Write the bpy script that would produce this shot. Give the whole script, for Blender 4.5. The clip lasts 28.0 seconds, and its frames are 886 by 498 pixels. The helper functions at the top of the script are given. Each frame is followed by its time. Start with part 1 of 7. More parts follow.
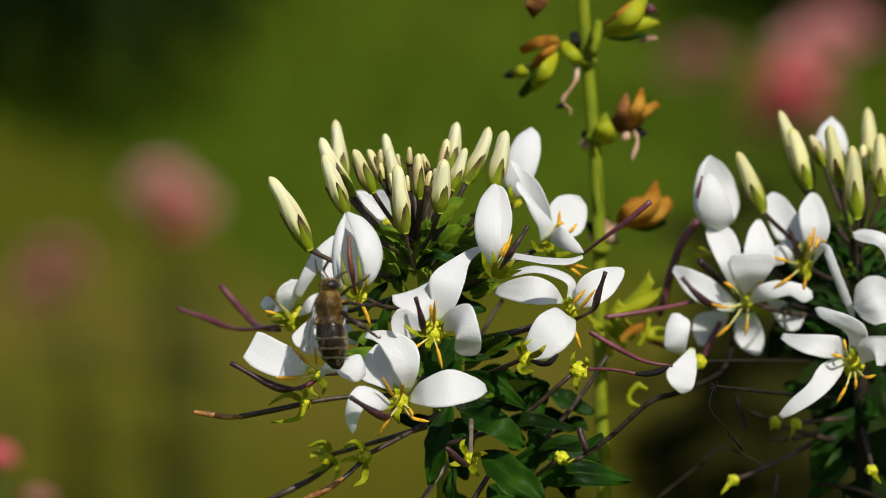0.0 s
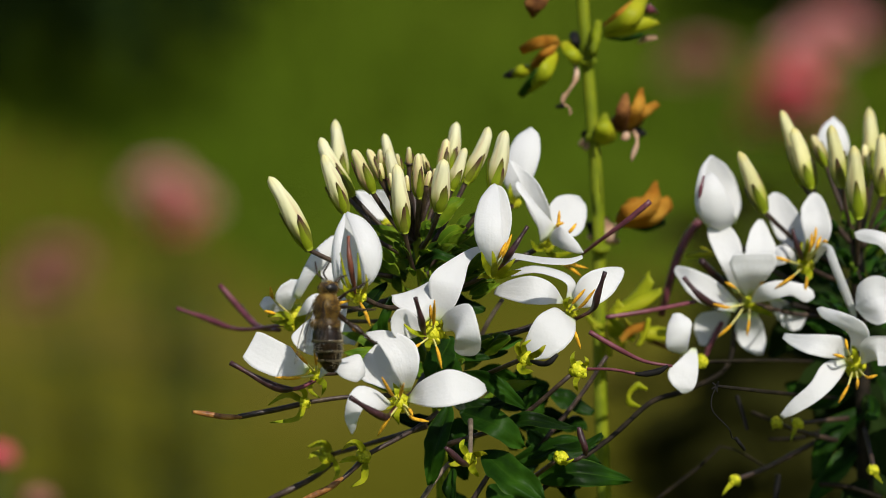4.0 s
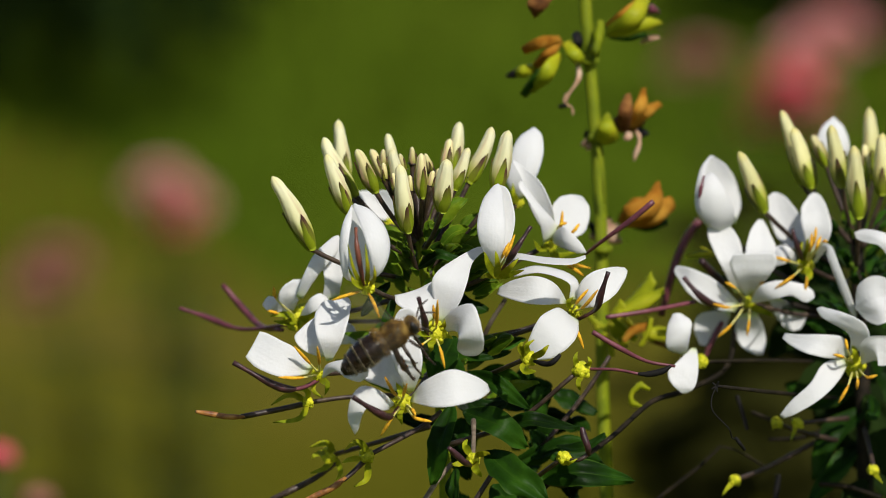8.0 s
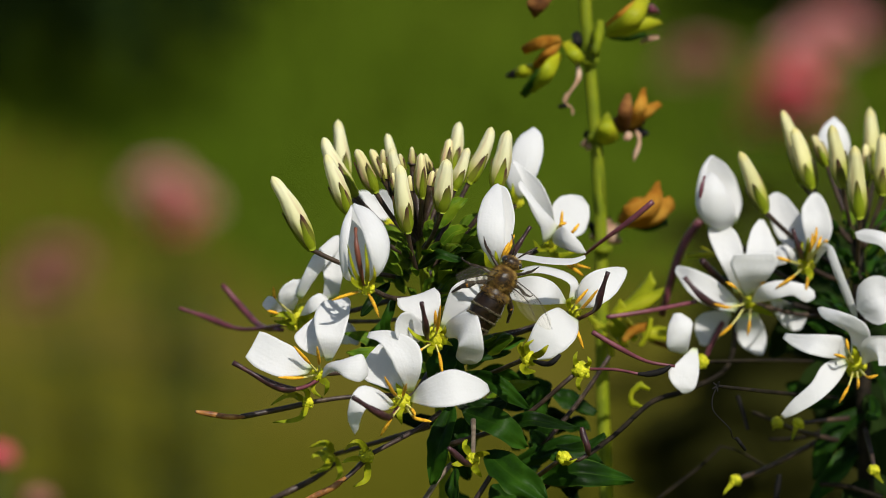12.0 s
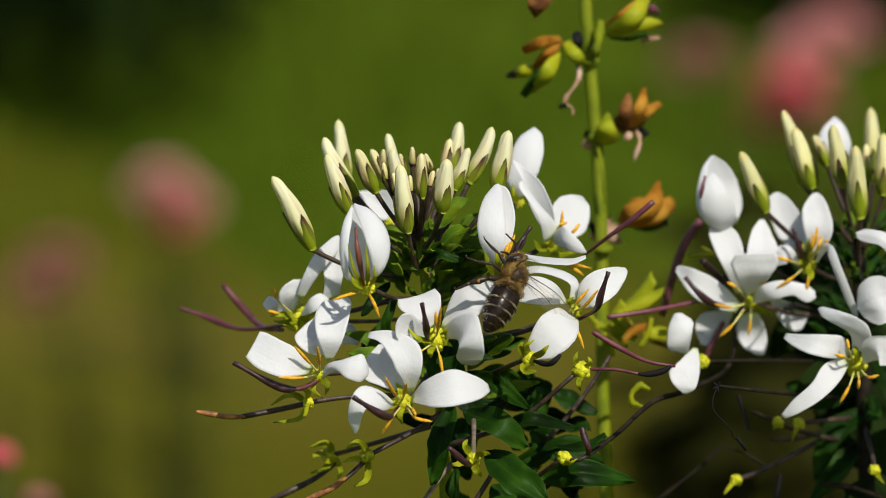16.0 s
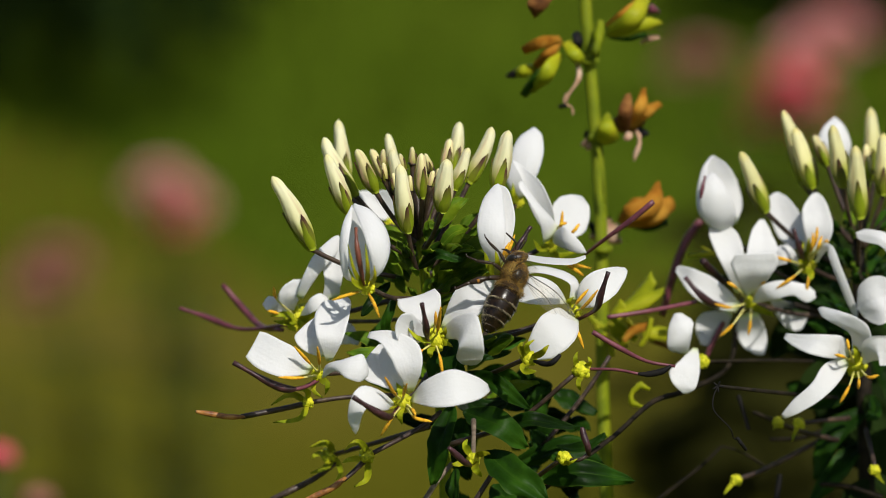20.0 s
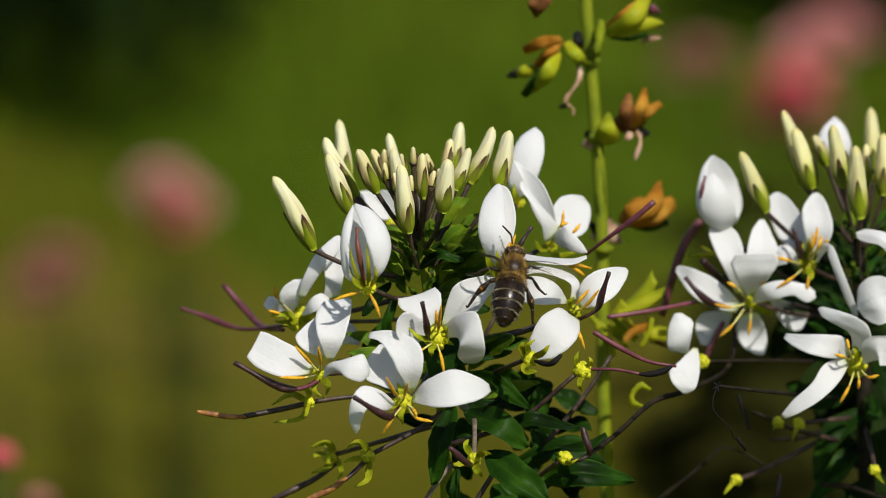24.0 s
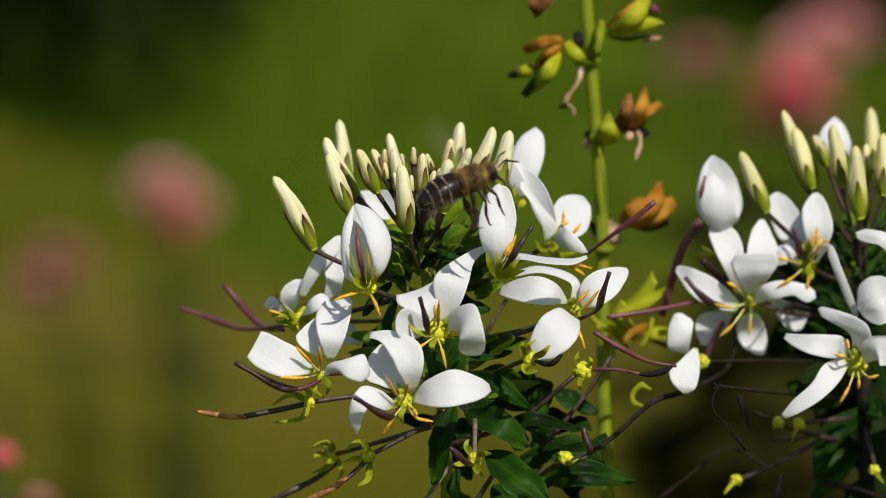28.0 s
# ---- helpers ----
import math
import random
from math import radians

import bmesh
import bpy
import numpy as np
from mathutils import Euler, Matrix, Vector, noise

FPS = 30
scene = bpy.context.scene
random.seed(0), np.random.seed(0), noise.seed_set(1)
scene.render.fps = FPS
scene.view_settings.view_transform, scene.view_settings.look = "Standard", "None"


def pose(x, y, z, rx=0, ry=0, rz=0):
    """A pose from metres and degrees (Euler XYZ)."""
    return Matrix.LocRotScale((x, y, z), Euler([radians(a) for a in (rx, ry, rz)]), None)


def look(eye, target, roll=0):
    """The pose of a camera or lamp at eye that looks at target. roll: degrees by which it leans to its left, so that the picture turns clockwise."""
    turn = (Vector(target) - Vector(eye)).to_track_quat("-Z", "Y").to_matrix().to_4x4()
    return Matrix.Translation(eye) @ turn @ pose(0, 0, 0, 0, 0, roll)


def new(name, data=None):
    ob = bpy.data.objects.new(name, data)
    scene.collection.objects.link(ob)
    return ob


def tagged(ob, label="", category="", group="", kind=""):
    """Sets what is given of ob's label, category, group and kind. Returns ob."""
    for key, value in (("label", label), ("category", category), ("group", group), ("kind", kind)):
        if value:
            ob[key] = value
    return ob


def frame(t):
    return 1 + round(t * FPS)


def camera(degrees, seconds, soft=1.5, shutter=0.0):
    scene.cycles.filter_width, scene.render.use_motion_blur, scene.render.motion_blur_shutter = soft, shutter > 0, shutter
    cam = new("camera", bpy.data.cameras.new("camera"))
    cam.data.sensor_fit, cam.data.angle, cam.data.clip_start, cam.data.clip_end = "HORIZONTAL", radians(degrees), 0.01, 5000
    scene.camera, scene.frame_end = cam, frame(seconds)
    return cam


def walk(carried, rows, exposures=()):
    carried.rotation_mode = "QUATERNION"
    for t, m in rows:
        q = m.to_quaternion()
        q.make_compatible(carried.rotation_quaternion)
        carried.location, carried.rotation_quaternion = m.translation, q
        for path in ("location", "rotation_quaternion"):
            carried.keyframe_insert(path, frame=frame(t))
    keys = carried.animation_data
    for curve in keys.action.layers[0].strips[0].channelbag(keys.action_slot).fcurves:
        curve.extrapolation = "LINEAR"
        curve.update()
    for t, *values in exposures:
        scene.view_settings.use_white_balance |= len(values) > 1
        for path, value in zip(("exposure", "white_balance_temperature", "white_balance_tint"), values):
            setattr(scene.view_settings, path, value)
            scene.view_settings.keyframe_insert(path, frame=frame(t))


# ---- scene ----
# ---- the camera: on a tripod, a long lens with a shallow depth of field ----
CENTRE = Vector((0, 0, 0.62))
cam = camera(8.934, 28.0, soft=0.75, shutter=0.5)
EYE = look((0, -0.78785, 0.75892), CENTRE)
walk(cam, [(0, EYE), (28, EYE)], exposures=((0, 0.0), (28, 0.0)))
cam.data.dof.use_dof = True
cam.data.dof.focus_distance = 0.789
cam.data.dof.aperture_fstop = 20.5

# ---- light: a high clear sun, front right, and the sky ----
SUN_TO = Vector((0.38, -0.78, 0.86)).normalized()
sun = new("sun", bpy.data.lights.new("sun", "SUN"))
sun.data.energy, sun.data.angle, sun.data.color = 4.6, radians(0.53), (1.0, 0.965, 0.885)
sun.matrix_world = look(SUN_TO * 20, (0, 0, 0))
world = bpy.data.worlds.new("sky")
scene.world = world
world.use_nodes = True
sky = world.node_tree.nodes.new("ShaderNodeTexSky")
sky.sky_type, sky.sun_disc = "NISHITA", False
sky.sun_elevation = math.asin(SUN_TO.z)
sky.sun_rotation = math.atan2(SUN_TO.x, SUN_TO.y)
world.node_tree.links.new(sky.outputs[0], world.node_tree.nodes["Background"].inputs[0])
world.node_tree.nodes["Background"].inputs[1].default_value = 0.096


# ---- materials ----
def shader(name, colours, rough=0.5, scale=400.0, through_light=0.0, along=None, bump=0.15, bump_scale=1500.0,
           gloss=0.4, vary=0.25, vein=0.0, vein_colour=None, through_tint=(1, 1, 1), streak=None, rim=None):
    """colours: ramp of (place, rgb) driven by noise, or by the length of the piece (along=True).
    through_light: share of light that shines through; vein: relief of ribs along the piece."""
    m = bpy.data.materials.new(name)
    m.use_nodes = True
    nt = m.node_tree
    n, link = nt.nodes, nt.links.new
    out, bsdf = n["Material Output"], n["Principled BSDF"]
    tc = n.new("ShaderNodeTexCoord")
    geo = n.new("ShaderNodeObjectInfo")
    big = n.new("ShaderNodeTexNoise")
    big.inputs["Scale"].default_value, big.inputs["Detail"].default_value = scale, 5
    link(tc.outputs["Object"], big.inputs["Vector"])
    ramp = n.new("ShaderNodeValToRGB")
    while len(ramp.color_ramp.elements) < len(colours):
        ramp.color_ramp.elements.new(0.5)
    for e, (place, c) in zip(ramp.color_ramp.elements, colours):
        e.position, e.color = place, (*c, 1)
    uv = n.new("ShaderNodeSeparateXYZ")
    link(tc.outputs["UV"], uv.inputs[0])
    if along:
        mix = n.new("ShaderNodeMath")
        mix.operation = "MULTIPLY_ADD"
        link(big.outputs[0], mix.inputs[0])
        mix.inputs[1].default_value = along
        link(uv.outputs[0], mix.inputs[2])
        sub = n.new("ShaderNodeMath")
        sub.operation = "SUBTRACT"
        link(mix.outputs[0], sub.inputs[0])
        sub.inputs[1].default_value = along * 0.5
        link(sub.outputs[0], ramp.inputs[0])
    else:
        stretch = n.new("ShaderNodeMapRange")
        stretch.inputs[1].default_value, stretch.inputs[2].default_value = 0.3, 0.7
        link(big.outputs[0], stretch.inputs[0])
        link(stretch.outputs[0], ramp.inputs[0])
    colour = ramp.outputs[0]
    if streak:
        # long stripes that run with the piece
        st = n.new("ShaderNodeTexNoise")
        st.inputs["Scale"].default_value = 1.0
        mp = n.new("ShaderNodeMapping")
        mp.inputs["Scale"].default_value = (streak[1], streak[2], 1)
        link(tc.outputs["UV"], mp.inputs[0])
        link(mp.outputs[0], st.inputs["Vector"])
        sr = n.new("ShaderNodeMapRange")
        sr.inputs[1].default_value, sr.inputs[2].default_value = 0.46, 0.60
        sr.inputs[4].default_value = streak[3]
        link(st.outputs[0], sr.inputs[0])
        sm = n.new("ShaderNodeMix")
        sm.data_type = "RGBA"
        link(sr.outputs[0], sm.inputs[0])
        link(colour, sm.inputs[6])
        sm.inputs[7].default_value = (*streak[0], 1)
        colour = sm.outputs[2]
    if rim:
        # a paler margin and midrib
        off = n.new("ShaderNodeMath")
        off.operation = "SUBTRACT"
        link(uv.outputs[1], off.inputs[0])
        off.inputs[1].default_value = 0.5
        size = n.new("ShaderNodeMath")
        size.operation = "ABSOLUTE"
        link(off.outputs[0], size.inputs[0])
        ends = n.new("ShaderNodeValToRGB")
        el = ends.color_ramp.elements
        el[0].position, el[0].color = 0.0, (0.55, 0.55, 0.55, 1)
        el[1].position, el[1].color = 0.035, (0, 0, 0, 1)
        for place, v in ((0.455, 0.0), (0.48, 0.9)):
            e = el.new(place)
            e.color = (v, v, v, 1)
        link(size.outputs[0], ends.inputs[0])
        rm = n.new("ShaderNodeMix")
        rm.data_type = "RGBA"
        link(ends.outputs[0], rm.inputs[0])
        link(colour, rm.inputs[6])
        rm.inputs[7].default_value = (*rim, 1)
        colour = rm.outputs[2]
    # piece to piece and fine grain
    hsv = n.new("ShaderNodeHueSaturation")
    rnd = n.new("ShaderNodeMapRange")
    rnd.inputs[3].default_value, rnd.inputs[4].default_value = 1 - vary * 0.5, 1 + vary * 0.5
    link(geo.outputs["Random"], rnd.inputs[0])
    link(rnd.outputs[0], hsv.inputs["Value"])
    link(colour, hsv.inputs["Color"])
    link(hsv.outputs[0], bsdf.inputs["Base Color"])
    bsdf.inputs["Roughness"].default_value = rough
    bsdf.inputs["Specular IOR Level"].default_value = gloss
    fine = n.new("ShaderNodeTexNoise")
    fine.inputs["Scale"].default_value, fine.inputs["Detail"].default_value = bump_scale, 4
    link(tc.outputs["Object"], fine.inputs["Vector"])
    height = fine.outputs[0]
    if vein:
        wave = n.new("ShaderNodeTexWave")
        wave.bands_direction = "Y"
        wave.inputs["Scale"].default_value = 2.6
        wave.inputs["Distortion"].default_value = 1.2
        wave.inputs["Detail"].default_value = 2
        link(tc.outputs["UV"], wave.inputs["Vector"])
        add = n.new("ShaderNodeMath")
        add.operation = "MULTIPLY_ADD"
        link(wave.outputs["Fac"], add.inputs[0])
        add.inputs[1].default_value = vein
        link(height, add.inputs[2])
        height = add.outputs[0]
    bp = n.new("ShaderNodeBump")
    bp.inputs["Strength"].default_value, bp.inputs["Distance"].default_value = bump, 0.0003
    link(height, bp.inputs["Height"])
    link(bp.outputs[0], bsdf.inputs["Normal"])
    if through_light:
        tr = n.new("ShaderNodeBsdfTranslucent")
        tint = n.new("ShaderNodeMix")
        tint.data_type, tint.blend_type = "RGBA", "MULTIPLY"
        tint.inputs[0].default_value = 1
        link(hsv.outputs[0], tint.inputs[6])
        tint.inputs[7].default_value = (*through_tint, 1)
        link(tint.outputs[2], tr.inputs[0])
        link(bp.outputs[0], tr.inputs[1])
        ms = n.new("ShaderNodeMixShader")
        ms.inputs[0].default_value = through_light
        link(bsdf.outputs[0], ms.inputs[1])
        link(tr.outputs[0], ms.inputs[2])
        link(ms.outputs[0], out.inputs[0])
    return m


PETAL = shader("white_petal", [(0.0, (0.62, 0.70, 0.30)), (0.06, (0.80, 0.82, 0.70)), (0.13, (0.79, 0.785, 0.78)), (1.0, (0.80, 0.795, 0.79))],
               rough=0.55, through_light=0.45, along=0.12, vein=0.06, bump=0.22, gloss=0.25, vary=0.05, through_tint=(0.98, 0.98, 0.99))
BUD = shader("cream_bud", [(0.0, (0.26, 0.33, 0.02)), (0.22, (0.46, 0.50, 0.08)), (0.40, (0.70, 0.67, 0.36)), (0.85, (0.77, 0.74, 0.48)), (1.0, (0.74, 0.68, 0.34))],
             rough=0.55, through_light=0.22, along=0.2, vein=0.3, vary=0.14, streak=((0.52, 0.34, 0.20), 0.8, 6, 0.5), gloss=0.15)
YELLOW_BUD = shader("yellow_cream_bud", [(0.0, (0.24, 0.31, 0.02)), (0.24, (0.46, 0.48, 0.07)), (0.45, (0.66, 0.62, 0.27)), (0.85, (0.72, 0.68, 0.36)), (1.0, (0.68, 0.60, 0.22))],
                    rough=0.55, through_light=0.2, along=0.25, vein=0.2, vary=0.2, streak=((0.40, 0.26, 0.12), 1.0, 5, 0.55), gloss=0.2)
YOUNG = shader("young_bud", [(0.0, (0.20, 0.26, 0.02)), (0.35, (0.44, 0.40, 0.12)), (0.70, (0.66, 0.58, 0.27)), (1.0, (0.76, 0.71, 0.36))],
               rough=0.55, through_light=0.15, along=0.3, vein=0.4, vary=0.3, streak=((0.44, 0.20, 0.18), 1.0, 5, 0.65), gloss=0.2)
SEPAL_DARK = shader("purple_edged_sepal", [(0.0, (0.24, 0.29, 0.012)), (0.4, (0.15, 0.16, 0.016)), (0.75, (0.10, 0.055, 0.025)), (1.0, (0.06, 0.02, 0.02))],
                    rough=0.45, through_light=0.2, along=0.35, vein=0.5, vary=0.3, gloss=0.2)
SEPAL = shader("green_sepal", [(0.0, (0.27, 0.33, 0.010)), (0.55, (0.19, 0.24, 0.012)), (0.85, (0.13, 0.12, 0.02)), (1.0, (0.08, 0.035, 0.02))],
               rough=0.45, through_light=0.25, along=0.35, vein=0.6, vary=0.3, gloss=0.2)
LIME = shader("lime_calyx", [(0.0, (0.20, 0.25, 0.008)), (0.5, (0.34, 0.36, 0.011)), (1.0, (0.42, 0.37, 0.018))],
              rough=0.45, through_light=0.3, vein=0.08, vary=0.4, gloss=0.12, bump=0.35)
HEART = shader("yellow_green_heart", [(0.0, (0.32, 0.35, 0.010)), (1.0, (0.62, 0.57, 0.025))], rough=0.45, scale=1400, vary=0.25, gloss=0.15, bump=0.8, bump_scale=2600)
ANTHER = shader("orange_anther", [(0.0, (0.50, 0.22, 0.006)), (0.6, (0.70, 0.36, 0.010)), (1.0, (0.78, 0.48, 0.02))], rough=0.75, scale=2500, bump=0.6, bump_scale=6000, vary=0.3)
FILAMENT = shader("yellow_filament", [(0.0, (0.55, 0.52, 0.12)), (1.0, (0.70, 0.62, 0.25))], rough=0.5, vary=0.2)
POD = shader("maroon_pod", [(0.0, (0.015, 0.006, 0.006)), (0.5, (0.030, 0.010, 0.012)), (1.0, (0.060, 0.021, 0.024))], rough=0.42, scale=900, bump=0.35, vary=0.4)
ROSE = shader("rose_stalk", [(0.0, (0.080, 0.018, 0.028)), (1.0, (0.165, 0.046, 0.060))], rough=0.45, scale=700, vary=0.3)
PEDICEL = shader("purple_stalk", [(0.0, (0.018, 0.011, 0.008)), (0.5, (0.038, 0.022, 0.016)), (1.0, (0.080, 0.052, 0.030))], rough=0.5, scale=700, bump=0.4, vary=0.4)
TAN_STALK = shader("grey_tan_stalk", [(0.0, (0.075, 0.052, 0.038)), (0.5, (0.13, 0.10, 0.072)), (1.0, (0.20, 0.16, 0.115))], rough=0.6, scale=700, bump=0.5, vary=0.3, gloss=0.15)
MAROON = shader("red_brown_pistil", [(0.0, (0.10, 0.028, 0.016)), (1.0, (0.22, 0.070, 0.034))], rough=0.45, scale=600, bump=0.3)
TWIG = shader("dark_twig", [(0.0, (0.008, 0.006, 0.004)), (0.5, (0.016, 0.012, 0.007)), (1.0, (0.034, 0.024, 0.015))], rough=0.7, gloss=0.12, scale=500, bump=0.5, vary=0.3)
TAN = shader("ripe_pod", [(0.0, (0.11, 0.035, 0.014)), (0.5, (0.27, 0.11, 0.025)), (1.0, (0.42, 0.21, 0.045))], rough=0.5, scale=800, bump=0.5, vary=0.25)
STEM = shader("green_stem", [(0.0, (0.085, 0.115, 0.004)), (0.5, (0.145, 0.180, 0.005)), (1.0, (0.22, 0.235, 0.010))], rough=0.5, scale=260, vein=0.3, bump=0.4, vary=0.2, streak=((0.11, 0.14, 0.02), 2, 14, 0.7), gloss=0.05)
LEAF = shader("glossy_leaf", [(0.0, (0.005, 0.015, 0.002)), (0.5, (0.012, 0.040, 0.003)), (1.0, (0.028, 0.080, 0.005))],
              rough=0.46, scale=150, through_light=0.20, bump=0.25, gloss=0.07, vein=0.05, vary=0.6, rim=(0.030, 0.065, 0.007), through_tint=(1.2, 1.7, 0.3))
BRACT = shader("young_leaf", [(0.0, (0.027, 0.068, 0.004)), (0.5, (0.080, 0.150, 0.006)), (1.0, (0.185, 0.250, 0.011))],
               rough=0.5, scale=220, through_light=0.3, vein=0.15, bump=0.35, vary=0.55, rim=(0.19, 0.22, 0.02), through_tint=(1.2, 1.5, 0.25), gloss=0.1)
DRY = shader("dried_calyx", [(0.0, (0.20, 0.065, 0.010)), (0.4, (0.50, 0.21, 0.020)), (1.0, (0.70, 0.40, 0.06))], rough=0.7, scale=260, through_light=0.5, vein=0.3, bump=0.6, vary=0.4, gloss=0.12)
YELLOWED = shader("yellowing_calyx", [(0.0, (0.20, 0.25, 0.008)), (0.5, (0.37, 0.40, 0.012)), (1.0, (0.52, 0.50, 0.02))], rough=0.5, scale=200, through_light=0.4, vein=0.2, vary=0.2, gloss=0.18)
DRY_DARK = shader("brown_dried_calyx", [(0.0, (0.07, 0.026, 0.010)), (0.5, (0.20, 0.08, 0.022)), (1.0, (0.36, 0.17, 0.05))], rough=0.75, scale=300, through_light=0.3, vein=0.3, bump=0.6, vary=0.4, gloss=0.12)
WITHER = shader("withered_petal", [(0.0, (0.12, 0.05, 0.03)), (0.5, (0.40, 0.24, 0.14)), (1.0, (0.55, 0.38, 0.27))], rough=0.8, scale=400, bump=0.7, vary=0.3)
DARK = shader("black_stub", [(0.0, (0.006, 0.006, 0.006)), (1.0, (0.014, 0.012, 0.011))], rough=0.7, gloss=0.1, scale=600)
FUR = shader("tawny_fur", [(0.0, (0.055, 0.028, 0.007)), (0.45, (0.21, 0.118, 0.026)), (1.0, (0.46, 0.31, 0.080))], rough=0.8, scale=900, gloss=0.2)
CHITIN = shader("dark_chitin", [(0.0, (0.012, 0.007, 0.004)), (1.0, (0.036, 0.020, 0.010))], rough=0.38, scale=900, bump=0.25, gloss=0.35)
PALE_FUR = shader("pale_band_fur", [(0.0, (0.20, 0.15, 0.085)), (0.5, (0.33, 0.27, 0.17)), (1.0, (0.46, 0.39, 0.27))], rough=0.8, scale=900, gloss=0.1)
TERGITE = shader("dark_glossy_abdomen", [(0.0, (0.006, 0.004, 0.003)), (1.0, (0.020, 0.011, 0.005))], rough=0.26, scale=1500, bump=0.06, bump_scale=4000, gloss=0.22)
EYE_BLACK = shader("compound_eye", [(0.0, (0.008, 0.007, 0.007)), (1.0, (0.018, 0.014, 0.012))], rough=0.32, scale=3000, bump=0.1, gloss=0.4)
POLLEN = shader("pollen_load", [(0.0, (0.22, 0.08, 0.012)), (1.0, (0.42, 0.18, 0.02))], rough=0.9, scale=3000, bump=0.8, bump_scale=5000)
PALE = shader("pale_pink_petal", [(0.0, (0.66, 0.25, 0.22)), (0.5, (0.76, 0.37, 0.34)), (1.0, (0.82, 0.50, 0.47))], rough=0.6, scale=40, through_light=0.2, vary=0.3)
PINK = shader("pink_petal", [(0.0, (0.70, 0.07, 0.12)), (0.5, (0.80, 0.14, 0.19)), (1.0, (0.84, 0.26, 0.28))], rough=0.6, scale=40, through_light=0.2, vary=0.3)
DUSTY = shader("dusty_rose_petal", [(0.0, (0.32, 0.125, 0.095)), (1.0, (0.46, 0.20, 0.155))], rough=0.6, scale=40, through_light=0.2, vary=0.3)
FOLIAGE = shader("bed_foliage", [(0.0, (0.028, 0.036, 0.004)), (0.5, (0.050, 0.060, 0.006)), (1.0, (0.080, 0.085, 0.010))], rough=0.6, scale=25, through_light=0.2, vary=0.4, through_tint=(1.2, 1.4, 0.3), gloss=0.1)
# leaf green taken almost to black: deep shade put into the colour
SHADE_LEAF = shader("shade_darkened_leaf", [(0.0, (0.006, 0.012, 0.003)), (1.0, (0.014, 0.026, 0.005))], rough=0.9, gloss=0.02, scale=25, vary=0.4)
GRASS = shader("lawn_grass", [(0.0, (0.051, 0.084, 0.005)), (0.5, (0.072, 0.112, 0.007)), (1.0, (0.095, 0.136, 0.009))], rough=0.8, scale=3, through_light=0.15, vary=0.1, gloss=0.0)
SOIL = shader("soil_and_lawn", [(0.0, (0.046, 0.073, 0.005)), (0.4, (0.061, 0.093, 0.006)), (1.0, (0.082, 0.105, 0.009))], rough=0.95, scale=1.3, bump=0.6, bump_scale=60, gloss=0.0, vary=0)
# olive leaf darkened by colour for the shaded ground behind the flowers
DIM_LEAF = shader("shade_darkened_olive_leaf", [(0.0, (0.016, 0.017, 0.003)), (1.0, (0.034, 0.033, 0.006))], rough=0.9, gloss=0.02, scale=25, vary=0.4)
BED = shader("bare_bed_soil", [(0.0, (0.069, 0.067, 0.005)), (0.5, (0.091, 0.083, 0.008)), (1.0, (0.120, 0.096, 0.016))], rough=0.95, scale=2.2, bump=0.8, bump_scale=90, gloss=0.0, vary=0)


def wing_material():
    m = bpy.data.materials.new("clear_wing")
    m.use_nodes = True
    n, link = m.node_tree.nodes, m.node_tree.links.new
    tc, grain = n.new("ShaderNodeTexCoord"), n.new("ShaderNodeTexNoise")
    grain.inputs["Scale"].default_value = 9
    link(tc.outputs["UV"], grain.inputs["Vector"])
    r = n.new("ShaderNodeMapRange")
    r.inputs[3].default_value, r.inputs[4].default_value = 0.962, 0.992
    link(grain.outputs[0], r.inputs[0])
    clear, ms = n.new("ShaderNodeBsdfTransparent"), n.new("ShaderNodeMixShader")
    clear.inputs[0].default_value = (0.985, 0.975, 0.95, 1)
    n["Principled BSDF"].inputs["Base Color"].default_value = (0.66, 0.61, 0.50, 1)
    n["Principled BSDF"].inputs["Roughness"].default_value = 0.25
    link(r.outputs[0], ms.inputs[0])
    link(n["Principled BSDF"].outputs[0], ms.inputs[1])
    link(clear.outputs[0], ms.inputs[2])
    link(ms.outputs[0], n["Material Output"].inputs[0])
    return m


WING = wing_material()

# ---- mesh helpers: places in millimetres from the heart of the flower head ----
ORIGIN = {}
TO_CAM = Vector((0, -0.985, 0.174))


def mm(p):
    return CENTRE + Vector(p) / 1000


def part(name, bm, material, parent, label="", at=None):
    """Links bm, whose vertices are in the world, as one mesh under parent; at: its own pivot."""
    base = ORIGIN.get(parent, Vector())
    at = base if at is None else at
    for v in bm.verts:
        v.co -= at
    me = bpy.data.meshes.new(name)
    bm.to_mesh(me)
    bm.free()
    for poly in me.polygons:
        poly.use_smooth = True
    me.materials.append(material)
    ob = new(name, me)
    ob.parent, ob.location = parent, at - base
    ORIGIN[ob] = at
    return tagged(ob, label) if label else ob


def root(name, place, label, category, group="", kind=""):
    ob = new(name)
    ob.location = place
    ob.empty_display_size = 0.02
    ORIGIN[ob] = Vector(place)
    return tagged(ob, label, category, group, kind)


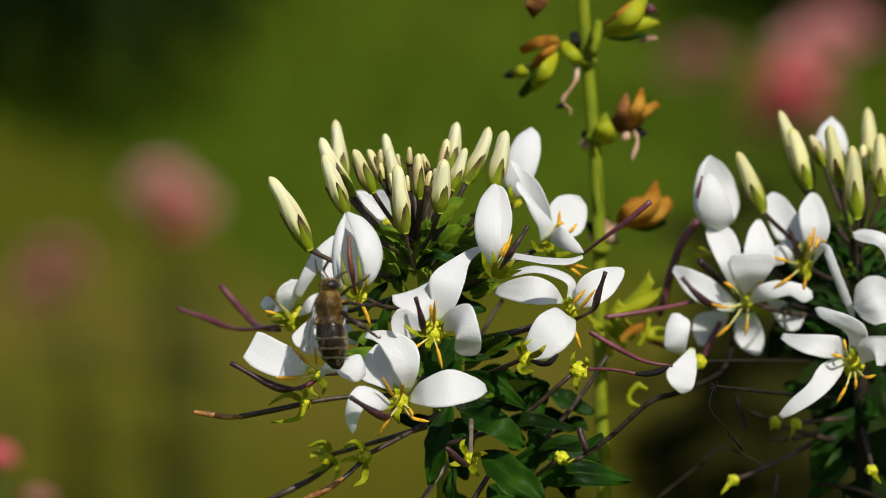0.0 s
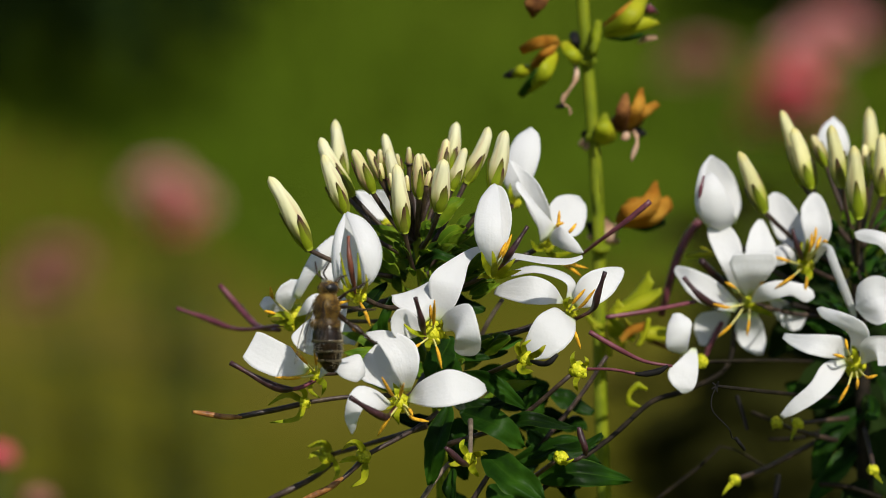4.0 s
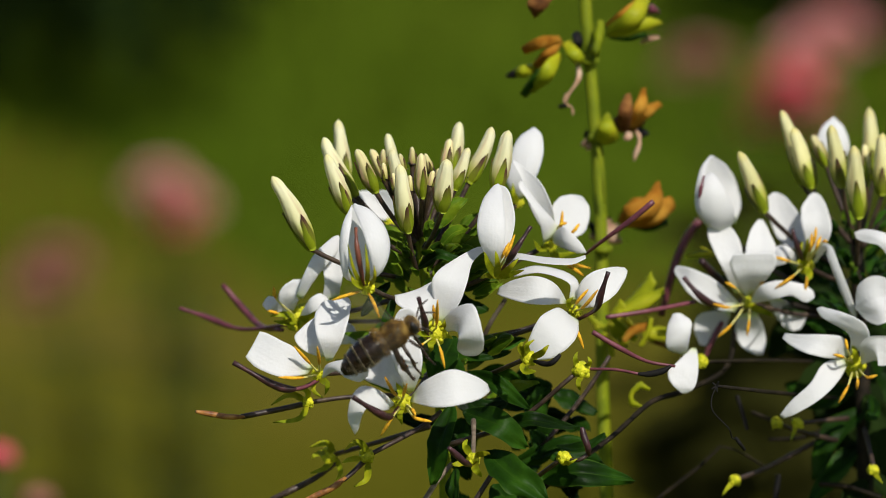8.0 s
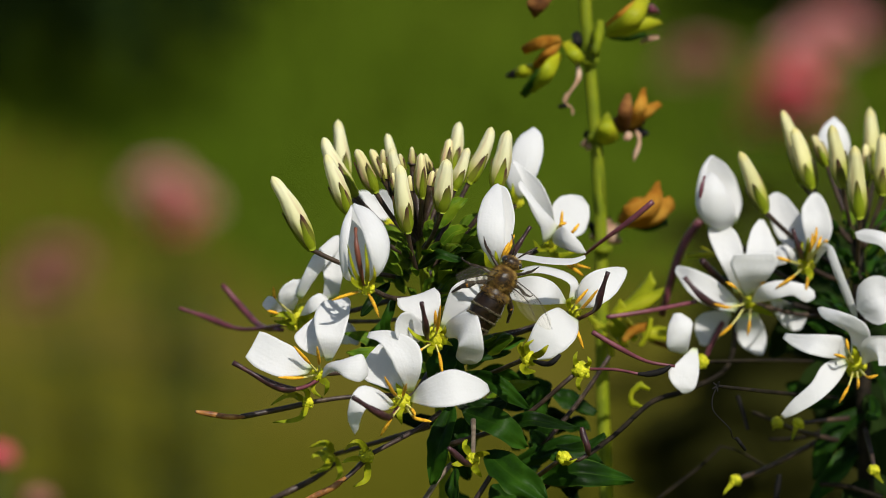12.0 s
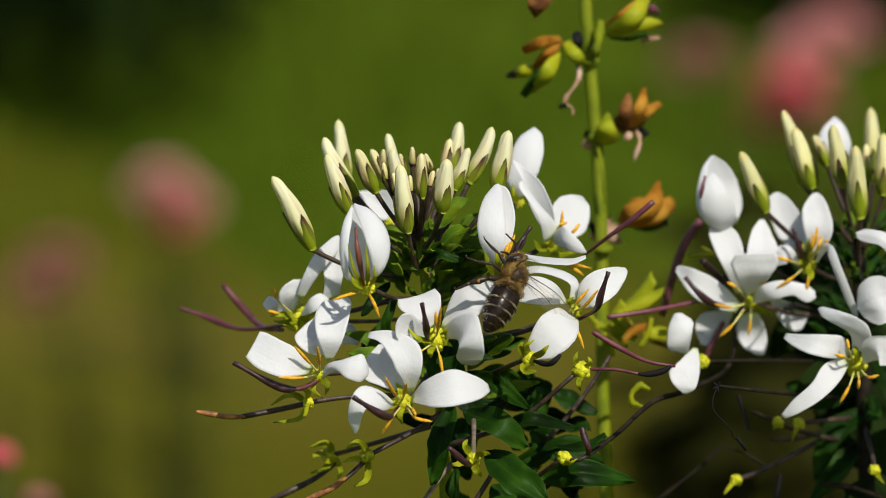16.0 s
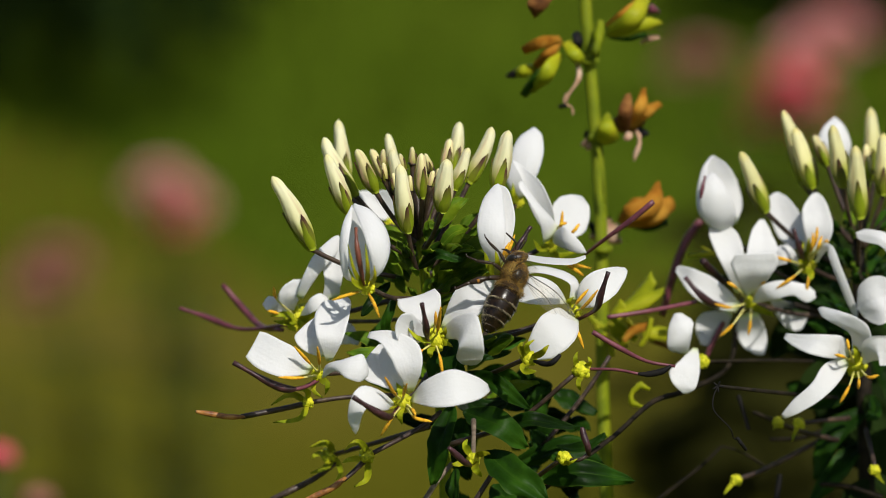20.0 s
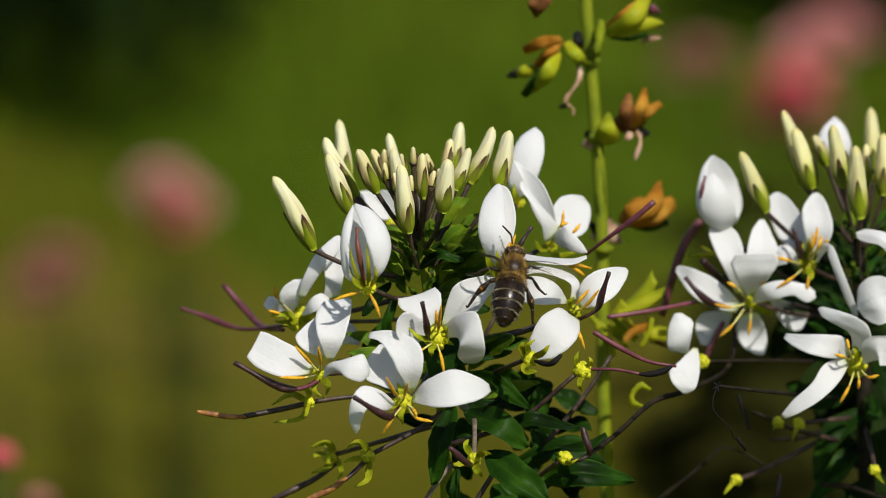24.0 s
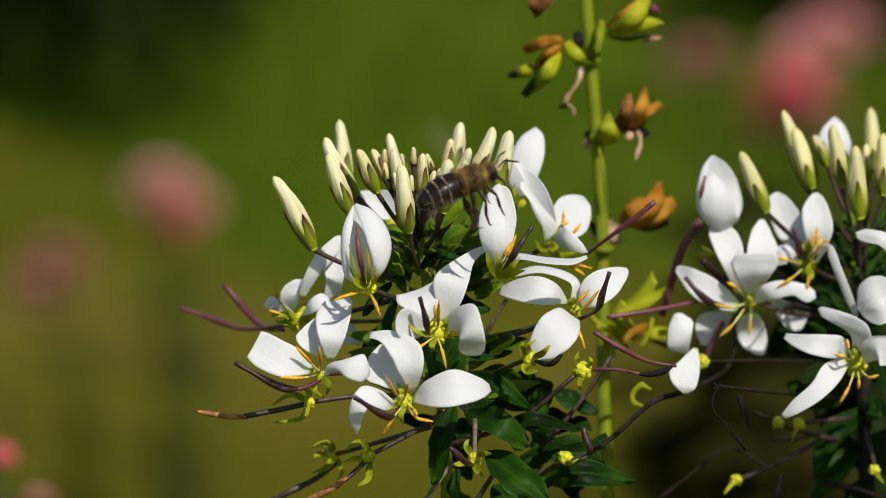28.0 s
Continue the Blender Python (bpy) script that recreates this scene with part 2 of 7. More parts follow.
def spline(points, n):
    """A smooth line of n + 1 places through the points."""
    pts = [Vector(p) for p in points]
    if len(pts) == 2:
        return [pts[0].lerp(pts[1], i / n) for i in range(n + 1)]
    ext = [pts[0] * 2 - pts[1], *pts, pts[-1] * 2 - pts[-2]]
    out = []
    for i in range(n + 1):
        s = i / n * (len(pts) - 1)
        k = min(int(s), len(pts) - 2)
        t, (a, b, c, d) = s - k, ext[k:k + 4]
        out.append(0.5 * (2 * b + (c - a) * t + (2 * a - 5 * b + 4 * c - d) * t * t + (3 * b - a - 3 * c + d) * t ** 3))
    return out


def tube(points, radii, sides=8, n=None, bm=None):
    """A round stalk through world places; radii in metres, spread along it."""
    bm = bm or bmesh.new()
    uvl = bm.loops.layers.uv.verify()
    n = n or max(4, 5 * (len(points) - 1))
    line = spline(points, n)
    rings, ref = [], Vector((0.31, 0.77, 0.55))
    for i, p in enumerate(line):
        t = (line[min(i + 1, n)] - line[max(i - 1, 0)]).normalized()
        a = t.cross(ref).normalized()
        b = t.cross(a)
        s = i / n * (len(radii) - 1)
        k = min(int(s), len(radii) - 2)
        r = radii[k] + (radii[k + 1] - radii[k]) * (s - k)
        rings.append([bm.verts.new(p + r * (math.cos(w) * a + math.sin(w) * b)) for w in [2 * math.pi * j / sides for j in range(sides)]])
    for i in range(n):
        for j in range(sides):
            f = bm.faces.new((rings[i][j], rings[i][(j + 1) % sides], rings[i + 1][(j + 1) % sides], rings[i + 1][j]))
            for lp, (uu, vv) in zip(f.loops, ((i, j), (i, j + 1), (i + 1, j + 1), (i + 1, j))):
                lp[uvl].uv = (uu / n, vv / sides)
    bm.faces.new(rings[0][::-1])
    bm.faces.new(rings[-1])
    return bm


def stem(points, radii, step=0.006, sides=10):
    """A long stalk: the same as tube, but with even steps, so that near and far places don't pull on each other."""
    pts, line = [Vector(p) for p in points], []
    for a, b in zip(pts, pts[1:]):
        k = max(1, round((b - a).length / step))
        line += [a.lerp(b, i / k) for i in range(k)]
    line.append(pts[-1])
    for _ in range(6):
        line = [line[0]] + [(a + 2 * b + c) / 4 for a, b, c in zip(line, line[1:], line[2:])] + [line[-1]]
    return tube(line, radii, sides, len(line) - 1)


def petal_form(u):
    if u < 0.55:
        s = u / 0.55
        return 0.10 + 0.90 * (s * s * (3 - 2 * s)) ** 0.85
    return max(0.0, 1 - ((u - 0.55) / 0.45) ** 2.1) ** 0.68


def leaf_form(u):
    return max(0.03, math.sin(math.pi * u ** 0.85)) ** 0.8


def sepal_form(u):
    return max(0.02, (0.45 + 0.55 * min(1, u * 4)) * (1 - u) ** 0.6)


def broad_form(u):
    return max(0.03, math.sin(math.pi * u ** 0.92)) ** 0.55


def strap_form(u):
    return (0.3 + 0.7 * min(1, u / 0.3)) * (1 if u < 0.8 else max(0, 1 - ((u - 0.8) / 0.2) ** 2) ** 0.5)


def blade(points, width, facing=None, turn=0.0, cup=0.15, form=petal_form, thick=0.00016, nu=14, nv=8, wave=0.05, seed=0.0, bm=None, fold=0.0, crinkle=0.012):
    """A petal or leaf along world places: width across, its face turned to facing and then by turn degrees
    about its length; cup: how far the rims rise; fold: a keel along the middle."""
    bm = bm or bmesh.new()
    uvl = bm.loops.layers.uv.verify()
    line = spline(points, nu)
    facing = Vector(facing) if facing is not None else TO_CAM
    length = sum((line[i + 1] - line[i]).length for i in range(nu))
    top, low = [], []
    for i, p in enumerate(line):
        u = i / nu
        t = (line[min(i + 1, nu)] - line[max(i - 1, 0)]).normalized()
        s = facing.cross(t).normalized()
        s = Matrix.Rotation(radians(turn), 3, t) @ s
        nrm = t.cross(s).normalized()
        left, right = form if isinstance(form, tuple) else (form, form)
        full = (left(u) + right(u)) / 2
        a, b = [], []
        for j in range(nv + 1):
            v = 2 * j / nv - 1
            wob = noise.noise(Vector((u * 2.3 + seed, v * 1.3 + seed * 1.7, seed)))
            rim = 1 + (0.09 + 1.8 * crinkle) * noise.noise(Vector((u * 5 + seed, v * 9, seed * 3)))
            h = width / 2 * (left(u) if v > 0 else right(u))
            q = p + s * (h * v * rim) + nrm * (cup * width * (v * v - 0.3) * full - fold * width * (1 - abs(v)) * full + wave * width * wob * min(1, u * 3) + crinkle * width * noise.noise(Vector((u * 2.2 + seed, v * 6.5, seed * 0.7))) * min(1, u * 2))
            edge = thick * (1 - abs(v) ** 3) * 0.5
            if abs(v) > 0.999:
                x = bm.verts.new(q)
                a.append(x), b.append(x)
            else:
                a.append(bm.verts.new(q + nrm * edge)), b.append(bm.verts.new(q - nrm * edge))
        top.append(a), low.append(b)
    for grid, flip in ((top, False), (low, True)):
        for i in range(nu):
            for j in range(nv):
                vs = [(i, j), (i, j + 1), (i + 1, j + 1), (i + 1, j)]
                if flip:
                    vs = vs[::-1]
                try:
                    f = bm.faces.new([grid[x][y] for x, y in vs])
                except ValueError:
                    continue
                for lp, (x, y) in zip(f.loops, vs):
                    lp[uvl].uv = (x / nu, y / nv)
    for e in {e for row in top for v in (row[0], row[-1]) for e in v.link_edges}:
        if all(any(v is row[0] or v is row[-1] for row in top) for v in e.verts):
            e.smooth = False
    for i in (0, nu):
        for j in range(nv):
            vs = [top[i][j], top[i][j + 1], low[i][j + 1], low[i][j]]
            vs = list(dict.fromkeys(vs))
            if len(vs) > 2:
                try:
                    bm.faces.new(vs)
                except ValueError:
                    pass
    return bm


def loft(left, right, cup=0.08, thick=0.0002, nu=22, nv=12, wave=0.03, seed=0.0, crinkle=0.006):
    """A petal between two rims, each a smooth line through a few places from the claw to the tip;
    cup: how far its middle sinks behind the rims (below nought: bulges)."""
    bm = bmesh.new()
    uvl = bm.loops.layers.uv.verify()
    a, b = spline(left, nu), spline(right, nu)
    rows = []
    for i in range(nu + 1):
        u = i / nu
        t = ((a[min(i + 1, nu)] + b[min(i + 1, nu)]) - (a[max(i - 1, 0)] + b[max(i - 1, 0)])).normalized()
        s = b[i] - a[i]
        w = max(s.length, 1e-6)
        nrm = s.cross(t).normalized() if s.cross(t).length > 1e-12 else TO_CAM
        if i and nrm.dot(last) < 0:
            nrm = -nrm
        elif not i and nrm.dot(TO_CAM) < 0:
            nrm = -nrm
        last = nrm
        top, low = [], []
        for j in range(nv + 1):
            v = 2 * j / nv - 1
            inner = 1 - v * v
            lift = -cup * w * inner + wave * w * inner * noise.noise(Vector((u * 2.3 + seed, v * 1.3 + seed * 1.7, seed)))
            lift += crinkle * w * noise.noise(Vector((u * 2.5 + seed, v * 6.0, seed * 0.7))) * min(1, 2 * u)
            edge = 0.022 * w * noise.noise(Vector((u * 7 + seed, v * 2, seed * 3))) * abs(v)
            q = a[i].lerp(b[i], j / nv) + nrm * lift + s.normalized() * edge
            h = thick * 0.5 * (1 - 0.75 * abs(v) ** 3)
            top.append(bm.verts.new(q + nrm * h)), low.append(bm.verts.new(q - nrm * h))
        rows.append((top, low))
    def face(vs, uvs):
        f = bm.faces.new(vs)
        for lp, c in zip(f.loops, uvs):
            lp[uvl].uv = c
    for i in range(nu):
        for j in range(nv):
            ij = ((i, j), (i, j + 1), (i + 1, j + 1), (i + 1, j))
            uvs = [(x / nu, y / nv) for x, y in ij]
            face([rows[x][0][y] for x, y in ij], uvs)
            face([rows[x][1][y] for x, y in ij[::-1]], uvs[::-1])
        for j in (0, nv):
            face((rows[i][0][j], rows[i + 1][0][j], rows[i + 1][1][j], rows[i][1][j]), [(x / nu, j / nv) for x in (i, i + 1, i + 1, i)])
    for i in (0, nu):
        for j in range(nv):
            face((rows[i][0][j], rows[i][0][j + 1], rows[i][1][j + 1], rows[i][1][j]), [(i / nu, y / nv) for y in (j, j + 1, j + 1, j)])
    bmesh.ops.recalc_face_normals(bm, faces=bm.faces)
    return bm


def pod_form(bm, base, tip, profile, sides=12, rings=14, ridge=0.0, lobes=4, bend=None):
    """A turned body from base to tip; profile(u): radius in metres. ridge: how deep its lobes are."""
    bm = bm or bmesh.new()
    uvl = bm.loops.layers.uv.verify()
    base, tip = Vector(base), Vector(tip)
    t = (tip - base).normalized()
    a = t.cross(Vector((0.3, 0.8, 0.52))).normalized()
    b = t.cross(a)
    bend = Vector(bend) if bend is not None else Vector()
    rows = []
    for i in range(rings + 1):
        u = i / rings
        c = base.lerp(tip, u) + bend * (4 * u * (1 - u))
        rows.append([bm.verts.new(c + profile(u) * (1 + ridge * math.cos(lobes * w)) * (math.cos(w) * a + math.sin(w) * b)) for w in [2 * math.pi * j / sides for j in range(sides)]])
    for i in range(rings):
        for j in range(sides):
            f = bm.faces.new((rows[i][j], rows[i][(j + 1) % sides], rows[i + 1][(j + 1) % sides], rows[i + 1][j]))
            for lp, (x, y) in zip(f.loops, ((i, j), (i, j + 1), (i + 1, j + 1), (i + 1, j))):
                lp[uvl].uv = (x / rings, y / sides)
    bm.faces.new(rows[0][::-1])
    bm.faces.new(rows[-1])
    return bm


def ball(centre, radius, squash=(1, 1, 1), rough=0.0, seed=0.0, sub=2, bm=None):
    bm = bm or bmesh.new()
    made = bmesh.ops.create_icosphere(bm, subdivisions=sub, radius=1)["verts"]
    for v in made:
        d = v.co.copy()
        k = 1 + rough * noise.noise(d * 2.1 + Vector((seed, seed * 2, 1)))
        v.co = Vector(centre) + Vector((d.x * squash[0], d.y * squash[1], d.z * squash[2])) * radius * k
    return bm


# ---- kinds of parts of the spider flowers ----
COUNT = [0]


def seed():
    COUNT[0] += 1
    return COUNT[0] * 1.37


def bud(plant, base, tip, width, joint, material=None, sepals=4, bend=0.0, label=""):
    """A closed bud with clasping sepals on a thin stalk that starts at joint."""
    b, t = mm(base), mm(tip)
    w = width / (2450 if material is YOUNG else 2200)
    axis = (t - b).normalized()
    side = axis.cross(TO_CAM).normalized()
    def prof(u):
        if u < 0.36:
            return w * (0.48 + 0.52 * math.sin(u / 0.36 * math.pi / 2))
        if u < 0.82:
            return w * (1 - 0.32 * ((u - 0.36) / 0.46) ** 1.5)
        return w * 0.68 * max(0.02, 1 - ((u - 0.82) / 0.18) ** 2.0) ** 0.6
    length = (t - b).length
    arch = side * bend * length
    bm = pod_form(None, b, t, prof, 24, 24, 0.05, 3, arch)
    k = seed()
    for v in bm.verts:
        u = (v.co - b).dot(axis) / length
        mid = b + axis * u * length + arch * (4 * u * (1 - u))
        out = v.co - mid
        crease = noise.noise(Vector((k, u * 2.5, 2.2 * math.atan2(out.dot(side), out.dot(axis.cross(side))) + 2.5 * u)))
        v.co += out * (0.16 * crease * min(1, 4 * u)) + side * (0.10 * w * noise.noise(Vector((u * 3, k, 0))))
    ob = part("bud", bm, material or BUD, plant, label, at=b)
    young = material is YOUNG
    for k in range(sepals):
        ang = 2 * math.pi * (k + 0.21 * (COUNT[0] % 5)) / sepals + 0.5
        out = math.cos(ang) * side + math.sin(ang) * axis.cross(side)
        reach = (0.62 if young else 0.40) + 0.05 * (COUNT[0] % 4)
        pts = [b + axis * length * u * reach + arch * (4 * u * reach * (1 - u * reach)) + out * (prof(u * reach) * 1.03 + 0.00005) for u in (0.0, 0.3, 0.65, 1.0)]
        pts[0] = b - axis * length * 0.02 + out * w * 0.38
        pts[-1] += out * w * 0.12
        part("sepal", blade(pts, w * (1.45 if sepals > 3 else 1.5), out, 0, -0.20, sepal_form, 0.00022, 10, 6, 0.015, seed()), SEPAL_DARK if COUNT[0] % 3 == 0 else SEPAL, ob)
    if joint:
        j = mm(joint)
        mid = b.lerp(j, 0.5) + (b - j).length * 0.06 * Vector((0, 0, -1))
        part("pedicel", tube([j, mid, b - axis * 0.0002, b + axis * 0.0006], [0.00036, 0.00034, 0.00036, 0.00075], 7), PEDICEL, ob)
    return ob


def flower(plant, centre, joint, petals, stamens=(), pistil=None, sepals=(), heart=0.9, label="", name="flower"):
    """petals: (places, width, turn, cup, form); stamens: (places, anther share); pistil: (places, radius, material, share).
    All places in millimetres; the heart is a knobbly yellow-green ball."""
    c = mm(centre)
    heart *= 1.22
    bm = ball(c, heart / 1000, (1, 1, 1), 0.35, seed(), 2)
    for k in range(6):
        d = Vector((math.cos(k * 1.05), -0.5, math.sin(k * 1.05))).normalized()
        ball(c + d * heart * 0.00075, heart * 0.00042, (1, 1, 1), 0.2, seed(), 1, bm)
    for k in range(7):
        d = Vector((math.sin(k * 2.4), -0.9, math.cos(k * 2.4))).normalized()
        ball(c + d * heart * 0.00095, heart * 0.00026, (1, 1, 1), 0.3, seed(), 1, bm)
    ob = part(name, bm, HEART, plant, label, at=c)
    made = []
    for pts, width, turn, cup, form in petals:
        pts = [mm(p) for p in pts]
        made.append(part("petal", blade(pts, width / 1000, None, turn, cup, form, 0.0002, 26, 12, 0.085, seed(), crinkle=0.024), PETAL, ob, at=pts[0]))
    for pts, share in stamens:
        line = spline([mm(p) for p in pts], 12)
        k = max(1, int(round(12 * (1 - share))))
        if k > 1:
            part("filament", tube(line[:k + 1], [0.00017, 0.00014], 5, 6), FILAMENT, ob)
        part("anther", tube(line[k - 1:], [0.00009, 0.00023, 0.00026, 0.00023, 0.00008], 7, 8), ANTHER, ob)
    if pistil:
        pts, r, material, share = pistil
        line = spline([mm(p) for p in pts], 16)
        k = int(16 * (1 - share))
        if k > 1:
            part("gynophore", tube(line[:k + 1], [0.00028, 0.00030], 6, 8), ROSE, ob)
        part("pistil", tube(line[max(0, k - 1):], [r * 0.0004, r * 0.00085, r * 0.001, r * 0.00085, r * 0.0005, r * 0.0006], 8, 12), material, ob)
    for pts, width in sepals:
        part("sepal", blade([mm(p) for p in pts], width / 1000, None, 20, 0.2, sepal_form, 0.0003, 8, 4, 0.05, seed()), LIME, ob)
    if joint:
        j = mm(joint)
        mid = c.lerp(j, 0.5) + Vector((0, 0, -0.04)) * (c - j).length
        part("pedicel", tube([j, mid, c], [0.00044, 0.00034, 0.0004], 7), PEDICEL, ob)
    return ob, made


def petal(bloom, left, right, cup=0.08):
    """A white petal of a flower, between its two rims (millimetres)."""
    a, b = [mm(p) for p in left], [mm(p) for p in right]
    return part("petal", loft(a, b, cup, seed=seed()), PETAL, bloom, at=(a[0] + b[0]) / 2)


def calyx(plant, centre, size, stalk, sepals, pod=None, pod_material=None, pod_radius=0.6, name="spent_calyx", label="", stalk_material=None):
    """What a faded flower leaves: a knobbly heart with curled sepals on its stalk, and a pod."""
    c = mm(centre)
    bm = ball(c, size / 1000, (1, 1, 0.9), 0.4, seed(), 2)
    for k in range(4):
        d = Vector((math.cos(k * 1.7 + size), -0.6, math.sin(k * 1.7))).normalized()
        ball(c + d * size * 0.0008, size * 0.00045, (1, 1, 1), 0.2, seed(), 1, bm)
    ob = part(name, bm, HEART, plant, label, at=c)
    for pts, width in sepals:
        part("sepal", blade([mm(p) for p in pts], width / 1000, None, 25, 0.25, sepal_form, 0.0003, 10, 4, 0.05, seed()), LIME, ob)
    if stalk:
        part("pedicel", tube([mm(p) for p in stalk], [0.00042, 0.00034, 0.00034], 7), stalk_material or PEDICEL, ob)
    if pod:
        pts = [mm(p) for p in pod]
        r = pod_radius / 1000
        part("seed_pod", tube(pts, [r * 0.45, r * 0.95, r * 0.92, r * 1.0, r * 0.9, r * 0.55], 9, 14), pod_material or POD, ob)
    return ob


def leaf(plant, pts, width, turn=0, cup=-0.1, material=None, name="leaf", facing=None):
    return part(name, blade([mm(p) for p in pts], width / 1000, facing, turn, cup, broad_form, 0.00028, 20, 10, 0.26, seed(), fold=0.22, crinkle=0.075), material or LEAF, plant)


def sprigs(plant, centre, spread, count, size, rng, name="bract", materials=None, within=(-99, 99)):
    """Small young leaves that fill the heart of the flower head."""
    for _ in range(count):
        a = Vector((rng.gauss(0, 1), rng.gauss(0, 1), rng.gauss(0, 0.9))).normalized()
        p = Vector(centre) + Vector((a.x * spread[0], a.y * spread[1] - 2.5, a.z * spread[2])) * rng.uniform(0.3, 1)
        out = Vector((a.x * 0.9, a.y * 0.8, 0.35 + 0.3 * rng.random())).normalized() * size * rng.uniform(0.7, 1.3)
        if not within[0] < p.x + out.x * 1.1 < within[1]:
            continue
        droop = Vector((out.x * 0.9, out.y * 0.9, out.z * 0.3))
        part(name, blade([mm(p), mm(p + out * 0.55), mm(p + out * 0.55 + droop * 0.6)], size * rng.uniform(0.27, 0.42) / 1000, Vector((0.15, -0.7, 0.7)),
                         rng.uniform(-40, 40), -0.15, leaf_form, 0.0002, 12, 6, 0.30, seed(), fold=0.16, crinkle=0.09), rng.choice(materials or (BRACT,)), plant)


# ---- the ground and what is far behind ----
def ground():
    bm = bmesh.new()
    bmesh.ops.create_grid(bm, x_segments=60, y_segments=60, size=300)
    for v in bm.verts:
        v.co.z = 0.0
    ob = part("ground", bm, SOIL, None)
    tagged(ob, "mown lawn of short sunlit grass reaching far off", "lawn", kind="structure")
    bm = bmesh.new()
    bmesh.ops.create_grid(bm, x_segments=50, y_segments=40, size=1)
    for v in bm.verts:
        x, y = v.co.x, v.co.y
        k = max(abs(x), abs(y)) / max(1e-6, math.hypot(x, y))
        edge = min(1, (1 - max(abs(x), abs(y))) * 8)
        x, y = x * (0.35 + 0.65 * k), y * (0.35 + 0.65 * k)
        far = min(1, max(0, (-0.14 - x * 1.7) / 0.20)) * max(0, y)
        v.co = Vector((x * 1.7 + 0.12 * noise.noise(Vector((y * 3, 1, 0))), y * 1.85 + 1.55 + 0.75 * far + 0.10 * noise.noise(Vector((x * 3, 5, 0))),
                       0.004 + 0.016 * edge + 0.004 * edge * noise.noise(Vector((x * 9, y * 9, 3)))))
    tagged(part("flower_bed", bm, BED, None), "bare brown soil of the flower bed", "soil", kind="structure")


def soil_crumbs():
    """Crumbs and clods on the bed round the plants."""
    rng = random.Random(9)
    bm = bmesh.new()
    for _ in range(1500):
        x, y, r = rng.uniform(-1.0, 1.0), rng.uniform(0.1, 2.9), rng.uniform(0.004, 0.013)
        c = Vector((x, y, 0.020))
        vs = [bm.verts.new(c + Vector((d[0] * r * rng.uniform(.7, 1.3), d[1] * r * rng.uniform(.7, 1.3), d[2] * r * rng.uniform(.5, .9)))) for d in ((1, 0, 0), (0, 1, 0), (-1, 0, 0), (0, -1, 0), (0, 0, 1), (0, 0, -1))]
        for a, b in ((0, 1), (1, 2), (2, 3), (3, 0)):
            bm.faces.new((vs[a], vs[b], vs[4]))
            bm.faces.new((vs[b], vs[a], vs[5]))
    tagged(part("soil_crumbs", bm, BED, None), "loose brown soil crumbs on the flower bed", "soil", kind="stuff")


def lawn_blades():
    rng = random.Random(4)
    verts, faces = [], []
    for _ in range(16000):
        y = 3.1 + 5.5 * rng.random()
        x = rng.uniform(-1.3, 1.3) * (0.5 + y * 0.15)
        h, w, a = rng.uniform(0.025, 0.05), 0.004, rng.uniform(0, 6.28)
        dx, dy = math.cos(a) * w, math.sin(a) * w
        k = len(verts)
        lean = Vector((rng.gauss(0, 0.014), rng.gauss(0, 0.014), h))
        verts += [(x - dx, y - dy, 0), (x + dx, y + dy, 0), (x + lean.x * 0.4 + dx * 0.8, y + lean.y * 0.4 + dy * 0.8, h * 0.6),
                  (x + lean.x * 0.4 - dx * 0.8, y + lean.y * 0.4 - dy * 0.8, h * 0.6), (x + lean.x, y + lean.y, h)]
        faces += [(k, k + 1, k + 2, k + 3), (k + 3, k + 2, k + 4)]
    me = bpy.data.meshes.new("lawn_grass")
    me.from_pydata(verts, [], faces)
    me.materials.append(GRASS)
    tagged(new("lawn_grass", me), "short green grass blades of the lawn", "grass", kind="stuff")


def far_flower(place, height, radius, material, label, rng, group="pink flowers in the bed behind"):
    """A round pink flower head of many petals on a leafy stalk."""
    x, y = place
    plant = root("pink_flower", (x, y, 0), label, "flower", group)
    top = Vector((x, y, height))
    part("stem", tube([Vector((x, y, -0.01)), Vector((x + rng.uniform(-.02, .02), y, height * 0.5)), top], [0.0035, 0.0028, 0.002], 7), FOLIAGE, plant)
    for ring, (count, tilt, size) in enumerate(((9, 0.05, 1.0), (9, 0.5, 0.95), (7, 0.95, 0.8), (5, 1.3, 0.6))):
        for k in range(count):
            a = 2 * math.pi * (k + 0.5 * ring) / count + rng.uniform(-.15, .15)
            d = Vector((math.cos(a) * math.cos(tilt), math.sin(a) * math.cos(tilt), math.sin(tilt)))
            e = top + d * radius * size
            part("petal", blade([top, top + d * radius * size * 0.5 + Vector((0, 0, radius * 0.08)), e], radius * 0.62, Vector((0, 0, 1)) + d * 0.3, rng.uniform(-15, 15),
                                0.2, petal_form, 0.001, 6, 4, 0.08, seed()), material, plant)
    part("heart", ball(top + Vector((0, 0, radius * 0.1)), radius * 0.28, (1, 1, 0.8), 0.2, seed(), 1), DUSTY, plant)
    for k in range(6):
        z = height * rng.uniform(0.25, 0.8)
        a = rng.uniform(0, 6.28)
        d = Vector((math.cos(a), math.sin(a), 0.3))
        b = Vector((x, y, z))
        part("leaf", blade([b, b + d * 0.03, b + d * 0.055 + Vector((0, 0, -0.01))], 0.018, Vector((0, 0, 1)), 0, -0.1, leaf_form, 0.0006, 6, 4, 0.1, seed()), FOLIAGE, plant)


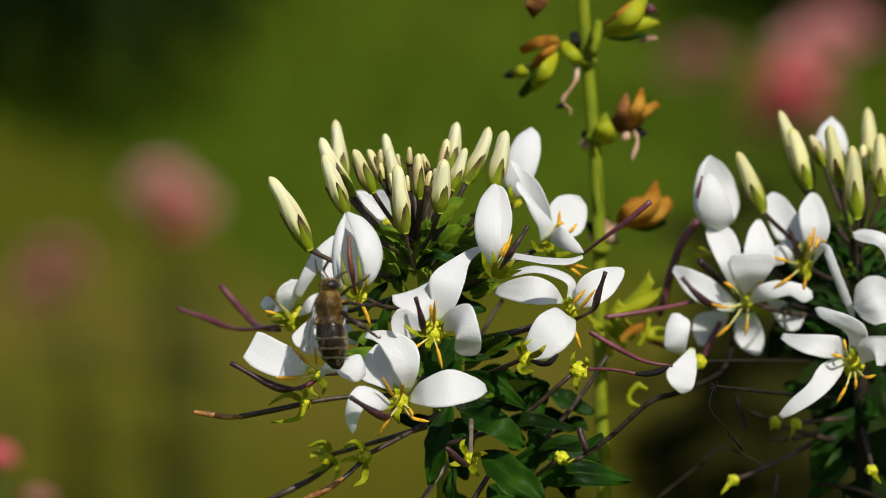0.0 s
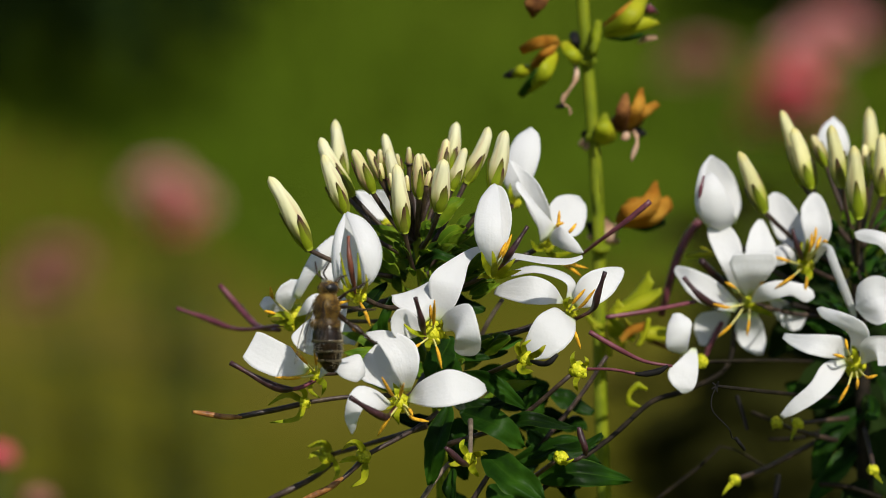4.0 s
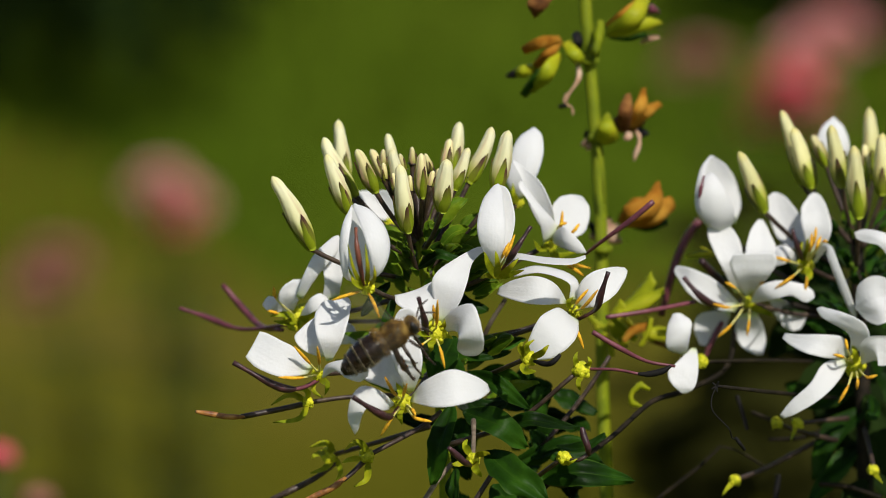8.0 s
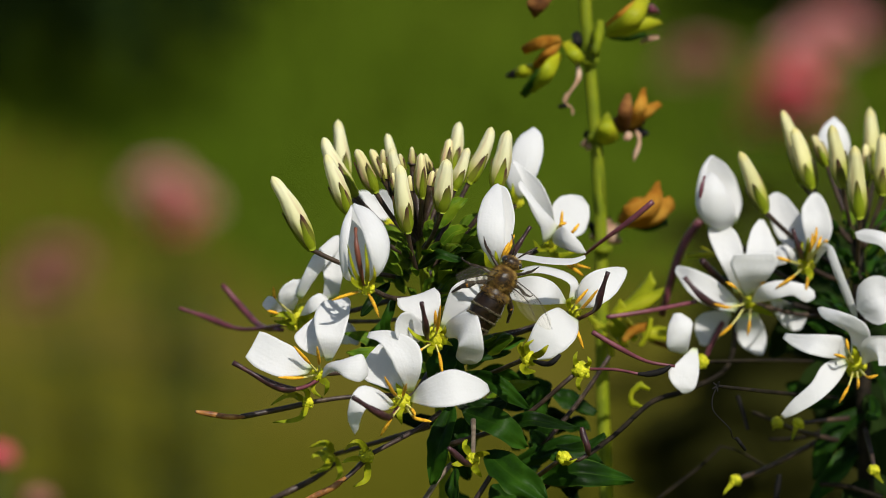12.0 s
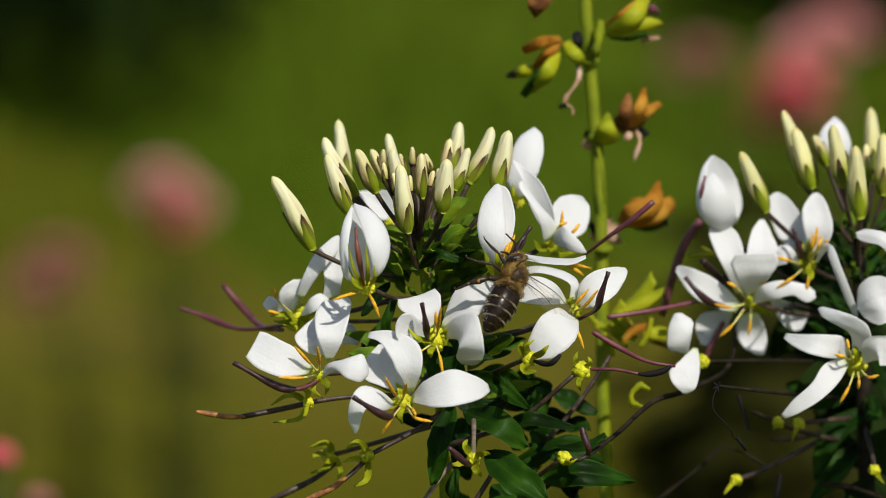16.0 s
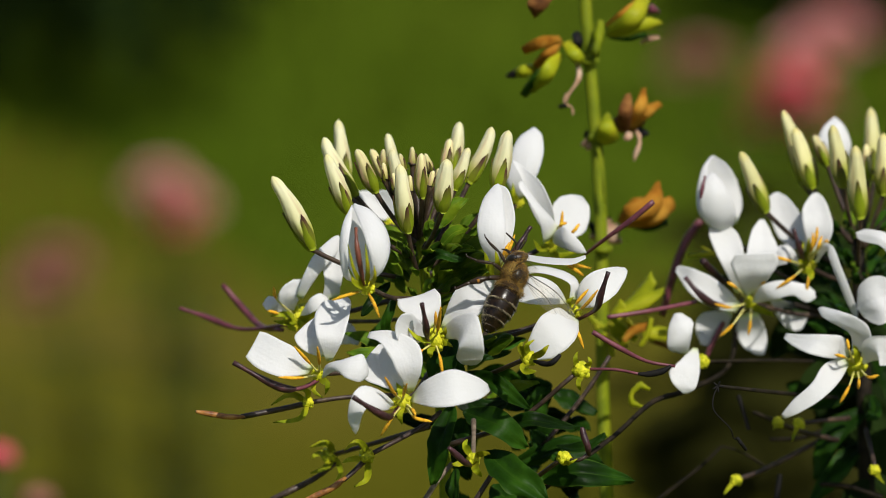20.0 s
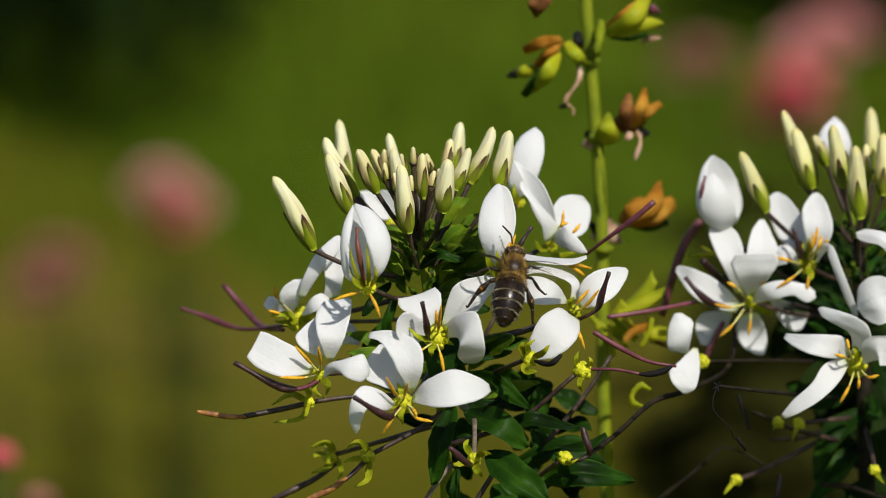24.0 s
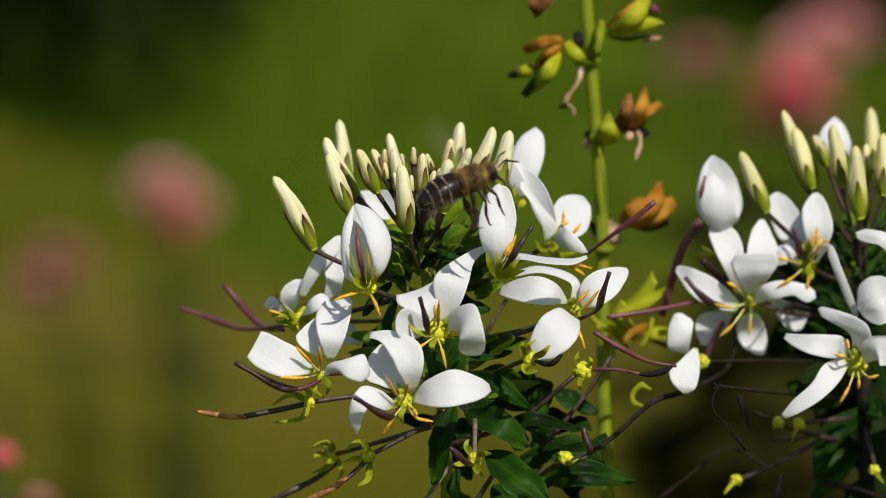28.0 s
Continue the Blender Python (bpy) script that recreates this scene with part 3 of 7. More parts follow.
def shrub(name, place, size, count, leaf_size, material, label, rng, lumps=5, category="shrub"):
    """A leafy mass: a short stem with limbs and many leaves in uneven clumps."""
    x, y = place
    ob = root(name, (x, y, 0), label, category)
    base = Vector((x, y, -0.02))
    centres = []
    for k in range(lumps):
        c = Vector((x + rng.uniform(-.6, .6) * size[0], y + rng.uniform(-.6, .6) * size[1], size[2] * rng.uniform(0.35, 0.8)))
        centres.append(c)
        part("limb", tube([base, base.lerp(c, 0.5) + Vector((0, 0, size[2] * 0.1)), c], [0.012, 0.008, 0.004], 6), PEDICEL, ob)
    bm = bmesh.new()
    uvl = bm.loops.layers.uv.verify()
    for _ in range(count):
        c = rng.choice(centres)
        d = Vector((rng.gauss(0, 1), rng.gauss(0, 1), rng.gauss(0, 1))).normalized() * rng.uniform(0.4, 1)
        p = c + Vector((d.x * size[0] * 0.5, d.y * size[1] * 0.5, d.z * size[2] * 0.3))
        p.z = max(0.02, p.z)
        n = (d + Vector((rng.gauss(0, .5), rng.gauss(0, .5), 0.5 + rng.gauss(0, .4)))).normalized()
        s = n.cross(Vector((rng.gauss(0, 1), rng.gauss(0, 1), rng.gauss(0, 1)))).normalized()
        t = n.cross(s)
        l = leaf_size * rng.uniform(0.6, 1.2)
        vs = [bm.verts.new(p + s * a * l + t * b * l + n * h * l) for a, b, h in ((0, -0.5, 0), (0.22, -0.1, 0.06), (0.18, 0.25, 0.05), (0, 0.5, -0.05), (-0.18, 0.25, 0.05), (-0.22, -0.1, 0.06))]
        bm.faces.new((vs[0], vs[1], vs[2], vs[3]))
        bm.faces.new((vs[0], vs[3], vs[4], vs[5]))
    part("leaves", bm, material, ob)
    return ob


def background():
    rng = random.Random(11)
    pinks = [
        ((-154.1, 2270.0, -368.0), 0.02, PALE, "pale pink many-petalled flower on a leafy stalk"),
        ((-145.6, 2330.0, -388.8), 0.021, PALE, "pale pink many-petalled flower on a leafy stalk"),
        ((-148.8, 2290.0, -391.5), 0.015, PINK, "bright pink many-petalled flower on a leafy stalk"),
        ((-211.2, 2262.0, -409.5), 0.022, DUSTY, "faded dusty pink flower on a leafy stalk"),
        ((-231.5, 2420.0, -455.4), 0.022, DUSTY, "faded dusty pink flower on a leafy stalk"),
        ((149.3, 2480.0, -333.4), 0.026, DUSTY, "faded dusty pink flower on a leafy stalk"),
        ((241.9, 2680.0, -341.2), 0.028, PALE, "pale pink many-petalled flower on a leafy stalk"),
        ((221.0, 2640.0, -349.6), 0.026, PALE, "pale pink many-petalled flower on a leafy stalk"),
        ((190.2, 2279.0, -315.3), 0.022, PINK, "bright pink many-petalled flower on a leafy stalk"),
        ((182.4, 2300.0, -336.3), 0.021, PINK, "bright pink many-petalled flower on a leafy stalk"),
        ((215.5, 2473.0, -357.3), 0.02, DUSTY, "faded dusty pink flower on a leafy stalk"),
        ((-95.8, 405.8, -117.4), 0.0042, PINK, "small bright pink flower on a thin stalk"),
        ((-86.8, 404.2, -126.1), 0.0035, DUSTY, "small faded flower on a thin stalk"),
    ]
    for p, r, m, label in pinks:
        w = mm(p)
        far_flower((w.x, w.y), w.z, r, m, label, rng)
    # added foliage that darkens the bed; its shade is painted into the leaves
    shrub("shaded_foliage", (0.172, 0.95), (0.11, 0.18, 0.455), 3300, 0.04, DIM_LEAF, "olive leaves with shade put into their colour, massed low behind the flowers", random.Random(5), 12, "foliage")
    # bushes that darken the lawn's far corners; their shade is in the leaf colour
    shrub("hedge_bush", (-0.49, 4.35), (0.37, 0.6, 0.50), 3600, 0.07, SHADE_LEAF, "leafy bush with deep shade put into its leaf colour, beside the lawn", random.Random(73), 14)
    shrub("hedge_bush", (0.52, 4.9), (0.29, 0.5, 0.44), 2600, 0.07, SHADE_LEAF, "leafy bush with shade-darkened leaves at the far side of the lawn", random.Random(8), 6)


# ---- the white spider flower in front ----
def main_plant():
    rng = random.Random(3)
    base = mm((1.3, -2.0, -34.5)).xy
    plant = root("spider_flower_plant", (base.x, base.y, 0), "tall white spider flower with cream buds and open petals", "flowering plant")
    top, hub, low = (-3.5, 2.6, 3.3), (-3.1, 1.4, -3.4), (0.5, -0.9, -22.5)
    part("stem", stem([Vector((base.x, base.y, -0.02)), Vector((base.x, base.y, 0.3)), mm(low), mm(hub), mm(top)], [0.0040, 0.0036, 0.0032, 0.0028, 0.0022, 0.0014, 0.0007]), STEM, plant)
    # cream buds round the top
    bud(plant, (-18.3, -5.9, 1.1), (-23.8, -6.1, 11.4), 2.9, (-6.7, -2.6, -3.5), bend=0.02)
    bud(plant, (-13.9, 13.3, 6.4), (-15.0, 17.0, 15.9), 2.6, (-5.1, 5.9, -1.0))
    bud(plant, (-12.3, 3.3, 7.1), (-16.9, 4.7, 15.2), 2.7, (-3.9, 2.0, -0.3), bend=-0.05)
    bud(plant, (-13.1, -5.0, 6.0), (-16.3, -5.6, 14.4), 2.6, (-4.5, -1.2, -0.9))
    bud(plant, (-9.4, -1.6, 8.4), (-12.1, -1.5, 14.5), 2.6, (-3.9, 0.2, 0.9), YOUNG)
    bud(plant, (-8.0, 5.6, 8.7), (-10.2, 7.4, 13.1), 2.0, (-3.7, 3.2, 1.1), YOUNG)
    bud(plant, (-6.6, 9.7, 8.8), (-7.9, 11.7, 14.7), 2.0, (-3.5, 4.2, 1.0))
    bud(plant, (-5.7, -0.7, 7.3), (-7.2, -0.5, 14.4), 2.2, (-3.5, 1.2, 1.1))
    bud(plant, (-4.9, -9.4, 4.1), (-6.0, -9.8, 13.7), 2.8, (-3.6, -4.5, -2.4))
    bud(plant, (-2.9, -2.7, 7.8), (-3.0, -2.6, 14.1), 2.2, (-3.4, 1.3, 1.5), YOUNG)
    bud(plant, (-0.1, -8.9, 6.9), (0.6, -9.6, 14.4), 2.9, (-2.5, -2.0, 0.4))
    bud(plant, (0.4, 4.7, 9.6), (1.0, 6.7, 14.7), 2.2, (-2.6, 2.3, 1.3), YOUNG)
    bud(plant, (1.5, 10.8, 9.6), (2.4, 14.0, 16.0), 2.3, (-2.6, 5.2, 0.8))
    bud(plant, (1.7, -0.5, 8.6), (3.6, 0.5, 14.4), 2.1, (-2.7, 0.0, 0.1))
    bud(plant, (3.7, 3.6, 8.9), (7.0, 6.0, 16.5), 2.5, (-2.7, 0.7, -1.7), bend=0.04)
    bud(plant, (7.6, -0.5, 8.4), (9.3, 0.9, 16.8), 2.9, (-2.3, 1.4, -3.4))
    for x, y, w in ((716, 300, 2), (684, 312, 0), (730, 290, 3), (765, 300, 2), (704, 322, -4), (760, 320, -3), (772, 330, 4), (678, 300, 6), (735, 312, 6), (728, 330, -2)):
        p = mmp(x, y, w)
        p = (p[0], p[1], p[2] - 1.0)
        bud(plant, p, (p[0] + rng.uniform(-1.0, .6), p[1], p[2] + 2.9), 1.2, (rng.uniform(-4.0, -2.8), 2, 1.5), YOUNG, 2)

    # a flower low on the outer side
    bloom, _ = flower(plant, (-17.3, -16.8, -14.6), (-6.6, -10.6, -14.1), [], [([(-17.4, -17.7, -14.1), (-18.6, -20.4, -12.1), (-20.4, -22.0, -9.7)], 0.6), ([(-17.1, -17.7, -14.1), (-17.0, -21.4, -12.0), (-17.2, -24.0, -9.4)], 0.6),
        ([(-17.5, -17.8, -14.6), (-19.8, -20.8, -14.4), (-22.6, -21.8, -14.1)], 0.6)],
        ([(-17.1, -16.9, -15.4), (-19.8, -19.1, -16.2), (-22.9, -20.0, -15.7), (-28.9, -20.4, -12.3)], 0.62, POD, 0.55),
        [([(-17.2, -16.9, -15.1), (-15.9, -19.0, -15.6), (-16.3, -18.3, -17.3)], 1.3), ([(-17.6, -15.9, -15.3), (-17.9, -17.2, -16.8), (-16.6, -17.4, -17.9)], 1.0)],
        0.8, "white four-petalled flower with a long maroon pistil")
    petal(bloom, [(-17.9, -18.4, -13.3), (-19.8, -19.3, -10.9), (-22.7, -19.3, -9.2), (-24.5, -18.8, -8.4), (-25.3, -18.6, -8.3)],
          [(-18.7, -19.1, -14.2), (-22.0, -21.6, -14.1), (-24.8, -21.4, -13.3), (-26.6, -20.6, -12.2), (-27.2, -20.1, -11.6)], 0.06)
    petal(bloom, [(-16.1, -19.0, -12.4), (-17.3, -20.6, -8.7), (-17.7, -18.4, -6.3), (-17.0, -16.6, -5.0), (-16.4, -15.8, -4.5)],
          [(-15.3, -19.0, -12.3), (-13.9, -20.3, -9.4), (-13.0, -18.5, -6.7), (-12.7, -16.5, -4.6), (-13.4, -15.0, -3.8)], 0.08)
    petal(bloom, [(-17.0, -17.5, -12.1), (-19.3, -18.2, -11.0), (-20.5, -17.3, -9.4), (-19.5, -15.5, -8.3), (-17.9, -14.2, -7.2)],
          [(-16.1, -17.5, -12.1), (-16.7, -17.9, -9.8), (-16.9, -16.1, -8.6), (-17.2, -14.2, -7.2)], 0.1)
    petal(bloom, [(-16.7, -20.0, -14.5), (-16.0, -21.9, -12.3), (-13.6, -23.6, -11.2), (-11.2, -23.5, -10.5), (-10.5, -23.2, -11.6)],
          [(-16.5, -20.0, -14.6), (-14.7, -23.4, -12.9), (-13.3, -25.2, -13.5), (-11.4, -24.9, -14.1), (-10.3, -23.7, -13.6)], -0.08)
    # the lowest open flower
    bloom, _ = flower(plant, (-5.6, -21.4, -17.7), (-1.9, -5.0, -16.8), [], [([(-5.9, -22.3, -17.0), (-6.7, -26.1, -15.4), (-7.9, -28.6, -12.7)], 0.7), ([(-5.5, -22.3, -17.0), (-5.3, -26.1, -15.4), (-4.9, -29.8, -13.4)], 0.75),
        ([(-5.9, -22.5, -18.2), (-7.1, -26.7, -19.0), (-8.5, -26.1, -21.4)], 0.6), ([(-5.0, -22.5, -18.2), (-3.8, -25.7, -19.0), (-1.5, -25.8, -19.5)], 0.6),
        ([(-5.0, -22.4, -17.8), (-4.2, -25.5, -17.8), (-3.7, -26.6, -18.5)], 0.5)],
        ([(-6.1, -22.5, -18.2), (-7.3, -26.6, -18.7), (-9.2, -29.4, -17.3), (-12.2, -31.1, -15.0)], 0.62, POD, 0.75),
        [([(-5.6, -21.5, -18.3), (-5.9, -23.7, -19.0), (-5.6, -22.9, -20.5)], 1.4), ([(-6.4, -21.4, -18.0), (-7.7, -24.5, -17.8), (-8.7, -24.5, -18.0)], 1.0), ([(-5.6, -21.3, -17.1), (-5.9, -22.1, -15.8), (-6.4, -20.9, -15.1)], 1.3)],
        1.15, "white four-petalled flower with orange anthers, facing outward")
    petal(bloom, [(-4.2, -21.9, -16.6), (-2.5, -24.3, -14.1), (1.2, -25.3, -12.3), (4.7, -24.1, -13.6), (6.2, -22.5, -14.9)],
          [(-4.4, -22.6, -17.4), (-1.5, -27.0, -17.2), (2.0, -28.0, -16.8), (5.1, -25.4, -16.4), (6.5, -22.7, -15.9)], 0.07)
    petal(bloom, [(-4.8, -22.0, -16.0), (-6.2, -23.8, -13.2), (-7.3, -23.7, -10.8), (-8.7, -22.2, -9.1), (-10.4, -20.6, -8.8)],
          [(-4.0, -22.0, -16.0), (-2.9, -24.1, -12.6), (-2.9, -23.5, -10.1), (-4.3, -22.5, -8.4), (-7.3, -21.3, -7.6), (-10.1, -20.4, -8.0)], 0.07)
    petal(bloom, [(-6.5, -21.0, -16.2), (-8.7, -21.4, -15.4), (-10.9, -20.1, -14.5), (-10.5, -18.0, -12.2), (-8.9, -16.6, -10.5)],
          [(-5.4, -21.0, -15.8), (-5.9, -20.7, -12.9), (-6.9, -18.8, -11.2), (-8.3, -16.6, -10.5)], 0.1)
    petal(bloom, [(-6.5, -21.9, -17.8), (-8.7, -25.2, -15.2), (-11.1, -26.5, -14.4), (-12.5, -28.2, -15.7), (-13.0, -27.6, -18.6), (-12.1, -26.8, -21.0)],
          [(-6.8, -22.1, -18.4), (-8.1, -26.4, -17.8), (-10.2, -28.2, -17.1), (-11.0, -28.5, -18.2), (-11.5, -27.5, -20.1), (-11.9, -26.8, -21.0)], -0.06)
    # the middle flower, on whose petal the bee lands
    mid, _ = flower(plant, (-1.1, -15.8, -8.9), (-1.9, 3.3, -10.3), [], [([(-0.9, -16.7, -8.3), (-0.8, -20.4, -6.2), (-0.7, -23.9, -2.9)], 0.75), ([(-0.9, -16.9, -9.6), (-0.3, -21.1, -10.4), (0.3, -21.6, -12.9)], 0.55),
        ([(-1.6, -16.9, -9.5), (-2.6, -21.0, -9.5), (-4.0, -22.1, -10.3)], 0.4), ([(-1.4, -16.6, -7.9), (-1.2, -19.3, -6.0), (-1.3, -20.0, -4.3)], 0.6)],
        ([(-1.9, -17.0, -9.8), (-2.3, -20.6, -7.4), (-2.6, -22.3, -5.6), (-3.3, -23.8, -2.6)], 0.56, POD, 0.75),
        [([(-1.6, -17.8, -9.0), (-3.6, -21.7, -7.8), (-5.1, -20.5, -6.7)], 1.0), ([(-1.3, -15.9, -9.8), (-1.6, -19.1, -10.2), (-1.5, -18.2, -11.1)], 1.4), ([(-0.6, -15.8, -9.2), (0.5, -17.8, -9.0), (1.4, -16.9, -9.6)], 1.1), ([(-1.7, -15.7, -8.6), (-2.7, -16.6, -7.6), (-3.3, -16.4, -6.9)], 1.0), ([(-0.5, -15.7, -8.6), (0.2, -17.6, -7.5), (0.5, -17.4, -6.4)], 1.0)],
        1.45, "white four-petalled flower with a dark maroon pistil")
    mid_petals = [petal(mid, [(-0.5, -16.0, -7.6), (-1.4, -16.4, -3.4), (-1.2, -16.3, -0.8), (1.3, -13.9, 0.8), (4.4, -9.6, 1.8), (5.7, -7.6, 1.7)],
          [(0.5, -16.0, -7.4), (2.2, -17.3, -4.8), (3.3, -16.6, -2.2), (4.0, -13.1, -0.0), (5.0, -9.9, 0.8), (5.8, -7.8, 1.0)], 0.1)]
    petal(mid, [(-2.1, -17.1, -7.4), (-3.8, -18.2, -5.9), (-6.2, -17.4, -4.8), (-6.7, -15.7, -3.7)],
          [(-0.9, -16.4, -6.5), (-0.6, -16.3, -4.2), (-0.8, -15.4, -2.8), (-1.6, -13.8, -2.2)], 0.08)
    petal(mid, [(-2.5, -18.1, -8.8), (-4.2, -20.2, -9.1), (-5.9, -22.1, -8.5), (-6.6, -22.8, -7.3), (-6.6, -22.9, -6.1)],
          [(-2.2, -17.9, -7.7), (-3.3, -19.9, -5.9), (-4.6, -21.1, -4.6), (-5.9, -22.1, -4.6), (-6.4, -22.8, -5.5)], 0.1)
    petal(mid, [(0.5, -16.5, -8.7), (2.0, -21.0, -7.9), (2.1, -23.3, -8.6), (2.0, -18.0, -10.9), (2.8, -13.0, -12.7)],
          [(-0.2, -16.5, -7.3), (1.7, -20.0, -4.7), (4.2, -22.5, -3.8), (5.3, -24.0, -6.5), (5.7, -23.5, -8.9), (5.6, -18.5, -10.9), (5.0, -13.5, -12.6)], -0.04)

    # a half-open flower, petals still folded together
    half, _ = flower(plant, (-10.4, -20.6, -1.7), (-3.9, -7.1, -5.9), [], [([(-11.0, -20.7, -2.2), (-13.1, -22.8, -2.4), (-15.2, -22.9, -3.1)], 0.85), ([(-10.3, -20.7, -2.4), (-9.4, -24.0, -3.4), (-8.7, -24.3, -5.2)], 0.9), ],
        ([(-10.8, -22.0, -1.2), (-11.4, -23.6, 2.3), (-11.8, -23.4, 5.0), (-11.9, -22.0, 6.8)], 0.42, MAROON, 0.95),
        [([(-11.0, -21.0, -1.3), (-12.1, -24.3, 1.2), (-13.0, -24.0, 4.9)], 0.8), ([(-10.4, -21.5, -1.3), (-10.3, -25.0, 2.1), (-10.6, -24.5, 5.0)], 0.85), ([(-10.0, -21.5, -1.3), (-9.3, -24.0, 0.4), (-9.4, -24.5, 2.0)], 0.8), ([(-10.8, -21.0, -1.7), (-12.1, -23.5, -0.5), (-12.5, -24.0, 0.4)], 1.2)],
        0.9, "half-open white flower with folded petals and a red-brown pistil")
    petal(half, [(-12.0, -20.5, -1.0), (-13.6, -21.7, 0.1), (-14.2, -21.7, 3.9), (-13.7, -20.4, 7.2), (-12.6, -17.4, 9.1)],
          [(-11.7, -20.5, -1.0), (-12.9, -23.0, 1.0), (-12.9, -22.6, 5.0), (-12.5, -20.3, 7.4), (-12.4, -17.4, 9.2)], -0.16)
    petal(half, [(-10.4, -20.5, -1.0), (-9.7, -22.9, 1.5), (-10.3, -23.1, 4.5), (-11.4, -20.9, 7.3), (-12.4, -17.9, 9.2)],
          [(-9.9, -20.5, -1.0), (-8.2, -22.5, 1.0), (-7.2, -21.3, 3.8), (-7.9, -20.1, 6.6), (-9.9, -18.5, 8.7), (-12.1, -17.3, 9.4)], -0.16)
    petal(half, [(-11.9, -18.0, -1.5), (-13.6, -16.5, 2.2), (-13.6, -15.6, 6.0), (-12.6, -15.4, 8.5)],
          [(-10.3, -18.0, -1.5), (-9.0, -16.5, 2.2), (-9.7, -15.6, 6.0), (-12.1, -15.4, 8.7)], 0.04)
    # the flower with one upright petal
    bloom, _ = flower(plant, (7.6, -10.4, -1.3), (-1.9, -0.1, -6.4), [], [([(7.9, -11.3, -0.6), (8.9, -13.9, 1.7), (10.0, -13.4, 4.4)], 0.55), ([(7.5, -11.3, -0.6), (8.4, -14.9, 1.8), (9.2, -14.6, 3.5)], 0.6), ([(8.2, -11.3, -0.8), (9.5, -13.0, 1.2), (10.5, -12.7, 2.7)], 0.5)],
        ([(8.3, -11.3, -1.0), (9.7, -14.9, 1.9), (12.2, -14.2, 5.7)], 0.5, POD, 0.75),
        [([(7.5, -11.0, -2.0), (6.3, -14.5, 0.3), (5.8, -15.5, 2.3)], 1.4), ([(7.5, -12.0, -1.8), (7.5, -16.3, 0.9), (7.3, -16.8, 2.7)], 1.3), ([(7.9, -11.0, -2.0), (9.2, -15.0, 0.0), (10.5, -15.5, 1.4)], 1.3), ([(7.2, -10.5, -1.9), (6.6, -13.2, 0.0), (6.1, -12.9, 1.7)], 1.3), ([(7.9, -10.5, -2.1), (9.5, -13.4, -1.1), (11.3, -12.3, -0.8)], 1.3), ([(6.9, -10.5, -2.1), (6.0, -12.5, -1.6), (5.2, -12.5, -2.0)], 1.1)],
        0.9, "white flower with one petal standing upright")
    petal(bloom, [(6.9, -13.0, -0.0), (5.2, -14.1, 3.2), (4.8, -13.4, 6.0), (5.5, -10.7, 8.7), (6.9, -7.4, 10.1), (7.6, -6.3, 10.3)],
          [(7.8, -13.0, -0.4), (8.5, -14.8, 2.7), (8.7, -14.0, 5.7), (8.5, -10.8, 8.3), (8.2, -7.4, 10.0), (7.8, -6.3, 10.3)], -0.1)
    petal(bloom, [(7.7, -10.0, -0.6), (7.5, -9.5, 3.3), (7.4, -7.8, 7.1), (7.7, -5.8, 10.1)],
          [(8.6, -9.5, -0.5), (9.5, -9.2, 2.5), (10.1, -8.4, 5.5), (9.6, -7.2, 8.5), (8.9, -6.3, 9.8), (8.0, -5.7, 10.1)], 0.14)
    petal(bloom, [(8.6, -11.5, 0.4), (10.1, -12.6, 1.6), (13.8, -14.2, 1.4), (17.7, -13.3, 1.0), (19.8, -11.8, 1.2)],
          [(8.6, -12.0, 0.1), (10.5, -15.7, 1.3), (14.1, -17.8, 1.1), (17.7, -15.9, 0.6), (19.9, -12.8, 0.9)], 0.03)
    # the flower on the outer side, dark pistil
    bloom, _ = flower(plant, (18.7, -1.5, -8.6), (3.7, 0.6, -13.8), [], [([(18.3, -2.5, -8.2), (18.9, -5.2, -6.6), (20.4, -5.9, -4.7)], 0.6), ([(18.8, -2.5, -8.4), (20.0, -6.3, -6.9), (21.7, -7.9, -4.4)], 0.7), ([(18.6, -2.8, -10.1), (19.0, -6.0, -10.9), (19.8, -6.4, -13.1)], 0.7)],
        ([(19.1, -1.7, -9.8), (21.4, -7.4, -7.3), (22.1, -9.0, -4.8), (23.1, -9.4, -1.6)], 0.55, POD, 0.65),
        [([(18.0, -1.4, -8.2), (17.6, -3.3, -7.0), (18.4, -3.1, -6.3)], 1.1), ([(18.2, -0.7, -9.5), (17.4, 0.2, -10.7), (16.5, 0.2, -10.5)], 1.1)],
        0.8, "white four-petalled flower with a blackish pistil")
    petal(bloom, [(18.9, -2.0, -7.7), (19.1, -3.2, -4.7), (21.1, -3.2, -2.7), (23.9, -1.1, -2.4), (25.7, 0.8, -2.8)],
          [(19.6, -3.0, -8.0), (22.1, -4.8, -7.2), (24.3, -3.5, -5.8), (25.7, -0.6, -4.3), (26.1, 0.7, -3.3)], 0.1)
    petal(bloom, [(17.5, -3.0, -7.0), (15.9, -5.7, -4.1), (13.1, -5.9, -2.8), (10.0, -4.1, -3.7), (8.0, -2.5, -5.0)],
          [(17.3, -3.5, -7.2), (14.7, -7.9, -6.5), (11.9, -7.8, -6.4), (8.8, -4.8, -6.1), (7.6, -2.7, -6.0)], 0.06)
    petal(bloom, [(19.0, -2.0, -6.8), (19.1, -0.9, -4.6), (17.2, 0.4, -3.3), (13.2, 1.1, -2.6), (9.9, 1.8, -3.6)],
          [(17.8, -2.5, -6.8), (17.9, -2.9, -4.6), (16.0, -2.2, -3.6), (13.2, -1.1, -3.2), (10.1, 0.7, -4.1)], -0.06)
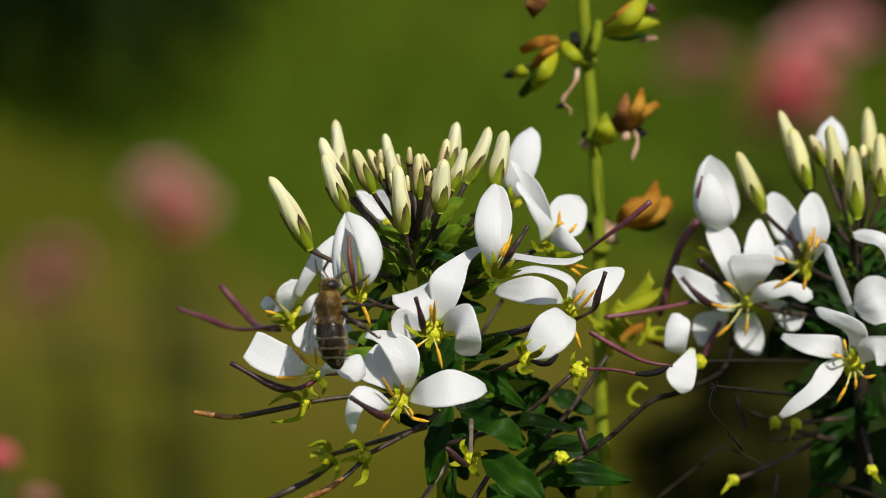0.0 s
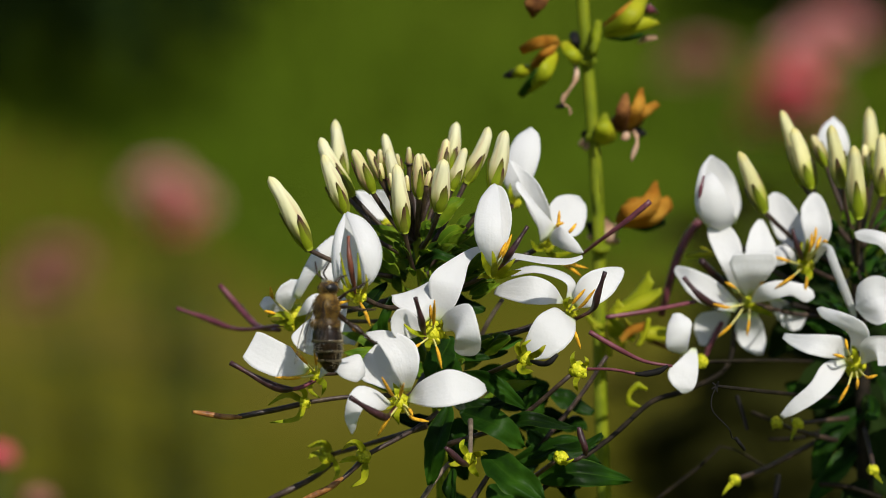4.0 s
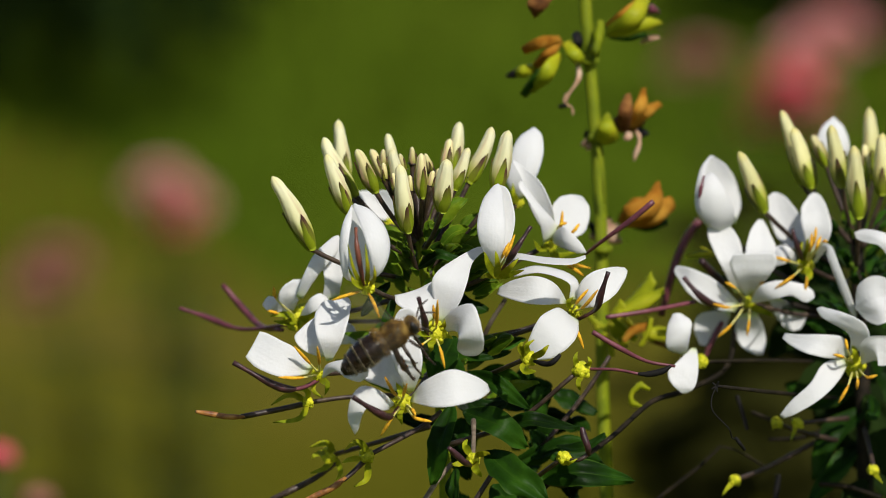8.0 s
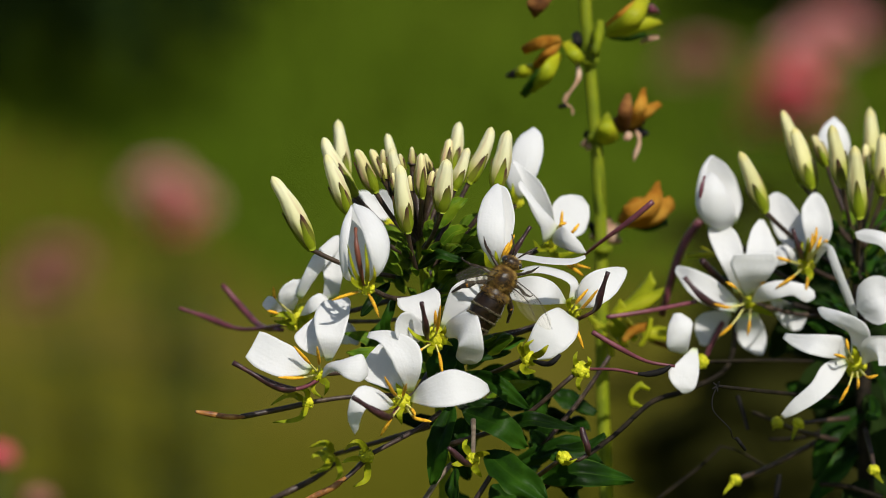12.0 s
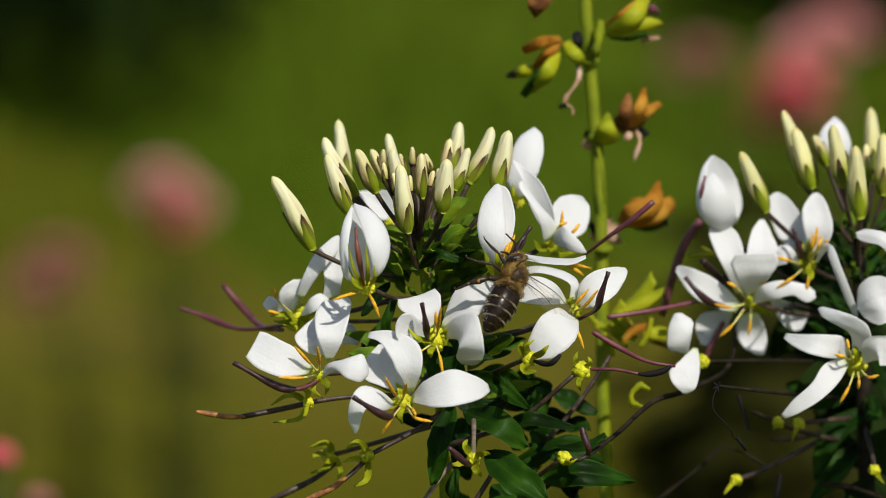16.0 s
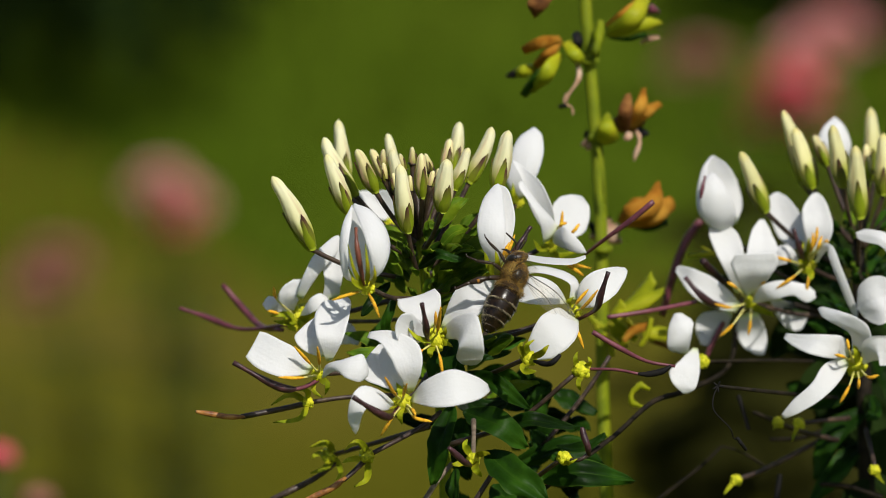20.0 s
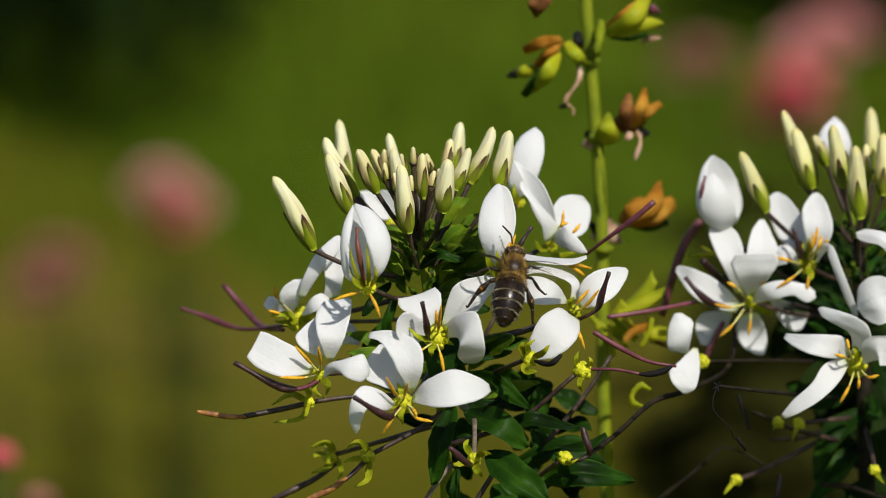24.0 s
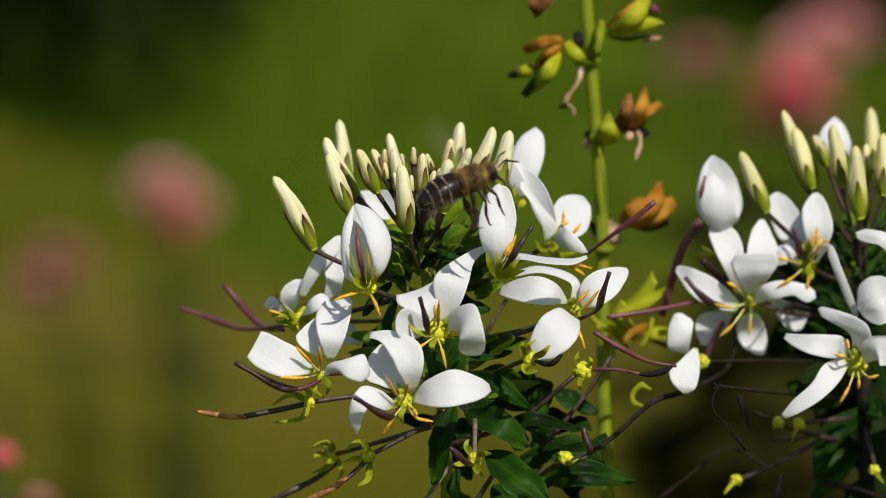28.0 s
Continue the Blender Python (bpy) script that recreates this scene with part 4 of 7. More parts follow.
    petal(bloom, [(18.1, -3.9, -8.9), (16.1, -6.5, -7.2), (13.7, -9.2, -8.0), (12.3, -9.8, -10.3), (11.6, -9.3, -12.4)],
          [(19.1, -4.1, -9.4), (18.9, -8.4, -10.6), (17.5, -10.3, -12.2), (15.3, -10.6, -13.6), (13.0, -9.8, -14.1)], 0.05)
    # the flower at the back of the head
    bloom, _ = flower(plant, (15.5, 13.9, -1.7), (1.3, 5.1, -5.7), [], [([(16.2, 10.0, -3.5), (18.4, 8.0, -3.6), (21.1, 8.0, -4.2)], 0.8), ([(17.4, 10.0, -4.0), (18.9, 8.0, -4.4), (20.1, 8.0, -5.3)], 0.8), ([(15.9, 13.0, -1.0), (16.8, 10.4, 1.1), (17.1, 9.8, 3.8)], 0.5), ([(16.5, 13.0, -1.2), (18.4, 9.3, 0.7), (19.5, 9.5, 2.0)], 0.5), ([(15.7, 13.0, -0.9), (16.6, 9.4, 1.7), (17.7, 9.5, 2.1)], 0.4)],
        None, [([(15.2, 12.8, -2.0), (13.8, 9.9, -1.7), (13.0, 9.1, -0.3)], 1.3), ([(15.7, 12.8, -2.2), (16.2, 9.7, -2.6), (19.9, 11.8, -2.4)], 1.4)], 0.9, "white flower at the back of the flower head")
    petal(bloom, [(14.9, 11.8, -0.4), (12.6, 10.9, 3.8), (11.3, 11.4, 7.8), (9.9, 12.6, 10.6)],
          [(16.2, 12.2, 1.1), (15.5, 10.1, 4.8), (13.9, 10.4, 7.9), (11.9, 11.9, 9.5), (10.2, 13.1, 10.6)], 0.12)
    petal(bloom, [(14.4, 9.7, -0.9), (13.7, 7.6, 2.7), (12.2, 7.4, 5.6), (11.0, 8.3, 7.1), (10.8, 9.0, 7.9)],
          [(16.6, 10.3, 1.4), (15.2, 9.3, 3.2), (13.3, 9.3, 5.4), (11.7, 9.9, 7.5), (11.1, 9.5, 8.2)], -0.1)
    petal(bloom, [(16.3, 13.0, -0.6), (15.6, 14.3, 2.5), (16.4, 16.3, 4.4), (18.2, 17.9, 4.8), (19.7, 18.4, 4.6)],
          [(17.5, 13.0, -1.0), (20.0, 14.6, -0.4), (21.1, 16.5, 1.3), (21.1, 18.0, 3.0), (20.2, 18.3, 4.4)], 0.08)
    petal(bloom, [(15.7, 10.2, 0.4), (16.9, 7.6, 1.8), (17.8, 6.5, 1.7), (19.6, 5.6, -0.1), (20.4, 5.7, -1.4)],
          [(16.1, 9.8, -1.1), (17.4, 6.8, -1.2), (19.0, 5.7, -1.6), (20.4, 5.7, -1.6)], -0.1)
    bloom, _ = flower(plant, (10.9, 18.9, 3.5), (0.5, 7.5, -3.7), [], (), None, [([(10.9, 18.8, 3.2), (10.2, 16.1, 5.1), (10.1, 16.4, 6.7)], 1.1)], 0.7, "white half-open flower at the back")
    petal(bloom, [(10.9, 18.0, 4.3), (9.3, 17.5, 6.5), (9.7, 18.4, 10.1), (10.9, 20.1, 12.7), (12.9, 21.9, 13.9)],
          [(11.7, 18.0, 4.6), (13.5, 17.3, 7.6), (14.5, 18.6, 10.8), (14.3, 20.7, 13.0), (13.4, 21.9, 13.9)], -0.13)
    petal(bloom, [(10.8, 20.9, 3.8), (10.3, 22.9, 7.7), (11.5, 24.0, 11.7), (13.0, 23.0, 13.6)],
          [(11.9, 21.1, 4.3), (13.7, 22.9, 7.7), (14.0, 24.0, 11.7), (13.3, 23.0, 13.6)], 0.1)
    # the shaded flower behind
    bloom, _ = flower(plant, (-20.9, 9.1, -11.5), (-6.8, 6.6, -8.4), [], [([(-21.3, 7.2, -10.9), (-23.2, 3.3, -9.9), (-24.8, 2.4, -9.3)], 0.4), ([(-21.4, 7.3, -10.7), (-23.6, 3.7, -7.9), (-24.0, 3.0, -6.0)], 0.4)],
        ([(-21.0, 12.0, -12.9), (-27.4, 22.0, -15.7), (-30.7, 26.0, -16.2), (-34.5, 29.0, -15.3), (-38.6, 30.0, -14.1)], 0.5, ROSE, 0.5),
        [([(-20.9, 8.1, -11.8), (-22.4, 5.1, -11.6), (-24.1, 5.1, -11.3)], 1.3), ([(-20.5, 6.1, -11.3), (-18.8, 3.3, -10.3), (-17.2, 3.5, -9.1)], 1.4), ([(-21.3, 6.2, -10.8), (-22.8, 3.3, -10.0), (-24.5, 3.3, -10.3)], 1.3), ([(-20.6, 6.1, -11.6), (-19.2, 3.0, -11.8), (-18.0, 3.1, -11.4)], 1.3)],
        1.6, "white flower in the shade behind, with rose-coloured pistils")
    petal(bloom, [(-22.7, 7.9, -11.3), (-24.6, 5.2, -10.0), (-25.6, 5.4, -9.1), (-25.2, 6.1, -8.3)],
          [(-22.4, 8.1, -10.2), (-23.1, 5.5, -8.7), (-23.8, 5.7, -8.0), (-24.8, 6.2, -7.9)], 0.1)
    petal(bloom, [(-22.5, 8.0, -10.8), (-23.4, 5.2, -8.2), (-22.8, 5.1, -6.4), (-21.2, 5.9, -5.4)],
          [(-21.5, 8.0, -10.7), (-20.4, 5.7, -8.2), (-19.5, 5.6, -6.3), (-20.1, 5.9, -5.4)], 0.14)
    petal(bloom, [(-20.8, 5.0, -7.7), (-19.9, 3.8, -4.7), (-18.2, 4.1, -1.5), (-15.9, 5.2, 0.6), (-14.9, 5.8, 1.0)],
          [(-19.9, 5.0, -8.1), (-17.9, 3.8, -4.8), (-16.2, 3.8, -2.7), (-14.7, 4.8, -0.9), (-14.5, 5.6, 0.3)], -0.1)
    petal(bloom, [(-17.2, 5.9, -9.0), (-16.8, 4.7, -5.6), (-17.1, 5.8, -3.4), (-16.8, 6.7, -1.8)],
          [(-14.8, 6.1, -7.9), (-14.3, 4.8, -5.2), (-14.1, 5.8, -3.4), (-14.5, 6.9, -1.1)], 0.1)
    petal(bloom, [(-20.5, 7.1, -11.1), (-19.0, 4.8, -8.2), (-17.6, 5.0, -7.3), (-16.6, 5.4, -7.8)],
          [(-20.1, 6.9, -11.6), (-18.0, 4.2, -10.6), (-16.2, 4.4, -9.7), (-16.2, 5.2, -8.6)], -0.1)
    petal(bloom, [(-14.9, 8.1, -14.4), (-14.5, 6.6, -12.7), (-13.5, 6.7, -11.9), (-12.6, 7.6, -12.7)],
          [(-14.9, 7.9, -15.3), (-13.2, 6.0, -14.8), (-12.1, 6.0, -15.0), (-11.8, 7.1, -14.3)], 0.08)
    part("style", tube([mm(p) for p in [(-23.1, 14.0, -14.3), (-26.5, 24.0, -15.7), (-29.3, 29.0, -13.9), (-32.3, 31.0, -10.8)]], [0.0003, 0.00045, 0.00055, 0.0004], 7), ROSE, plant, "rose-coloured pistil standing free")
    flower(plant, (-7.7, 20.3, 0.2), (-3.1, 7.5, -3.7), [
        ([(-7.7, 20.4, 0.5), (-9.5, 20.7, 2.2), (-12.2, 21.1, 4.7)], 3.5, 30, 0.05, petal_form),
        ([(-7.4, 20.4, 0.5), (-7.7, 20.8, 2.9), (-9.2, 21.2, 4.8)], 2.9, -20, 0.05, petal_form),
    ], (), None, (), 0.6, "white flower seen between the bud stalks")
    flower(plant, (1.3, 17.5, -4.2), (-2.7, 7.2, -5.3), [
        ([(1.3, 17.6, -4.0), (2.5, 16.8, -2.9), (4.7, 17.9, -2.1)], 2.7, 0, 0.05, petal_form),
        ([(1.5, 17.5, -4.2), (3.3, 16.5, -4.1), (5.2, 17.6, -3.8)], 1.9, 20, 0.05, petal_form),
    ], (), None, (), 0.6, "white flower seen between the bud stalks")
    # rose pistil pointing outward
    part("style", tube([mm((20.3, 9.7, -2.5)), mm((23.4, 6.2, 0.6)), mm((26.5, 4.6, 3.2)), mm((29.8, 4.1, 6.1))], [0.00022, 0.00030, 0.00042, 0.00042], 7), ROSE, plant, "maroon pistil standing free")

    # faded flowers low down
    calyx(plant, (-19.0, -5.7, -20.9), 0.9, [(-5.1, -1.6, -20.7), (-12.7, -4.6, -20.3), (-18.8, -5.7, -20.9)],
          [([(-19.4, -5.7, -20.6), (-21.5, -8.5, -19.3), (-24.1, -8.7, -20.7)], 1.3), ([(-19.0, -5.8, -21.3), (-20.1, -9.1, -22.6), (-23.8, -9.1, -23.1)], 1.2), ([(-18.9, -5.6, -20.4), (-19.3, -8.3, -18.6), (-21.3, -9.3, -18.4)], 1.1)],
          [(-27.7, -9.0, -22.3), (-30.0, -10.0, -22.1), (-32.6, -9.9, -21.7), (-34.5, -10.8, -21.2)], TAN, 0.42, label="faded calyx with a ripe orange-brown pod")
    part("gynophore", tube([mm((-19.0, -5.7, -21.0)), mm((-22.6, -6.9, -21.6)), mm((-28.2, -9.0, -22.3))], [0.0004, 0.0004], 6), PEDICEL, plant)
    calyx(plant, (-16.3, 6.7, -31.2), 1.2, [(-1.9, -0.4, -25.5), (-10.0, 4.0, -28.9), (-16.0, 6.7, -31.2)],
          [([(-15.7, 6.8, -30.7), (-16.8, 3.1, -28.7), (-19.0, 3.9, -29.4)], 1.6), ([(-15.9, 6.6, -31.9), (-16.8, 3.4, -32.4), (-18.9, 3.3, -33.1)], 1.4), ([(-15.2, 6.6, -31.6), (-14.5, 4.3, -33.1), (-15.2, 4.1, -34.2)], 1.1), ([(-16.5, 6.8, -30.7), (-18.1, 3.8, -30.5), (-18.7, 3.7, -31.0)], 1.1)],
          label="soft lime-green calyx of a faded flower")
    part("seed_pod", tube([mm((-14.9, 6.6, -31.9)), mm((-18.1, 4.2, -33.9)), mm((-21.3, 1.9, -35.1)), mm((-24.6, 1.7, -36.7))], [0.00035, 0.0004, 0.0005, 0.0004], 7), PEDICEL, plant)
    calyx(plant, (-10.7, -12.9, -27.1), 1.1, [(-0.3, -4.0, -22.7), (-3.5, -8.3, -24.2), (-9.8, -12.8, -26.7)],
          [([(-10.4, -12.8, -26.5), (-11.9, -16.5, -24.4), (-13.7, -16.7, -25.5)], 1.4), ([(-11.4, -13.0, -27.4), (-12.9, -15.9, -27.0), (-14.0, -16.0, -27.3)], 1.2), ([(-10.4, -13.0, -27.9), (-10.5, -17.4, -29.4), (-12.4, -17.6, -30.5)], 1.4)],
          [(-13.5, -16.4, -29.4), (-15.2, -17.6, -30.5), (-17.0, -17.7, -31.4), (-19.2, -17.9, -32.3)], TAN, 0.48, label="lime-green calyx with a brown pod")
    part("gynophore", tube([mm((-11.0, -13.0, -27.8)), mm((-12.3, -15.2, -28.7)), mm((-13.8, -16.4, -29.8))], [0.0004, 0.0003], 6), PEDICEL, plant)
    calyx(plant, (4.2, -20.8, -25.8), 1.0, [(4.3, -12.0, -22.2), (4.3, -16.3, -23.4), (4.2, -20.7, -25.2)],
          [([(3.8, -20.7, -25.2), (3.0, -23.4, -23.4), (3.4, -22.3, -22.7)], 1.4), ([(4.8, -20.7, -25.2), (5.6, -23.6, -24.4), (6.5, -22.6, -24.7)], 1.3), ([(4.4, -20.9, -26.4), (4.7, -24.0, -26.7), (5.4, -23.2, -27.8)], 1.6), ([(3.6, -20.8, -26.1), (2.2, -22.9, -26.1), (1.2, -22.9, -26.1)], 1.4)],
          [(3.9, -21.9, -26.5), (3.0, -24.8, -25.4), (2.0, -25.6, -24.3), (0.8, -26.4, -23.0)], POD, 0.50, label="yellow-green calyx with a dark pod", stalk_material=TAN_STALK)
    calyx(plant, (11.9, -17.4, -12.3), 1.1, [(0.5, -1.5, -19.9), (6.0, -5.1, -17.2), (11.4, -17.4, -12.4)],
          [([(11.4, -17.3, -12.0), (10.6, -20.1, -10.2), (11.1, -19.9, -9.5)], 1.4), ([(12.5, -17.4, -12.1), (13.7, -21.2, -10.6), (14.6, -21.0, -9.7)], 1.4), ([(11.6, -17.5, -12.9), (11.4, -20.6, -13.3), (12.9, -20.7, -13.5)], 1.8), ([(11.9, -17.3, -11.8), (11.5, -20.0, -10.0), (12.6, -19.9, -9.2)], 1.1)],
          [(12.6, -19.4, -12.3), (14.3, -21.5, -12.3), (15.2, -22.4, -11.8), (16.2, -22.2, -10.8)], DARK, 0.42, label="lime-green calyx with a withered stub")
    calyx(plant, (19.5, -6.9, -16.0), 1.3, [(0.5, -0.9, -28.2), (10.4, -4.2, -23.9), (18.4, -7.0, -16.7)],
          [([(19.5, -7.0, -16.8), (19.0, -10.2, -17.4), (19.3, -9.4, -18.5)], 1.1), ([(18.9, -6.8, -15.5), (18.5, -8.6, -14.1), (18.9, -7.4, -13.3)], 1.1), ([(20.1, -6.8, -15.5), (20.6, -8.6, -14.5), (20.3, -8.5, -13.8)], 1.0)],
          label="yellow-green calyx on a dark slanting stalk")
    part("seed_pod", tube([mm((20.3, -6.9, -15.9)), mm((24.2, -8.8, -15.6)), mm((27.5, -9.9, -16.0))], [0.00022, 0.0002], 6), ROSE, plant)
    part("seed_pod", tube([mm((27.3, -9.9, -16.0)), mm((28.9, -9.9, -16.0)), mm((30.7, -9.9, -15.6)), mm((31.9, -9.7, -14.9))], [0.0002, 0.00044, 0.00048, 0.0002], 8), DARK, plant, "shrivelled blackish pod")
    part("style", tube([mm((32.7, -4.8, -15.9)), mm((28.7, -5.7, -15.0)), mm((25.0, -7.4, -12.9)), mm((21.0, -7.9, -10.4))], [0.0002, 0.00026, 0.00040, 0.00036], 7), ROSE, plant, "rose-coloured pistil standing free")
    calyx(plant, (16.9, -14.9, -26.9), 1.1, [(11.6, -7.8, -32.5), (14.1, -11.3, -29.7), (16.2, -15.0, -27.3)],
          [([(16.7, -15.0, -27.5), (17.7, -17.0, -27.1), (18.7, -16.9, -26.6)], 0.8)], [(20.3, -16.8, -26.1), (20.1, -17.6, -24.7), (19.6, -17.3, -23.3), (19.3, -17.1, -22.1)], POD, 0.50, label="yellow calyx with an upright dark pod")
    part("gynophore", tube([mm((17.2, -14.9, -27.2)), mm((18.9, -16.9, -26.8)), mm((20.2, -16.8, -26.0))], [0.0003, 0.0003], 6), PEDICEL, plant)
    for a, b, c, r in (((8.9, 4.7, -8.1), (6.9, 6.1, -11.6), (5.3, 7.5, -15.2), 0.45), ((23.8, 5.2, -16.4), (19.8, 4.2, -22.3), (14.2, 3.0, -29.1), 0.45),
                       ((16.5, 2.3, -10.1), (10.9, 1.9, -12.1), (2.9, 1.7, -13.6), 0.5), ((-3.6, 10.1, -11.6), (-8.4, 10.0, -12.2), (-14.1, 12.0, -12.7), 0.4),
                       ((8.0, -9.2, -28.9), (6.4, -11.5, -30.8), (4.4, -12.1, -33.9), 0.5), ((1.3, -5.2, -29.8), (-0.7, -7.6, -31.7), (-2.7, -8.1, -34.7), 0.5)):
        part("stalk", tube([mm(a), mm(b), mm(c)], [r * 0.0007, r * 0.0008], 7), rng.choice((PEDICEL, TAN_STALK, TAN_STALK)), plant)

    # glossy leaves below the flowers
    leaf(plant, [(1.7, -8.0, -11.0), (-0.2, -13.5, -13.5), (-1.3, -12.4, -18.5)], 4.06, 20)
    leaf(plant, [(-1.1, -6.3, -12.5), (1.3, -10.7, -14.9), (2.2, -9.5, -19.1)], 3.48, -20)
    leaf(plant, [(1.3, -13.6, -19.6), (-0.5, -18.4, -23.7), (-1.4, -17.5, -30.2)], 3.83, 30)
    leaf(plant, [(3.0, -3.0, -17.2), (7.6, -9.2, -17.6), (12.1, -7.8, -21.3)], 2.9, -20)
    leaf(plant, [(2.9, -7.9, -21.7), (7.6, -14.1, -22.2), (11.8, -12.7, -25.9)], 4.06, -25)
    leaf(plant, [(7.7, -2.5, -25.5), (12.4, -7.1, -23.0), (19.0, -4.4, -24.9)], 2.67, -40)
    leaf(plant, [(6.0, -10.8, -26.9), (9.9, -17.3, -28.8), (14.4, -17.9, -32.2)], 4.87, -15)
    leaf(plant, [(13.6, -9.5, -31.1), (19.4, -13.3, -29.2), (26.7, -9.6, -31.4)], 3.83, -15)
    leaf(plant, [(12.5, 0.7, -30.4), (17.3, -0.8, -27.6), (22.8, 1.0, -28.8)], 2.9, -40)
    leaf(plant, [(1.7, -7.3, -30.1), (1.3, -9.7, -32.0), (1.7, -10.3, -35.2)], 2.55, 50)
    leaf(plant, [(-0.3, -0.4, -13.6), (3.7, -4.5, -14.1), (9.6, -2.5, -14.2)], 2.67, -30)
    leaf(plant, [(-7.5, 1.6, -14.0), (-7.8, -1.8, -10.1), (-6.7, -1.2, -6.6)], 1.97, 35)
    leaf(plant, [(1.3, 2.4, -20.7), (5.3, 2.0, -23.1), (9.3, 4.1, -22.7)], 3.48, -30)
    leaf(plant, [(2.9, 5.7, -25.5), (1.3, 3.0, -29.1), (3.7, 4.1, -34.2)], 4.64, 20)
    leaf(plant, [(9.3, 0.5, -31.8), (14.2, 2.9, -29.9), (12.6, 3.4, -26.7)], 3.48, 30)
    leaf(plant, [(6.9, -3.8, -33.3), (9.2, -6.1, -34.5), (14.0, -6.5, -36.8)], 4.06, -20)
    leaf(plant, [(0.5, 5.1, -5.7), (3.7, 0.6, -8.1), (6.5, 0.5, -8.8)], 2.32, -30)
    leaf(plant, [(-3.5, -2.4, -2.3), (-0.7, -8.0, 0.7), (2.8, -8.2, -0.2)], 2.32, -45)
    leaf(plant, [(-7.5, -0.8, -4.6), (-9.8, -5.2, -6.3), (-11.4, -5.6, -8.6)], 1.97, 30)
    leaf(plant, [(-0.3, 3.7, -25.1), (-3.5, 1.7, -25.1), (-6.8, 3.8, -24.7)], 2.32, 30)
    leaf(plant, [(3.7, 5.7, -14.0), (7.7, 5.5, -14.8), (11.8, 7.6, -14.4)], 2.32, -20)
    leaf(plant, [(-11.6, 7.3, -16.0), (-9.6, 5.7, -14.0), (-7.6, 8.2, -11.2)], 2.32, 20)
    leaf(plant, [(16.1, -2.9, -27.8), (19.6, -4.8, -27.4), (23.0, -4.6, -25.8)], 2.09, -50)
    leaf(plant, [(3.7, 8.3, -21.9), (7.8, 8.7, -19.5), (12.2, 10.3, -22.3)], 2.9, 20)
    for _ in range(26):
        p = Vector((1.3, 10.3, -22.3)) + Vector((rng.uniform(-2, 17), rng.uniform(-6, 12), rng.uniform(-17, 3)))
        d = Vector((rng.gauss(0.5, 1), rng.gauss(-0.2, 0.6), rng.gauss(-0.5, 0.5))).normalized() * rng.uniform(5, 9)
        leaf(plant, [tuple(p), tuple(p + d * 0.5 + Vector((0, -0.4, 0.7))), tuple(p + d)], rng.uniform(2.6, 4.4), rng.uniform(-45, 45), facing=(0.2, -0.6, 0.8))
    sprigs(plant, (-2.6, 0.9, -0.9), (9, 7, 4.6), 64, 5.6, rng, within=(-11.0, 9.0))
    sprigs(plant, (-3.9, 3.1, -5.3), (11, 7, 4), 52, 6.0, rng, within=(-12.5, 9.0))
    sprigs(plant, (-0.3, 2.9, -18.4), (10, 7, 8), 34, 7.5, rng)
    return plant, mid, mid_petals, half


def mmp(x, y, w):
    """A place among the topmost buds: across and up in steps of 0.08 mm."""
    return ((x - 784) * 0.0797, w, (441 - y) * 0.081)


# ---- the dried stalk behind ----
def dried_calyx(plant, at, tip, width, rng, material=None, stub=True):
    """A papery two-lipped calyx: three blades round a hollow, on a short stalk."""
    a, t = mm(at), mm(tip)
    axis = (t - a)
    ob = part("calyx", pod_form(None, a, a + axis * 0.35, lambda u: width * 0.0002 * (0.5 + u), 10, 6, 0.1, 5), material or DRY, plant, at=a)
    side = axis.normalized().cross(TO_CAM).normalized()
    for k in range(3):
        ang = k * math.pi * 2 / 3 + 0.4
        out = math.cos(ang) * side + math.sin(ang) * axis.normalized().cross(side)
        pts = [a + axis * 0.15 + out * width * 0.00022, a + axis * 0.55 + out * width * 0.00042, a + axis * rng.uniform(0.85, 1.12) + out * width * rng.uniform(0.0003, 0.0007)]
        part("lobe", blade(pts, width * 0.00088, out, rng.uniform(-15, 15), -0.28, leaf_form, 0.0003, 10, 8, 0.16, seed(), crinkle=0.05), DRY if material is DRY else rng.choice((DRY_DARK, DRY)) if material is DRY_DARK else material, ob)
    return ob


def husk(plant, body, lobes):
    """A withered calyx: a small cup with papery lobes, each between two rims (millimetres)."""
    base = sum((mm(p) for left, right, _ in lobes for p in (left[0], right[0])), Vector()) / (2 * len(lobes))
    reach = sum((mm(left[-1]) for left, _, _ in lobes), Vector()) / len(lobes) - base
    ob = part("calyx", pod_form(None, base - reach * 0.08, base + reach * 0.25, lambda u: reach.length * 0.10 * (0.5 + u), 10, 5, 0.1, 5), body, plant, at=base)
    for left, right, material in lobes:
        part("lobe", loft([mm(p) for p in left], [mm(p) for p in right], -0.22, 0.00025, 14, 8, 0.10, seed(), 0.05), material, ob)


def shred(plant, pts, r, m):
    """A crumpled scrap of a withered flower on the stalk."""
    bm = tube([mm(p) for p in pts], [r * 0.0005, r * 0.0009, r * 0.0005, r * 0.001, r * 0.0003], 7, 9)
    for v in bm.verts:
        v.co += Vector((noise.noise(v.co * 900), noise.noise(v.co * 900 + Vector((5, 0, 0))), noise.noise(v.co * 900 + Vector((0, 7, 0))))) * 0.0005 * r
    part("withered_corolla", bm, m, plant)


